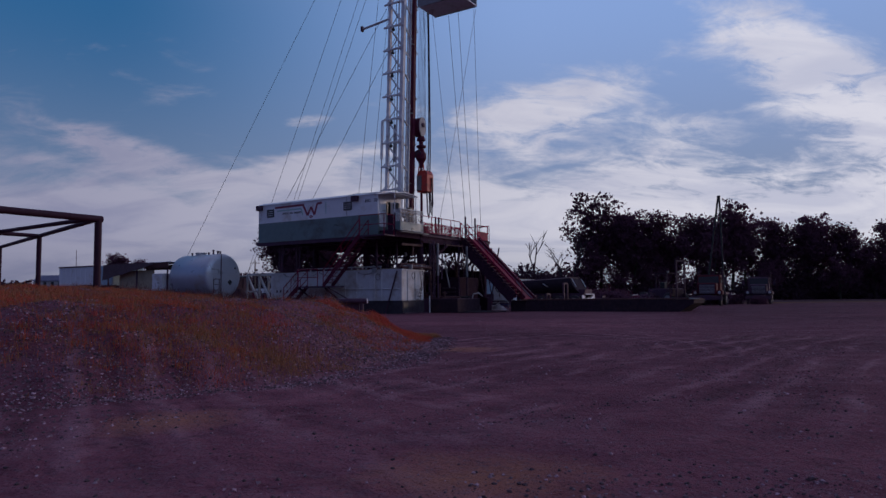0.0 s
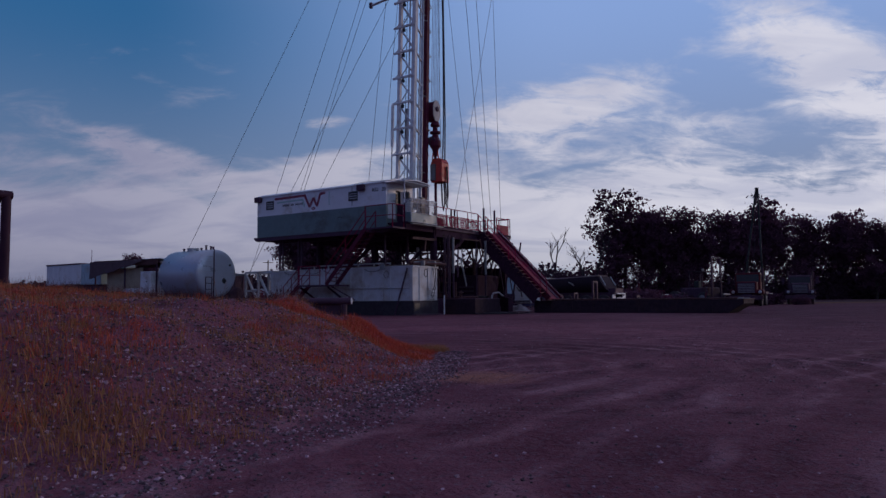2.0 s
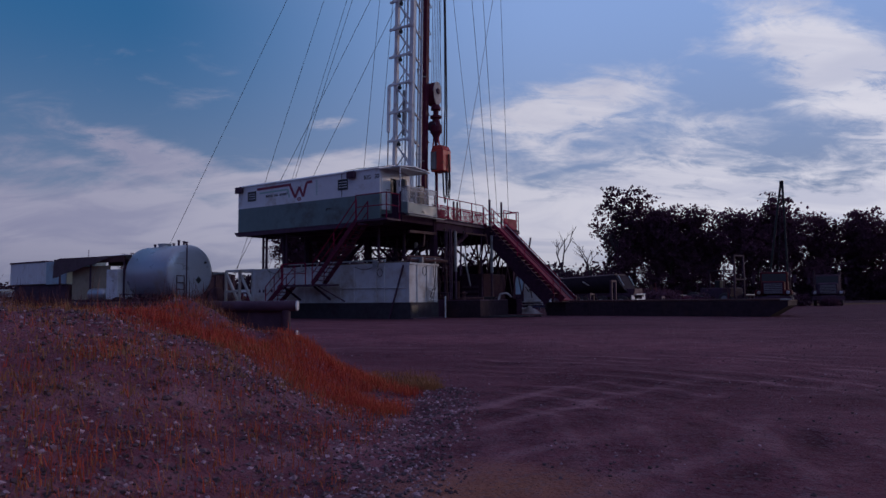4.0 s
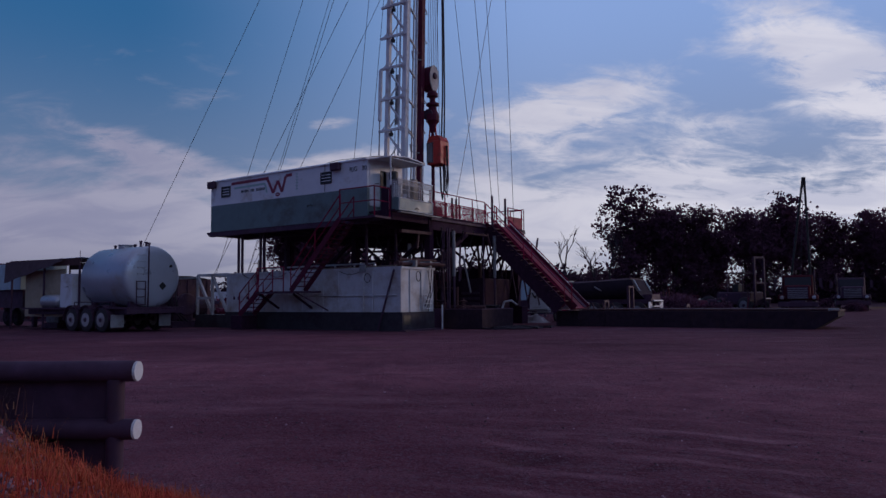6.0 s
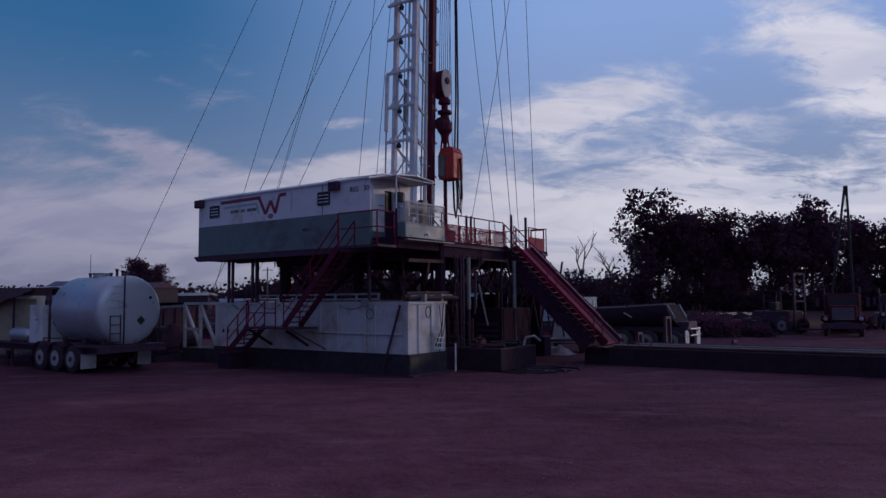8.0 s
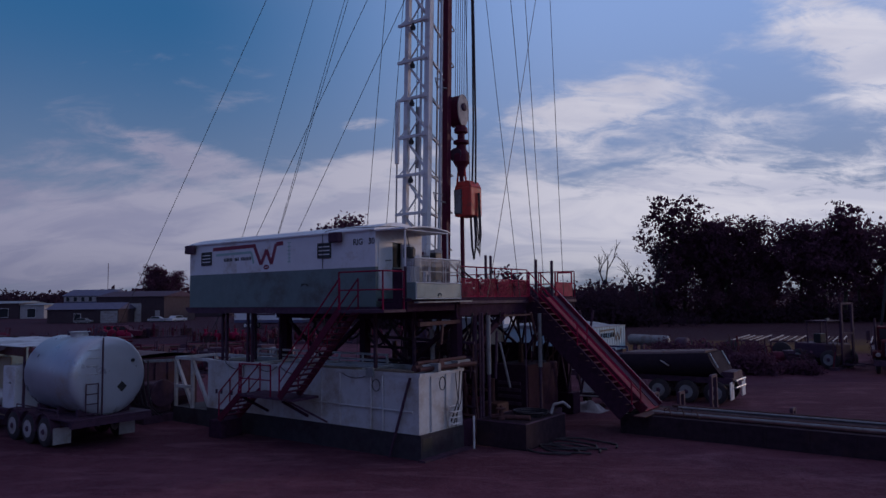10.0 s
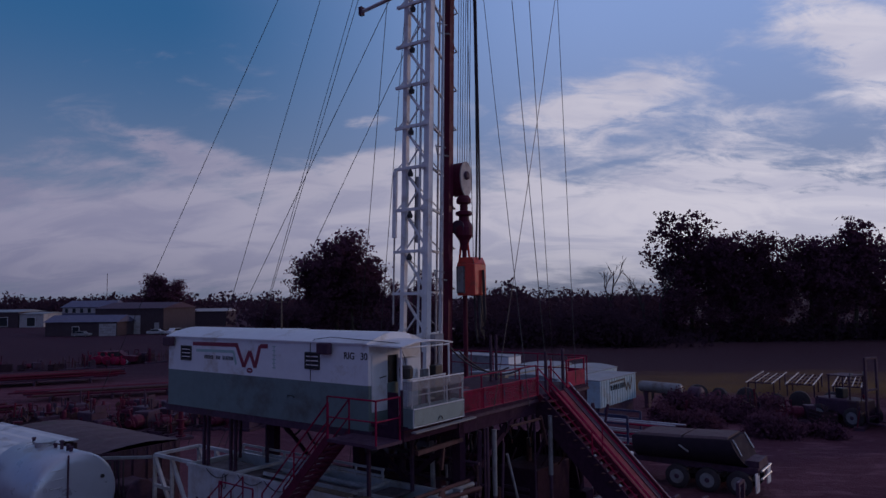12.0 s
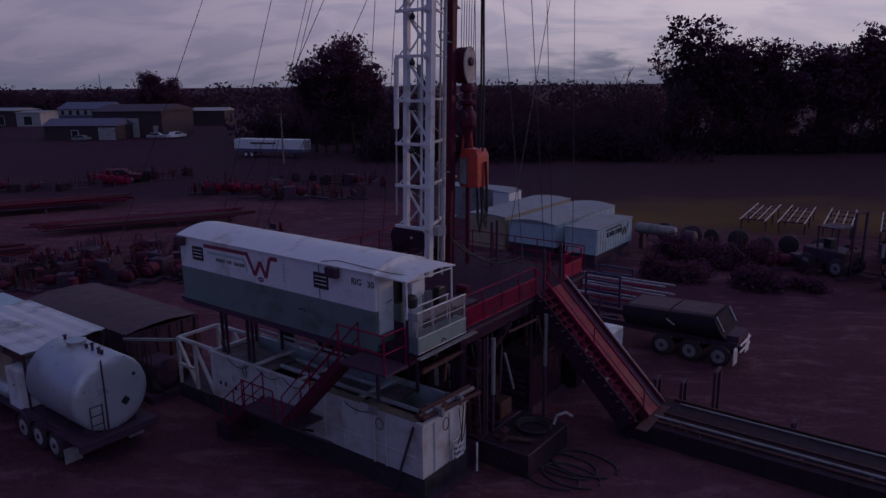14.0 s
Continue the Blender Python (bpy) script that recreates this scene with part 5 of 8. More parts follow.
    for u in (-15.2, -14.1):
        part("air_tank_stand", box(B(), u, u + 0.08, -4.9, -4.5, 1.0, 1.1), STEEL, t)
    part("hose_reel", lathe(B(), (-14.6, -3.6, 1.5), (-14.6, -3.0, 1.5), [(0, 0.48), (0.05, 0.48), (0.06, 0.3), (0.54, 0.3), (0.55, 0.48), (0.6, 0.48)], 20), STEEL, t)
    railing(t, [(-12.2, -5.05, 1.02), (-9.2, -5.05, 1.02)], 0.22, STEEL, False, 1.5, 0.02)


TANK_SILVER = material("silver_white_paint", (0.47, 0.52, 0.58), 0.34, 0.35, 2, 0.06, 0.25, (0.4, 0.36, 0.32), 0.6, 0.02)
TAN = material("tan_cladding", (0.4, 0.32, 0.22), 0.7, 0, 3, 0.15, 0.4, (0.22, 0.17, 0.12), 0.8, 0.05)


def corrugated(bm, x0, x1, y0, y1, z, rise=0.0, pitch=0.25, amp=0.03, along="x"):
    """A wavy roof sheet; its ridges run along the given axis."""
    n = max(2, int(((y1 - y0) if along == "x" else (x1 - x0)) / pitch * 4))
    prev = None
    for i in range(n + 1):
        f = i / n
        h = amp * math.sin(i * math.pi / 2) + rise * f
        if along == "x":
            a, b = (x0, y0 + (y1 - y0) * f), (x1, y0 + (y1 - y0) * f)
        else:
            a, b = (x0 + (x1 - x0) * f, y0), (x0 + (x1 - x0) * f, y1)
        row = [bm.verts.new((*a, z + h)), bm.verts.new((*b, z + h)), bm.verts.new((*b, z + h - 0.02)), bm.verts.new((*a, z + h - 0.02))]
        if prev:
            for k in range(4):
                bm.faces.new((prev[k], prev[(k + 1) % 4], row[(k + 1) % 4], row[k]))
        else:
            bm.faces.new(row[::-1])
        prev = row
    bm.faces.new(prev)
    return bm


SPOTTED = material("spotted_white_sheet", (0.6, 0.62, 0.64), 0.5, 0.1, 2, 0.1, 0.55, (0.09, 0.06, 0.05), 0.55, 0.03)


def shelter():
    t = thing("equipment_shelter", (-17.0, -3.4, 0.0), "open shelter with a spotted white sheet-metal roof", "shelter")
    part("roof", corrugated(B(), -18.5, -12.15, -4.9, -1.9, 3.2, 0.1, 0.6, 0.02), SPOTTED, t, "white roof sheet with dark patches")
    for u in (-18.3, -15.3, -12.3):
        for v in (-4.8, -2.0):
            part("post", beam(B(), (u, v, 0), (u, v, 3.18), 0.07, 0.07), STEEL, t)
    for v in (-4.85, -1.95):
        part("eave_beam", beam(B(), (-18.4, v, 3.1), (-12.2, v, 3.02), 0.06, 0.32), RUST, t)
    part("screen_wall", box(B(), -17.4, -13.9, -4.6, -4.55, 0.6, 2.75), TAN, t, "tan sheet wall")
    dr = B()
    n = 14
    rows = [[dr.verts.new((-18.6 + 5.2 * i / n, -4.98 - 0.05 * f + 0.02 * math.sin(i * 1.9) * f, 3.2 - f * (1.0 - 0.85 * i / n + 0.03 * math.sin(i * 1.3)))) for i in range(n + 1)] for f in (0.0, 0.5, 1.0)]
    rows += [[dr.verts.new(v.co + Vector((0, 0.02, 0))) for v in row] for row in rows[::-1]]
    for r0, r1 in zip(rows, rows[1:] + rows[:1]):
        for i in range(n):
            dr.faces.new((r0[i], r0[i + 1], r1[i + 1], r1[i]))
    part("awning", dr, CANVAS, t, "brown canvas hanging slantwise from the eave")
    for u, h, w in ((-17.4, 1.5, 0.7),):
        m = thing("generator_unit", (u, -3.3, 0.0), "dark boxy generator unit under the shelter", "generator", "generators under the shelter")
        part("skid", box(B(), u - w, u + w, -3.4, -2.2, 0, 0.25), STEEL, m)
        part("housing", box(B(), u - w + 0.1, u + w - 0.1, -3.3, -2.3, 0.25, h, 0.05), GREY, m)
        part("exhaust", tube(B(), (u, -2.8, h), (u, -2.8, h + 0.7), 0.06), RUST, m)
    c = thing("box_trailer", (-22.0, -3.0, 0.0), "white box trailer with ribbed sides", "trailer")
    part("box", box(B(), -25.1, -21.0, -4.2, -1.9, 1.95, 3.2, 0.03), WHITE, c)
    part("nose_cabin", box(B(), -20.95, -18.75, -4.2, -1.9, 1.9, 3.2, 0.03), PALE_BLUE, c, "pale blue nose cabin")
    part("roof_edge", box(B(), -25.12, -21.0, -4.24, -1.88, 3.2, 3.28), STEEL, c, "dark roof edge")
    for k in range(7):
        part("rib", box(B(), -24.9 + k * 0.6, -24.85 + k * 0.6, -4.215, -4.2, 1.97, 3.18), WHITE, c)
    part("chassis", box(B(), -25.0, -18.9, -4.0, -2.1, 1.0, 1.9), STEEL, c)
    for u in (-24.4, -23.3):
        for v in (-4.0, -2.1):
            wheel(c, (u, v, 0.5), (0, 1, 0), rim=STEEL)
    part("landing_leg", box(B(), -19.6, -19.4, -3.2, -3.0, 0, 1.0), STEEL, c)


def canvas_shed():
    t = thing("canvas_roofed_bin", (-17.5, 1.1, 0.0), "brown canvas-covered bin with dark sides", "bin")
    u0, u1, v0, v1, h = -21.9, -13.2, -0.6, 2.8, 2.4
    bm = B()
    n, m = 24, 12
    g = [[bm.verts.new((u0 + (u1 - u0) * i / n, v0 + (v1 - v0) * j / m, h + 0.16 * math.sin(math.pi * j / m) * (0.8 + 0.2 * math.cos(i * 1.6)) + 0.03 * noise.noise((i * 0.7, j * 0.7, 0)))) for j in range(m + 1)] for i in range(n + 1)]
    for i in range(n):
        for j in range(m):
            bm.faces.new((g[i][j], g[i + 1][j], g[i + 1][j + 1], g[i][j + 1]))
    part("canvas_cover", bm, CANVAS, t, "sagging brown canvas cover", True)
    part("side_wall", box(B(), u0, u1, v0, v0 + 0.06, 0.0, h), STEEL, t)
    part("side_wall", box(B(), u0, u1, v1 - 0.06, v1, 0.0, h), STEEL, t)
    part("end_wall", box(B(), u1 - 0.06, u1, v0 + 0.06, v1 - 0.06, 0.0, h - 0.02), STEEL, t)
    for k in range(6):
        part("end_rib", box(B(), u1, u1 + 0.05, v0 + 0.15 + k * 0.6, v0 + 0.22 + k * 0.6, 0.0, h - 0.05), STEEL, t)
    for k in range(12):
        v = v0 + 0.1 + k * 0.28
        part("canvas_tie", path(B(), [(u1 + 0.02, v, h - 0.02), (u1 + 0.06, v + 0.04, h - 0.16 - 0.1 * (k % 3))], 0.02), CANVAS, t)
    part("end_wall", box(B(), u0, u0 + 0.06, v0 + 0.06, v1 - 0.06, 0.0, h - 0.2), STEEL, t)
    for k in range(9):
        u = u0 + 0.3 + k * (u1 - u0 - 0.6) / 8
        part("side_rib", box(B(), u, u + 0.08, v0 - 0.06, v0, 0, h), STEEL, t)


fuel_trailer()
shelter()
canvas_shed()


# ---- the near side: pipe barrier and red pipe frame ----
def barrier():
    t = thing("pipe_barrier", (-4.5, 16.62, 0.0), "dark pipe and plate barrier with white pipe ends", "barrier", space=Matrix())
    for z in (0.79, 0.45):
        p = part("pipe", tube(B(), (-9.5, 16.62, z), (-1.78, 16.62, z), 0.062, 16), STEEL, t, smooth=True)
        part("end_cap", tube(B(), (-1.785, 16.62, z), (-1.765, 16.62, z), 0.058, 16), MAST_WHITE, p, "white round end cap")
    part("plate", box(B(), -9.4, -1.96, 16.66, 16.69, 0.0, 0.74), STEEL, t, "dark plate behind the pipes")
    for x in (-1.9, -4.3, -6.7, -9.1):
        part("post", tube(B(), (x, 16.62, 0.0), (x, 16.62, 0.74), 0.05, 12), STEEL, t, smooth=True)


GANTRY = material("weathered_red_pipe", (0.052, 0.016, 0.032), 0.65, 0, 6, 0.3, 0.4, (0.03, 0.014, 0.02), 1.5, 0.06, spec=0.2)


def pipe_frame():
    t = thing("loading_gantry", (-11.0, 18.5, 0.0), "tall dark red pipe frame with braced top", "frame", space=Matrix())
    p1 = Vector((-8.48, 17.39, 0))
    back, left = Vector((-0.67, 0.742, 0)) * 5.85, Vector((-0.53, -0.848, 0)) * 4.2
    up = Vector((0, 0, 2.86))
    c = [p1, p1 + back, p1 + back * 2, p1 + left, p1 + left + back, p1 + left + back * 2]
    for k in (0, 1, 3, 4):
        part("post", tube(B(), c[k], c[k] + up, 0.085 if k in (0, 3) else 0.07, 12), GANTRY, t, smooth=True)
    for k in (2, 5):
        part("post", tube(B(), c[k], c[k] + up, 0.07, 12), GANTRY, t, smooth=True)
    part("top_beam", tube(B(), c[0] + up - left.normalized() * 0.09, c[3] + up, 0.085, 12), GANTRY, t, smooth=True)
    for a, b in ((0, 2), (3, 5)):
        part("top_beam", tube(B(), c[a] + up, c[b] + up, 0.06, 12), GANTRY, t, smooth=True)
    for a, b in ((1, 4), (2, 5)):
        part("cross_beam", tube(B(), c[a] + up, c[b] + up, 0.06, 12), GANTRY, t, smooth=True)
    part("brace", tube(B(), c[0] + up + left * 0.03, c[1] + up + left * 0.32, 0.055, 10), GANTRY, t, smooth=True)
    part("brace", tube(B(), c[4] + up, c[3] + up - left * 0.3, 0.055, 10), GANTRY, t, smooth=True)


barrier()
pipe_frame()


# ---- east of the rig ----
def dump_trailer():
    t = thing("dump_trailer", (3.4, 16.9, 0.0), "dark green triple-axle dump trailer with pale mudflaps", "trailer")
    ring = [(15.75, 2.2), (15.62, 1.95), (15.62, 1.65), (15.8, 1.35), (16.15, 1.15), (17.55, 1.15), (17.9, 1.35), (18.08, 1.65), (18.08, 1.95), (17.95, 2.2)]
    body = B()
    head = [body.verts.new((1.25 - 0.15 * (z - 1.1), v, z * 0.92)) for v, z in ring]
    tail = [body.verts.new((5.85 - 0.55 * (z - 1.1), v, z)) for v, z in ring]
    n = len(ring)
    for k in range(n):
        body.faces.new((head[k], head[(k + 1) % n], tail[(k + 1) % n], tail[k]))
    body.faces.new(head)
    body.faces.new(tail[::-1])
    part("body", body, DARK_GREEN, t, "dark half-round dump body", True)
    for u0, u1, z0, z1 in ((1.3, 3.2, 2.07, 2.14), (3.3, 5.1, 2.15, 2.24)):
        part("cover", hexa(B(), [(u0, 15.85, z0 - 0.02), (u1, 15.85, z1 - 0.02), (u1, 17.85, z1 - 0.02), (u0, 17.85, z0 - 0.02), (u0, 16.0, z0 + 0.06), (u1, 16.0, z1 + 0.06), (u1, 17.7, z1 + 0.06), (u0, 17.7, z0 + 0.06)]), CANVAS, t, "dusty tarpaulin cover")
    part("hoist_arm", beam(B(), (3.2, 15.58, 1.85), (3.6, 15.55, 1.62), 0.05, 0.05), GALV, t)
    for v in (16.1, 17.7):
        part("frame_rail", box(B(), -4.2, 6.2, v - 0.08, v + 0.08, 0.9, 1.15), STEEL, t)
    for u in (3.0, 4.25, 5.5):
        for v in (15.9, 17.9):
            wheel(t, (u, v, 0.5), (0, 1, 0), rim=GREY)
        part("axle", tube(B(), (u, 15.9, 0.5), (u, 17.9, 0.5), 0.07), STEEL, t)
    for v in (15.95, 17.85):
        part("mudflap", box(B(), 6.15, 6.19, v - 0.28, v + 0.28, 0.25, 1.0), MAST_WHITE, t, "pale mudflap")
        # bright bars added along the tail give its edge highlight
        part("tail_bar", tube(B(), (5.28, v, 2.22), (5.62, v, 1.6), 0.028), GALV, t, "bright bar added as the tail edge highlight")
    for z in (0.75, 1.05):
        part("bumper", tube(B(), (6.3, 16.1, z), (6.3, 17.7, z), 0.045), GALV, t, "bright steel bumper")
    part("rear_box", box(B(), 5.6, 6.2, 16.2, 17.6, 1.0, 1.4), STEEL, t)
    part("drawbar", beam(B(), (0.4, 16.9, 1.0), (-1.6, 16.9, 0.7), 0.2, 0.2), STEEL, t)
    part("landing_leg", box(B(), 0.7, 0.85, 16.3, 16.45, 0.0, 0.95), STEEL, t)


DARK_GREEN = material("dark_green_paint", (0.034, 0.024, 0.036), 0.8, 0, 4, 0.2, 0.4, (0.04, 0.028, 0.036), 0.9, 0.04, spec=0.05)


def trestle(u, v, h, w, group="trestles by the catwalk"):
    t = thing("trestle", (u, v, 0.0), "dark steel goalpost trestle beside the catwalk", "trestle", group)
    for k in (-1, 1):
        part("leg", beam(B(), (u, v + k * w / 2, 0), (u, v + k * w / 2, h), 0.11, 0.11), STEEL, t)
        part("foot", box(B(), u - 0.35, u + 0.35, v + k * w / 2 - 0.07, v + k * w / 2 + 0.07, 0, 0.08), STEEL, t)
    part("crossbar", beam(B(), (u, v - w / 2, h - 0.03), (u, v + w / 2, h - 0.03), 0.1, 0.1), STEEL, t)


def hut(name, u0, u1, v0, v1, z0, z1, mats, label, rise=0.0, emblem=False, category="container", ribs=0.0, space=RIG):
    t = thing(name, ((u0 + u1) / 2, (v0 + v1) / 2, 0.0), label, category, space=space)
    part("wall", box(B(), u0, u1, v0, v1, z0, z1), mats[0], t)
    if z0 > 0.3:
        part("base", box(B(), u0 + 0.15, u1 - 0.15, v0 + 0.15, v1 - 0.15, 0.0, z0), STEEL, t)
    w = u1 - u0
    prof = [(u0 - 0.05, z1)] + [(u0 - 0.05 + (w + 0.1) * i / 8, z1 + 0.05 + rise * math.sin(math.pi * i / 8)) for i in range(9)] + [(u1 + 0.05, z1)]
    part("roof", prism(B(), prof, v0 - 0.05, v1 + 0.05, "y"), mats[1], t, "", True)
    if ribs:
        v = v0 + 0.15
        while v < v1 - 0.1:
            part("rib", box(B(), u1, u1 + 0.04, v, v + 0.1, z0, z1), mats[0], t)
            v += ribs
    if emblem:
        def bar(a, b, wd, mat=BLACK):
            part("emblem", beam(B(), (u1 + 0.045, *a), (u1 + 0.045, *b), 0.008, wd), mat, t)
        h = z1 - z0
        bar((v0 + 1.4, z1 - 0.25), (v1 - 2.0, z1 - 0.2), 0.12)
        for k in range(8):
            bar((v0 + 1.6 + k * 0.3, z1 - 0.42), (v0 + 1.6 + k * 0.3, z1 - 0.75), 0.1)
        pts = [(v1 - 2.1, z1 - 0.2), (v1 - 1.75, z1 - 1.0), (v1 - 1.45, z1 - 0.45), (v1 - 1.15, z1 - 1.0), (v1 - 0.8, z1 - 0.2)]
        for a, b in zip(pts, pts[1:]):
            bar(a, b, 0.14)
    return t


def round_tank(name, p, q, r, mat, label, space=RIG):
    base = [(a + b) / 2 for a, b in zip(p, q)]
    t = thing(name, (base[0], base[1], 0.0), label, "tank", space=space)
    L = (Vector(q) - Vector(p)).length
    part("shell", lathe(B(), p, q, [(0, r * 0.3), (0.05, r * 0.8), (0.15, r), (L - 0.15, r), (L - 0.05, r * 0.8), (L, r * 0.3)], 24), mat, t, smooth=True)
    for f in (0.2, 0.8):
        c = Vector(p).lerp(Vector(q), f)
        part("saddle", box(B(), c.x - 0.15, c.x + 0.15, c.y - 0.3, c.y + 0.3, 0.0, c.z - r * 0.8), STEEL, t)


def big_tyre(x, y, r, turn):
    t = thing("old_tyre", (x, y, 0.0), "big worn black tyre standing on the gravel", "tyre", "row of old tyres", space=Matrix(), turn=turn)
    t.matrix_world = pose(x, y, 0, 0, 0, turn)
    a = Vector((math.cos(radians(turn)), math.sin(radians(turn)), 0))
    w = r * 0.7
    part("casing", lathe(B(), Vector((x, y, r)) - a * w / 2, Vector((x, y, r)) + a * w / 2, [(0, r * 0.5), (0.04, r * 0.85), (w * 0.2, r), (w * 0.8, r), (w - 0.04, r * 0.85), (w, r * 0.5)], 20), RUBBER, t, smooth=True)


def truck(x, y, turn, body, label, aframe=False):
    """A conventional lorry seen from its nose: bonnet, cab, grille, wheels, headlights, flat bed."""
    t = thing("truck", (x, y, 0.0), label, "truck", space=Matrix(), turn=turn)
    M = Matrix.Translation((x, y, 0)) @ Matrix.Rotation(radians(turn), 4, "Z")
    def P(name, bm, mat, lab="", sm=False, par=None):
        bm.transform(M)
        return part(name, bm, mat, par or t, lab, sm)
    P("bonnet", box(B(), -0.8, 0.8, -3.3, -1.6, 1.0, 2.0, 0.12), body)
    P("cab", box(B(), -0.98, 0.98, -1.6, 0.3, 0.95, 2.75, 0.1), body)
    P("windscreen", box(B(), -0.85, 0.85, -1.62, -1.585, 2.0, 2.6), GLASS_DARK)
    for k in (-1, 1):
        P("side_window", box(B(), k * 0.985 - 0.008, k * 0.985 + 0.008, -1.3, -0.2, 2.0, 2.55), GLASS_DARK)
        P("wing", box(B(), k * 1.0 - 0.28, k * 1.0 + 0.28, -3.2, -1.7, 0.95, 1.35, 0.1), body)
        P("headlight", lathe(B(), (k * 1.0, -3.28, 1.15), (k * 1.0, -3.16, 1.15), [(0, 0.1), (0.02, 0.13), (0.12, 0.13)], 14), GALV)
        P("mirror", box(B(), k * 1.45 - 0.1, k * 1.45 + 0.1, -1.6, -1.52, 1.9, 2.5), STEEL)
        P("exhaust_pipe", tube(B(), (k * 1.05, 0.42, 1.0), (k * 1.05, 0.42, 3.2), 0.06), STEEL)
    gr = P("grille", box(B(), -0.65, 0.65, -3.36, -3.3, 1.05, 1.9), STEEL)
    for k in range(6):
        P("grille_bar", box(B(), -0.62, 0.62, -3.39, -3.36, 1.1 + k * 0.13, 1.15 + k * 0.13), GREY, par=gr)
    P("bumper", box(B(), -1.25, 1.25, -3.6, -3.4, 0.5, 0.85, 0.03), STEEL)
    P("chassis", box(B(), -0.45, 0.45, -3.4, 5.2, 0.7, 0.95), STEEL)
    P("flat_bed", box(B(), -1.25, 1.25, 0.7, 5.3, 1.0, 1.2), STEEL)
    a = M.to_3x3() @ Vector((1, 0, 0))
    for yy in (-2.5, 2.8, 4.1):
        for k in (-1, 1):
            wheel(t, M @ Vector((k * 1.0, yy, 0.52)), a, 0.52, 0.3, GREY)
    if aframe:
        for k in (-1, 1):
            P("gin_pole", tube(B(), (k * 0.8, 4.9, 1.2), (0.6 + k * 0.06, 4.7, 10.6), 0.09, 10), BLACK)
        P("gin_pole_head", tube(B(), (0.45, 4.7, 10.6), (0.75, 4.7, 10.6), 0.13, 10), BLACK)
        P("gin_line", tube(B(), (0.6, 4.7, 10.5), (0, 3.5, 1.3), 0.015, 5), CABLE)
        P("winch", lathe(B(), (-0.5, 1.4, 1.6), (0.5, 1.4, 1.6), [(0, 0.4), (0.06, 0.4), (0.07, 0.25), (0.93, 0.25), (0.94, 0.4), (1.0, 0.4)], 16), STEEL)
    return t


def forklift(x, y, turn):
    t = thing("forklift", (x, y, 0.0), "dark rough-terrain forklift with a tall mast", "forklift", space=Matrix(), turn=turn)
    M = Matrix.Translation((x, y, 0)) @ Matrix.Rotation(radians(turn), 4, "Z")
    def P(name, bm, mat, lab=""):
        bm.transform(M)
        return part(name, bm, mat, t, lab)
    P("body", box(B(), -0.9, 0.9, -1.2, 1.6, 0.6, 1.6, 0.1), STEEL)
    for sx in (-0.75, 0.75):
        P("cab_post", beam(B(), (sx, -0.6, 1.6), (sx, -0.6, 3.0), 0.08, 0.08), STEEL)
        P("cab_post", beam(B(), (sx, 0.7, 1.6), (sx, 0.7, 3.0), 0.08, 0.08), STEEL)
        P("mast_rail", beam(B(), (sx * 0.8, -1.5, 0.3), (sx * 0.8, -1.5, 4.2), 0.12, 0.16), STEEL)
        P("fork", box(B(), sx * 0.8 - 0.08, sx * 0.8 + 0.08, -2.9, -1.55, 0.3, 0.38), STEEL)
        P("work_lamp", box(B(), sx - 0.12, sx + 0.12, -0.75, -0.65, 3.06, 3.24), GREY)
    P("cab_roof", box(B(), -0.85, 0.85, -0.7, 0.8, 3.0, 3.06), STEEL, "worn cab roof")
    P("seat", box(B(), -0.3, 0.3, 0.1, 0.6, 1.6, 2.2, 0.05), BLACK)
    for z in (0.6, 2.2, 4.1):
        P("mast_tie", box(B(), -0.6, 0.6, -1.56, -1.44, z, z + 0.12), STEEL)
    a = M.to_3x3() @ Vector((1, 0, 0))
    for yy in (-0.9, 1.2):
        for k in (-1, 1):
            wheel(t, M @ Vector((k * 1.0, yy, 0.6)), a, 0.6, 0.4, GREY)


def pipe_table(x, y, turn):
    t = thing("pipe_table", (x, y, 0.0), "dark steel pipe table with pale worn rails", "rack", "pipe tables", space=Matrix(), turn=turn)
    M = Matrix.Translation((x, y, 0)) @ Matrix.Rotation(radians(turn), 4, "Z")
    def P(name, bm, mat):
        bm.transform(M)
        part(name, bm, mat, t)
    for sx in (-0.95, 0.95):
        P("edge_rail", tube(B(), (sx, -4.6, 1.05), (sx, 4.6, 1.05), 0.055), PALE_STEEL)
        for yy in (-3.6, 0, 3.6):
            P("leg", beam(B(), (sx, yy, 0), (sx, yy, 1.0), 0.1, 0.1), STEEL)
    for yy in (-3.6, -1.2, 1.2, 3.6):
        P("crossbeam", beam(B(), (-0.95, yy, 0.95), (0.95, yy, 0.95), 0.12, 0.1), STEEL)
    for k in range(5):
        P("pipe", tube(B(), (-0.66 + 0.33 * k, -4.0 + 0.3 * (k % 3), 1.04), (-0.66 + 0.33 * k, 3.0 + 0.5 * (k % 2), 1.04), 0.045), PALE_STEEL if k % 2 else RUST)


TRUCK_RED = material("faded_dark_red_paint", (0.1, 0.014, 0.022), 0.7, 0, 5, 0.3, 0.5, (0.04, 0.014, 0.02), 1.0, 0.05, spec=0.1)
ROOF_GREY = material("grey_roof_sheet", (0.22, 0.25, 0.28), 0.6, 0, 3, 0.12, 0.5, (0.2, 0.17, 0.16), 0.7, 0.04)
dump_trailer()
for u, v, h, w in ((6.75, 11.2, 1.77, 0.6), (4.6, 11.0, 1.0, 0.5), (5.6, 11.0, 1.1, 0.5), (9.6, 10.3, 0.9, 0.4)):
    trestle(u, v, h, w)
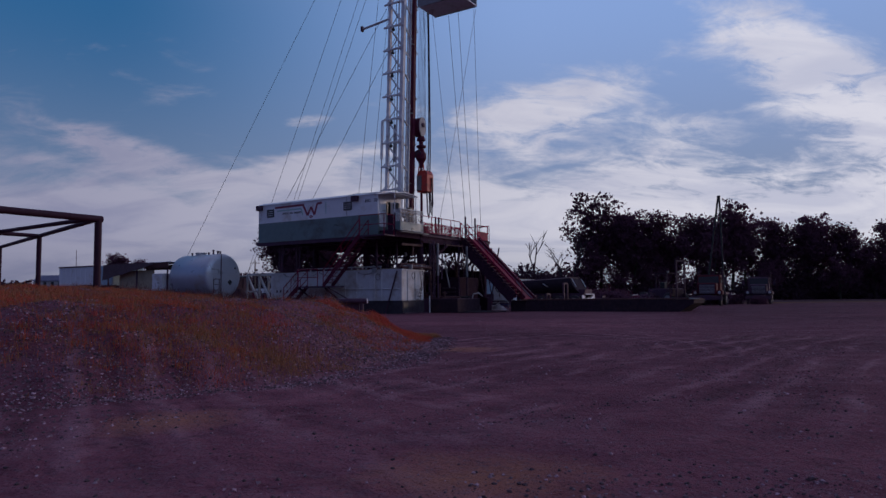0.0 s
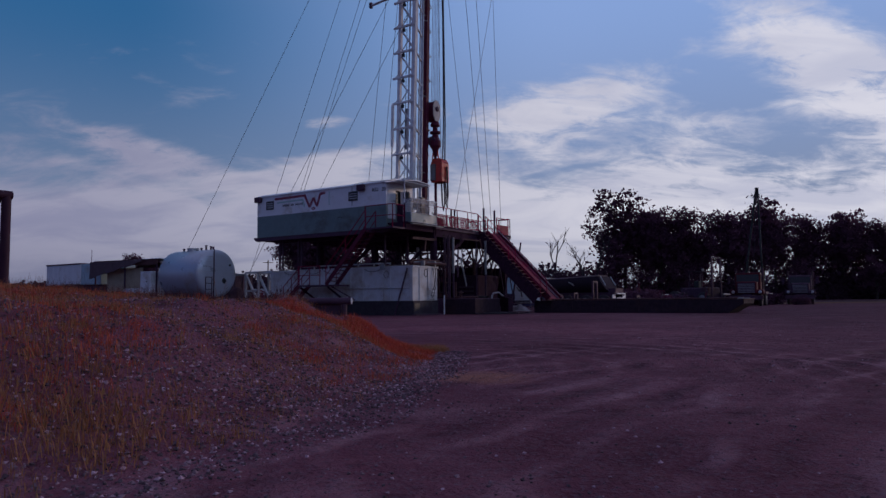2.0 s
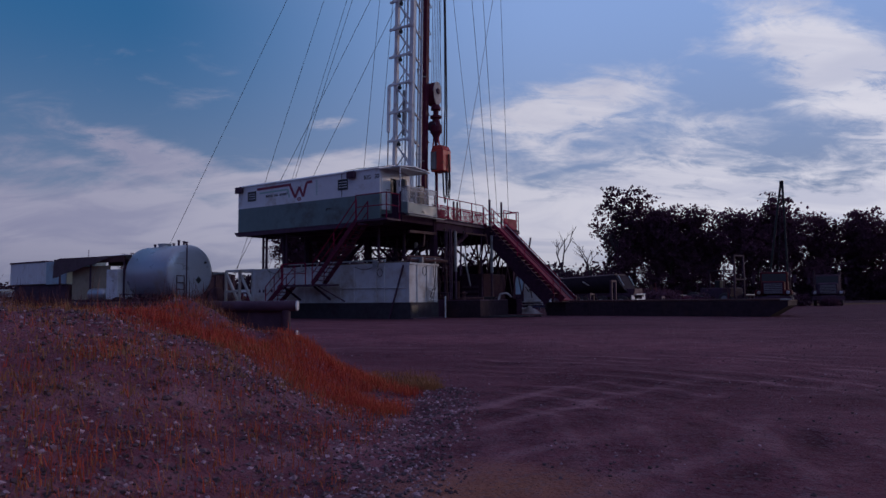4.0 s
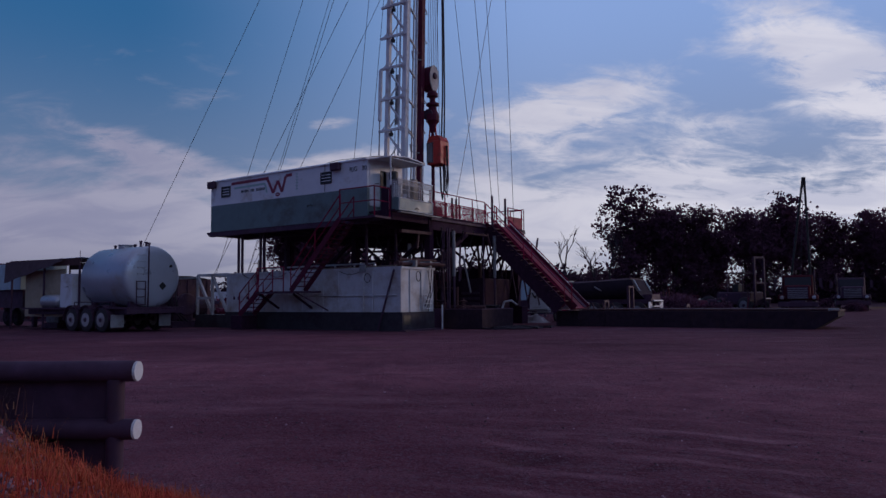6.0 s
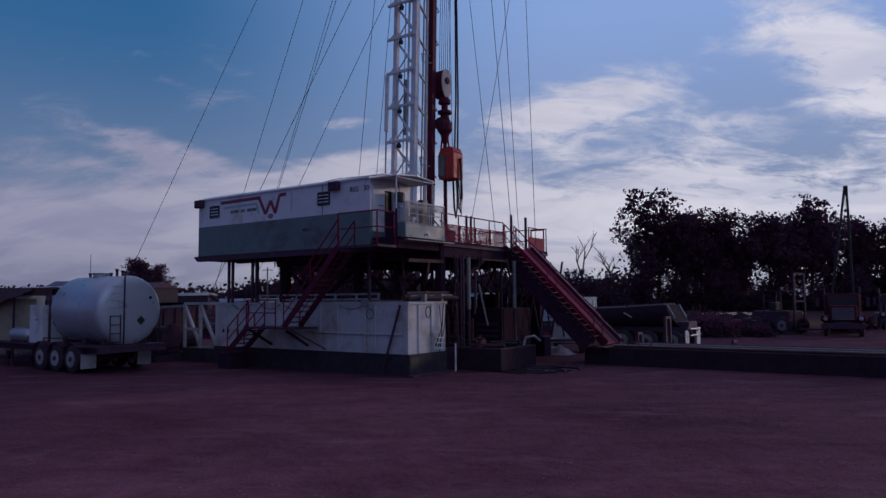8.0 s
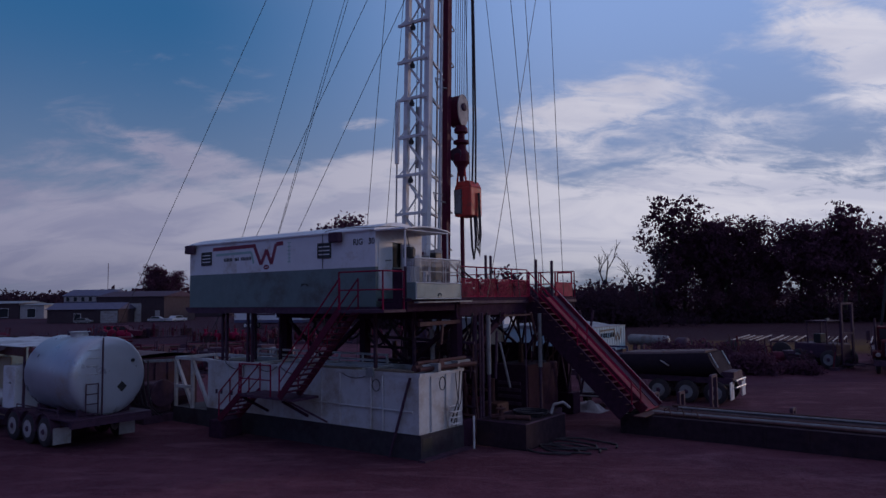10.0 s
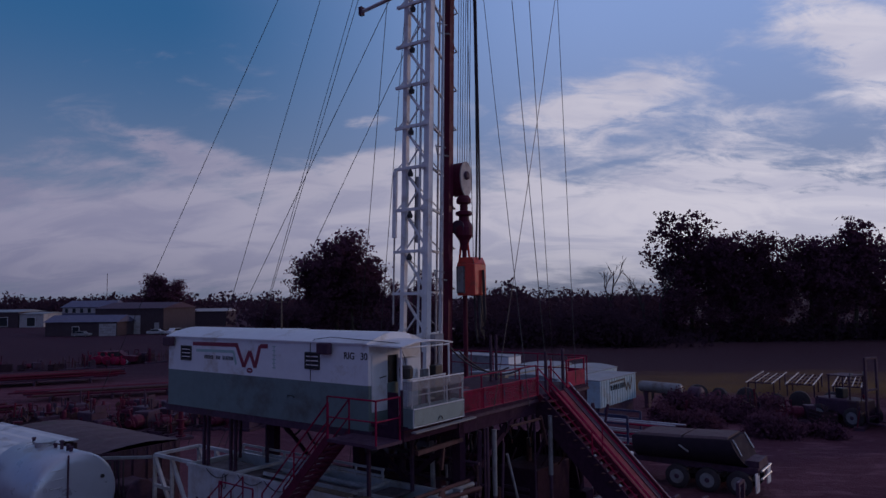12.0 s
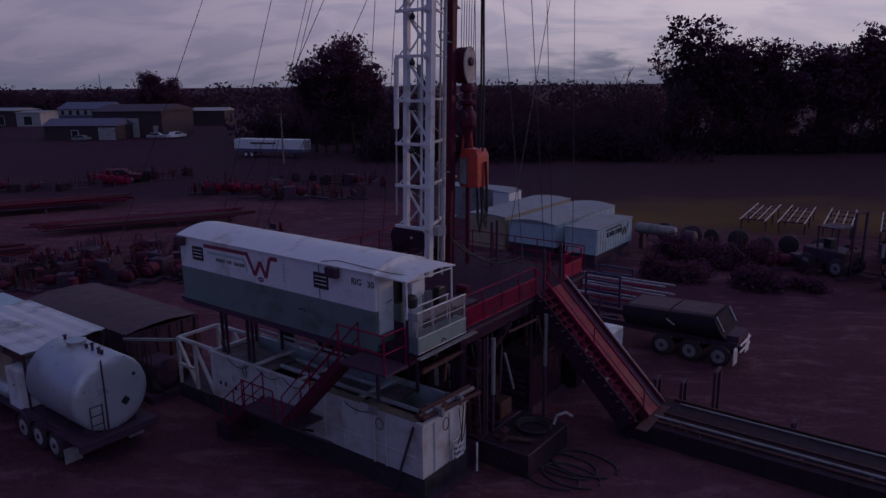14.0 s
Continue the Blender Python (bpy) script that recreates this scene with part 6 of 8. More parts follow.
hut("emblem_container", -8.3, -6.0, 28.1, 34.0, 0.95, 2.65, (PALE_BLUE, ROOF_GREY), "pale blue ribbed container with a dark emblem on a dark base", 0.0, True, ribs=0.42)
hut("parts_house", -13.1, -9.3, 28.6, 38.5, 0.95, 2.5, (PALE_BLUE, ROOF_GREY), "long pale blue parts house with an arched white roof", 0.22, False, "cabin", ribs=1.0)
hut("mud_house", -17.4, -14.0, 29.5, 40.0, 0.0, 2.45, (TAN, ROOF_GREY), "long tan mud house with a pale roof", 0.12, False, "cabin")
hut("tool_shed", -19.4, -17.8, 36.2, 38.2, 0.0, 3.1, (WHITE, ROOF_GREY), "tall white tool shed beside the mud house", 0.05, False, "cabin")
hut("long_shed", -27.0, -19.6, 38.0, 40.4, 0.0, 2.9, (GREY, ROOF_GREY), "long grey shed with a pale roof edge", 0.05, False, "cabin")
round_tank("water_tank", (-6.6, 36.2, 1.5), (-3.4, 36.0, 1.45), 0.4, GREY, "pale horizontal water tank on dark saddles")
round_tank("water_tank", (-2.9, 35.9, 1.2), (-1.9, 35.8, 1.2), 0.55, STEEL, "short dark round tank on dark saddles")
for k in range(9):
    big_tyre(11.2 + 1.55 * k, 77.5 - 0.9 * k + 0.5 * math.sin(k * 2.3), 0.6 + 0.2 * ((k * 7) % 5) / 5, 20 + 37 * k % 90)
truck(24.65, 65.4, -26, TRUCK_RED, "dark red gin-pole lorry with a slatted grille and chrome lamps", True)
truck(33.0, 74.0, -26, STEEL, "dark flat-bed lorry parked by the woods")
forklift(21.3, 67.4, 35)
for x, y in ((22.4, 83.9), (25.0, 82.7), (27.9, 81.3), (31.2, 79.2)):
    pipe_table(x, y, -27.5)


def blue_rack():
    t = thing("pipe_basket", (-2.2, 21.6, 0.0), "dark blue steel basket with pipes sticking out", "basket")
    for u in (-3.2, -1.2):
        for v in (20.8, 22.6):
            part("post", beam(B(), (u, v, 0), (u, v, 1.9), 0.1, 0.1), NAVY, t)
    for z in (0.3, 0.9, 1.5, 1.9):
        for v in (20.8, 22.6):
            part("rail", beam(B(), (-3.2, v, z), (-1.2, v, z), 0.08, 0.1), NAVY, t)
    for k in range(9):
        z, v = 0.45 + 0.5 * (k // 3), 21.1 + 0.55 * (k % 3)
        part("pipe", tube(B(), (-4.4 + 0.3 * (k % 4), v, z), (0.6 + 0.35 * (k % 3), v + 0.1, z + 0.02), 0.05), GALV if k % 3 else RED, t)


NAVY = material("navy_paint", (0.03, 0.035, 0.1), 0.5, 0, 5, 0.2, 0.3, (0.05, 0.04, 0.04), 1.0, 0.04)
blue_rack()


# ---- under the drill floor ----
def floor_clutter():
    t = thing("blowout_preventer", (-3.2, 8.0, 0.0), "dark stacked wellhead valve under the drill floor", "wellhead")
    part("valve_body", lathe(B(), (-3.2, 8.0, 0), (-3.2, 8.0, 3.4), [(0, 0.45), (0.3, 0.45), (0.31, 0.3), (0.7, 0.3), (0.71, 0.55), (1.3, 0.55), (1.31, 0.32), (1.6, 0.32), (1.61, 0.6), (2.4, 0.6), (2.6, 0.4), (3.4, 0.3)], 20), STEEL, t, smooth=True)
    for z in (1.0, 2.0):
        part("ram", tube(B(), (-4.5, 8.0, z), (-1.9, 8.0, z), 0.22, 14), DARK_RED, t)
    t = thing("pump_unit", (-0.2, 5.6, 0.0), "dark pump unit with a rust-red motor", "pump")
    part("skid", box(B(), -1.4, 1.2, 5.2, 6.6, 0.0, 0.3), STEEL, t)
    part("motor", lathe(B(), (-1.1, 5.9, 0.75), (-0.1, 5.9, 0.75), [(0, 0.25), (0.05, 0.36), (0.9, 0.36), (1.0, 0.2)], 18), DARK_RED, t, "rust-red motor", True)
    part("pump_body", box(B(), 0.0, 0.85, 5.5, 6.3, 0.3, 0.95, 0.06), RUST, t)
    part("riser", tube(B(), (0.4, 5.9, 0.9), (0.4, 5.9, 1.8), 0.08), RUST, t)
    q = thing("hose_bin", (2.5, 4.4, 0.0), "scuffed dark steel bin with hoses and tools on it", "bin")
    part("shell", box(B(), 1.55, 3.4, 3.1, 5.75, 0.0, 0.8, 0.02), DARK_SKID, q)
    part("rim", path(B(), [(1.57, 3.12, 0.8), (3.38, 3.12, 0.8), (3.38, 5.73, 0.8), (1.57, 5.73, 0.8), (1.57, 3.14, 0.8)], 0.03, 4), STEEL, q)
    part("valve", lathe(B(), (2.2, 3.6, 0.8), (2.2, 3.6, 1.25), [(0, 0.16), (0.1, 0.16), (0.12, 0.08), (0.3, 0.08), (0.32, 0.17), (0.36, 0.17), (0.38, 0.05), (0.45, 0.05)], 12), RUST, q, "small rusty valve")
    part("cross_pipe", tube(B(), (1.9, 3.5, 0.88), (3.1, 3.9, 0.88), 0.08, 10), RUST, q)
    for k in range(3):
        part("coil", path(B(), [(2.6 + (0.5 + 0.05 * k) * math.cos(a * 0.4), 4.8 + (0.45 + 0.05 * k) * math.sin(a * 0.4), 0.84 + 0.05 * k) for a in range(16)], 0.035), HOSE, q)
    part("elbow", path(B(), [(3.0, 5.5, 0.8), (3.05, 5.6, 1.1), (3.25, 5.9, 1.15), (3.4, 6.1, 0.95)], 0.05, 8), PALE_STEEL, q, "pale pipe elbow")
    for k in range(4):
        c = Vector((4.0 + 0.4 * (k % 2), 3.6 + 0.45 * k, 0.04))
        pts = [c + Vector(((0.9 + 0.08 * k) * math.cos(a * math.tau / 24), (0.55 + 0.06 * k) * math.sin(a * math.tau / 24), 0.02 * math.sin(a))) for a in range(23)]
        solid("hose_coil", path(B(), [RIG @ p for p in pts], 0.035, 6), HOSE, "black rubber hose lying in a loop on gravel", "hose", "hose coils")
    w = thing("drawworks", (-5.9, 8.2, FLOOR), "dark drawworks drum on the drill floor behind the mast", "winch")
    part("side_frame", prism(B(), [(-5.9, FLOOR), (-4.9, FLOOR), (-5.1, 5.9), (-5.7, 5.9)], 7.5, 7.6, "y"), DARK, w)
    part("side_frame", prism(B(), [(-5.9, FLOOR), (-4.9, FLOOR), (-5.1, 5.9), (-5.7, 5.9)], 9.6, 9.7, "y"), DARK, w)
    part("drum", lathe(B(), (-5.4, 7.6, 5.5), (-5.4, 9.6, 5.5), [(0, 0.6), (0.08, 0.6), (0.09, 0.4), (1.91, 0.4), (1.92, 0.6), (2.0, 0.6)], 20), STEEL, w)
    for v in (9.7, 10.1):
        part("standpipe", tube(B(), (-2.3, v, FLOOR), (-2.3, v, 6.6), 0.06), STEEL, w)
    for i in range(2):
        part("floor_hose", path(B(), sag((-2.6 + 0.5 * i, 7.2, FLOOR + 1.6 - 0.2 * i), (-1.4 + 0.6 * i, 9.6, FLOOR + 0.6), 0.5), 0.035), HOSE, w)
    k = thing("floor_tools", (-1.6, 4.4, FLOOR), "red pipe tongs and pipe stubs on the drill floor", "tools")
    for i in range(7):
        part("pipe_stub", tube(B(), (-2.6 + 0.28 * i, 3.4 + 0.12 * (i % 3), FLOOR), (-2.6 + 0.28 * i, 3.5 + 0.12 * (i % 3), FLOOR + 1.2 + 0.22 * (i % 4)), 0.05), RED_PIPE if i % 2 else STEEL, k)
    part("tong", box(B(), -1.2, -0.7, 5.6, 5.9, FLOOR, FLOOR + 0.3, 0.05), DARK_RED, k)
    part("bin", box(B(), -0.4, 0.9, 3.0, 4.0, FLOOR, FLOOR + 0.5), STEEL, k)
    c = thing("cage_basket", (1.2, 9.6, FLOOR), "red mesh-sided gate basket at the head of the ramp", "cage")
    for u in (0.6, 1.25):
        for v in (9.35, 10.8):
            part("post", beam(B(), (u, v, FLOOR), (u, v, 5.78), 0.05, 0.05), RED, c)
    part("side_panel", box(B(), 1.26, 1.28, 9.38, 10.78, FLOOR + 0.03, 5.3), RED, c)
    part("side_panel", box(B(), 0.63, 1.22, 10.79, 10.81, FLOOR + 0.03, 5.3), RED, c)
    for z in (5.32, 5.76):
        part("rail", tube(B(), (1.25, 9.35, z), (1.25, 10.8, z), 0.025), RED, c)
        part("rail", tube(B(), (0.6, 10.8, z), (1.25, 10.8, z), 0.025), RED, c)


def mesh_guard():
    """Red expanded-mesh guards hung on the railing."""
    for k in range(4):
        v0, v1 = 2.56 + k * 1.11, 3.62 + k * 1.11
        t = thing("mesh_guard", (1.34, (v0 + v1) / 2, FLOOR), "red expanded-metal guard panel on the floor edge railing", "guard panel", "mesh guards")
        part("frame", path(B(), [(1.345, v0, FLOOR + 0.03), (1.345, v1, FLOOR + 0.03), (1.345, v1, FLOOR + 0.62), (1.345, v0, FLOOR + 0.62), (1.345, v0, FLOOR + 0.04)], 0.02), RED, t)
        m = B()
        n = 20
        for i in range(n):
            a = v0 + (v1 - v0) * i / n
            b = min(v1, a + 0.3)
            beam(m, (1.347, a, FLOOR + 0.05), (1.347, b, FLOOR + 0.05 + 0.56 * (b - a) / 0.3), 0.006, 0.014)
            beam(m, (1.355, a, FLOOR + 0.61), (1.355, b, FLOOR + 0.61 - 0.56 * (b - a) / 0.3), 0.006, 0.014)
        tagged(part("mesh", m, RED, t), kind="stuff")


def engine_houses():
    """Dark machinery packed under the drill floor and behind the tank."""
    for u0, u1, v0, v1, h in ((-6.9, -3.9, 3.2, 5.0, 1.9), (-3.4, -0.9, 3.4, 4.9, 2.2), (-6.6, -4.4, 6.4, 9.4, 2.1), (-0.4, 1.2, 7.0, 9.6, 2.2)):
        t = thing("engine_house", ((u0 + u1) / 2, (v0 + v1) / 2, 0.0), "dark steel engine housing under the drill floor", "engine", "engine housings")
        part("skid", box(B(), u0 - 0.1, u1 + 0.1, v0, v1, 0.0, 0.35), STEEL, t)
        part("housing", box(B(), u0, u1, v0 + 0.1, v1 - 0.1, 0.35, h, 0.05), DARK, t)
        for k in range(4):
            z = 0.7 + k * (h - 1.2) / 4
            part("louvre", box(B(), u0 + 0.3, u1 - 0.3, v0 + 0.04, v0 + 0.1, z, z + 0.12), STEEL, t)
        part("flue_pipe", tube(B(), (u0 + 0.6, (v0 + v1) / 2, h), (u0 + 0.6, (v0 + v1) / 2, min(4.2, h + 0.8)), 0.1), RUST, t)
    rnd = random.Random(4)
    m = thing("choke_manifold", (0.4, 4.0, 0.0), "tangle of dark and pale pipes under the drill floor", "pipework")
    for k in range(14):
        u, v = -3.0 + 0.36 * k + rnd.uniform(-0.1, 0.1), 2.75 + rnd.uniform(0, 2.2)
        top = rnd.uniform(2.6, 4.2)
        part("riser", tube(B(), (u, v, 0.0), (u + rnd.uniform(-0.3, 0.3), v + rnd.uniform(-0.2, 0.2), top), rnd.choice((0.04, 0.06, 0.08))), rnd.choice((STEEL, DARK, RUST, PALE_STEEL)), m)
    for k in range(7):
        z = 0.9 + 0.42 * k
        part("header", tube(B(), (-3.2, 2.9 + 0.2 * (k % 3), z), (1.6, 3.0 + 0.35 * (k % 3), z + rnd.uniform(-0.2, 0.2)), 0.05), rnd.choice((STEEL, RUST)), m)
    for k in range(5):
        u = -7.0 + 1.3 * k
        part("slack_hose", path(B(), sag((u, 2.7, 4.1), (u + 1.2, 3.0, 3.9), 0.7 + 0.2 * (k % 2)), 0.04), HOSE, m)
    b = thing("backup_ladder", (1.0, 9.8, 0.0), "dark lattice brace frame under the ramp side", "brace frame")
    for k in range(6):
        part("lattice_bar", tube(B(), (-1.0 + 0.6 * k, 9.9, 0.9), (-0.4 + 0.6 * k, 9.9, 4.2), 0.05), STEEL, b)
        part("lattice_bar", tube(B(), (-0.4 + 0.6 * k, 9.95, 0.9), (-1.0 + 0.6 * k, 9.95, 4.2), 0.04), STEEL, b)
    p = thing("mud_pump", (-12.0, 0.4, 0.0), "dark mud pump with hoses between trailer and tank", "pump")
    part("skid", box(B(), -12.9, -11.2, -0.9, 1.7, 0.0, 0.3), STEEL, p)
    part("gear_case", box(B(), -12.7, -11.5, -0.6, 0.5, 0.3, 1.5, 0.1), STEEL, p)
    part("fluid_end", lathe(B(), (-12.0, 0.5, 0.9), (-12.0, 1.5, 0.9), [(0, 0.4), (0.1, 0.5), (0.8, 0.5), (1.0, 0.3)], 16), STEEL, p)
    part("flywheel", lathe(B(), (-11.45, 0.0, 1.1), (-11.3, 0.0, 1.1), [(0, 0.5), (0.02, 0.55), (0.13, 0.55), (0.15, 0.5)], 20), STEEL, p)
    for k in range(6):
        part("hose", path(B(), [(-12.8 + 0.3 * k, -0.7, 2.2 + 0.05 * k), (-12.7 + 0.3 * k, -0.75, 1.4), (-12.5 + 0.3 * k, -0.7, 0.7), (-12.4 + 0.3 * k, -0.3, 0.3)], 0.035), HOSE, p)
    part("pipe_bridge", beam(B(), (-13.1, -0.75, 2.3), (-11.1, 0.3, 2.4), 0.1, 0.1), GREY, p)
    part("pump_post", beam(B(), (-12.9, -0.75, 0.0), (-12.9, -0.75, 2.3), 0.08, 0.08), STEEL, p)


def supply_cart():
    t = thing("supply_cart", (1.4, 12.9, 0.0), "white two-wheeled cart with bright bumper bars behind the ramp", "cart")
    part("body", box(B(), 0.85, 1.95, 12.3, 13.8, 0.6, 1.75, 0.04), WHITE, t, "scuffed white body")
    part("frame", box(B(), 0.8, 2.0, 12.2, 13.9, 0.45, 0.6), STEEL, t)
    for z in (0.5, 0.66):
        part("bumper_bar", tube(B(), (0.85, 12.15, z), (2.15, 12.15, z + 0.03), 0.035), GALV, t, "bright bumper bar")
    for u0, z0, u1, z1 in ((1.0, 1.55, 1.2, 1.25), (1.2, 1.25, 1.32, 1.5), (1.32, 1.5, 1.5, 1.25)):
        part("marking", beam(B(), (u0, 12.294, z0), (u1, 12.294, z1), 0.06, 0.008, up=(0, 1, 0)), BLACK, t)
    for u in (0.75, 2.05):
        wheel(t, (u, 13.1, 0.35), (1, 0, 0), 0.35, 0.18, GREY)
    part("tow_bar", beam(B(), (1.4, 13.9, 0.5), (1.4, 15.0, 0.42), 0.08, 0.08), STEEL, t)


def tarpaulin():
    """A stiff pale sheet thrown over a low heap."""
    bm = B()
    n = 12
    g = [[bm.verts.new((0.8 + 1.5 * i / n + 0.06 * noise.noise((i, j, 3)), 10.95 + 1.0 * j / n,
                        0.015 + 0.42 * smooth(min(i, n - i) / 4) * smooth(min(j, n - j) / 4) * (0.75 + 0.5 * noise.noise((i * 0.35, j * 0.35, 8.0))))) for j in range(n + 1)] for i in range(n + 1)]
    for i in range(n):
        for j in range(n):
            bm.faces.new((g[i][j], g[i + 1][j], g[i + 1][j + 1], g[i][j + 1]))
    low = [[bm.verts.new(v.co - Vector((0, 0, 0.012))) for v in row] for row in g]
    for i in range(n):
        for j in range(n):
            bm.faces.new((low[i][j], low[i][j + 1], low[i + 1][j + 1], low[i + 1][j]))
    bm.transform(RIG)
    solid("tarpaulin", bm, PLASTIC_SHEET, "crumpled pale grey tarpaulin over a low heap", "tarpaulin")


PLASTIC_SHEET = material("pale_grey_sheet", (0.3, 0.27, 0.28), 0.7, 0, 4, 0.2, 0.5, (0.14, 0.09, 0.09), 1.5, 0.08)
supply_cart()
tarpaulin()
floor_clutter()
engine_houses()
mesh_guard()


# ---- the far yard ----
def pipe_pile(a, b, across, rows, label, n=10):
    """A rack of long pipes: sleepers below, layers of pipes above."""
    a, b = Vector((*a, 0)), Vector((*b, 0))
    d = (b - a).normalized()
    s = Vector((-d.y, d.x, 0))
    mid = (a + b) / 2
    t = thing("pipe_rack", (mid.x, mid.y, 0.0), label, "pipe rack", "racks of pipe", space=Matrix())
    L = (b - a).length
    for f in (0.1, 0.37, 0.63, 0.9):
        c = a + d * L * f
        part("sleeper", beam(B(), c - s * across / 2 + Vector((0, 0, 0.35)), c + s * across / 2 + Vector((0, 0, 0.35)), 0.2, 0.2), STEEL, t)
        for k in (-1, 1):
            q = c + s * k * across * 0.45
            part("leg", beam(B(), q, q + Vector((0, 0, 0.3)), 0.2, 0.2), STEEL, t)
    rnd = random.Random(int(L * 100))
    for r in range(rows):
        for i in range(n - r):
            o = s * ((i - (n - r - 1) / 2) * across / n) + Vector((0, 0, 0.45 + 0.11 + r * 0.2))
            rise = Vector((0, 0, rnd.uniform(-0.03, 0.06)))
            skew = s * rnd.uniform(-0.35, 0.35)
            part("pipe", tube(B(), a + o + d * rnd.uniform(-1.6, 2.6) - skew, b + o + d * rnd.uniform(-3.2, 1.6) + skew + rise, rnd.choice((0.06, 0.08, 0.1)), 7), rnd.choice((RED_PIPE, RED_PIPE, DARK_RED, RUST, STEEL)), t)


pipe_pile((-56.0, 82.5), (-40.5, 92.0), 4.0, 3, "rack of long rusty red drill pipes on steel sleepers", 14)
pipe_pile((-38.9, 77.0), (-24.0, 85.0), 3.2, 2, "rack of bright rusty red pipes on steel sleepers", 12)
pipe_pile((-47.0, 61.0), (-35.3, 68.4), 3.0, 3, "stacked red pipes on dark steel sleepers", 11)


def valve_tree():
    t = thing("valve_tree", (0, 0, 0.0), "dark rusty valve tree standing on a small skid", "valve", "old valve trees", space=Matrix())
    part("skid", box(B(), -0.6, 0.6, -0.5, 0.5, 0.0, 0.15), STEEL, t)
    part("body", lathe(B(), (0, 0, 0.15), (0, 0, 1.7), [(0, 0.28), (0.08, 0.28), (0.09, 0.15), (0.4, 0.15), (0.41, 0.3), (0.5, 0.3), (0.51, 0.18), (0.9, 0.2), (0.91, 0.3), (1.0, 0.3), (1.01, 0.14), (1.45, 0.14), (1.55, 0.05)], 12), DARK_RED, t)
    part("arm", tube(B(), (-0.55, 0, 0.95), (0.55, 0, 0.95), 0.1, 8), RUST, t)
    part("hand_wheel", lathe(B(), (0, -0.5, 1.2), (0, -0.46, 1.2), [(0, 0.2), (0.01, 0.24), (0.03, 0.24), (0.04, 0.2)], 14), RUST, t)
    return t


def pump_skid():
    t = thing("pump_skid", (0, 0, 0.0), "old pump and engine on a rusty skid", "pump", "old pump skids", space=Matrix())
    part("skid", box(B(), -1.6, 1.6, -0.7, 0.7, 0.0, 0.25), STEEL, t)
    part("engine", box(B(), -1.4, 0.0, -0.5, 0.5, 0.25, 1.25, 0.06), STEEL, t, "oily engine block")
    part("pump", lathe(B(), (0.1, 0, 0.75), (1.4, 0, 0.75), [(0, 0.2), (0.1, 0.4), (0.5, 0.45), (0.9, 0.4), (1.0, 0.25), (1.3, 0.22)], 14), DARK_RED, t)
    part("exhaust", tube(B(), (-0.9, 0.2, 1.2), (-0.9, 0.2, 1.95), 0.06), STEEL, t)
    part("pipework", path(B(), [(1.0, 0, 1.1), (1.0, 0, 1.6), (1.5, 0.1, 1.6), (1.5, 0.5, 0.6)], 0.06), DARK_RED, t)
    part("gauge_panel", box(B(), -1.5, -1.44, -0.35, 0.35, 1.25, 1.6), STEEL, t)
    return t


def drum():
    t = thing("steel_drum", (0, 0, 0.0), "old steel drum on the gravel", "drum", "old drums", space=Matrix())
    part("shell", lathe(B(), (0, 0, 0), (0, 0, 0.9), [(0, 0.28), (0.02, 0.3), (0.3, 0.29), (0.31, 0.31), (0.34, 0.29), (0.6, 0.29), (0.61, 0.31), (0.64, 0.29), (0.88, 0.3), (0.9, 0.28)], 16), DARK_RED, t, smooth=True)
    return t


DARK_WOOD = material("dark_weathered_timber", (0.06, 0.03, 0.04), 0.9, 0, 6, 0.35, 0.4, (0.04, 0.022, 0.026), 1.0, 0.2, 25, spec=0.1)


def crate():
    t = thing("parts_crate", (0, 0, 0.0), "weathered timber crate of scrap parts", "crate", "crates of scrap", space=Matrix())
    for k in range(4):
        z = 0.12 + k * 0.2
        for y in (-0.5, 0.5):
            part("slat", box(B(), -0.7, 0.7, y - 0.02, y + 0.02, z, z + 0.15), DARK_WOOD, t)
        for x in (-0.72, 0.72):
            part("slat", box(B(), x - 0.02, x + 0.02, -0.48, 0.48, z, z + 0.15), DARK_WOOD, t)
    part("floor_board", box(B(), -0.7, 0.7, -0.48, 0.48, 0.0, 0.12), DARK_WOOD, t)
    for i in range(6):
        part("scrap_bar", tube(B(), (-0.5 + 0.2 * i, -0.3 + 0.1 * i, 0.13), (0.3 - 0.1 * i, 0.3 - 0.05 * i, 1.0 + 0.1 * (i % 3)), 0.04, 6), RUST if i % 2 else STEEL, t)
    return t


def stub_rack():
    t = thing("pipe_stub_rack", (0, 0, 0.0), "dark rack of upright rusty pipe stubs", "rack", "racks of pipe stubs", space=Matrix())
    part("base_frame", box(B(), -1.8, 1.8, -0.35, 0.35, 0.0, 0.18), STEEL, t)
    for k in range(11):
        h = 1.2 + 0.9 * ((k * 7) % 5) / 5
        part("pipe_stub", tube(B(), (-1.65 + 0.33 * k, 0.12 * ((k * 3) % 3 - 1), 0.18), (-1.65 + 0.33 * k + 0.05 * (k % 3 - 1), 0.1 * ((k * 5) % 3 - 1), h), (0.05, 0.03, 0.07)[k % 3], 7), (STEEL, RUST, RED_PIPE, RUST)[k % 4], t)
    part("cross_rail", beam(B(), (-1.8, 0.2, 0.95), (1.8, 0.2, 1.0), 0.07, 0.07), RUST, t)
    return t


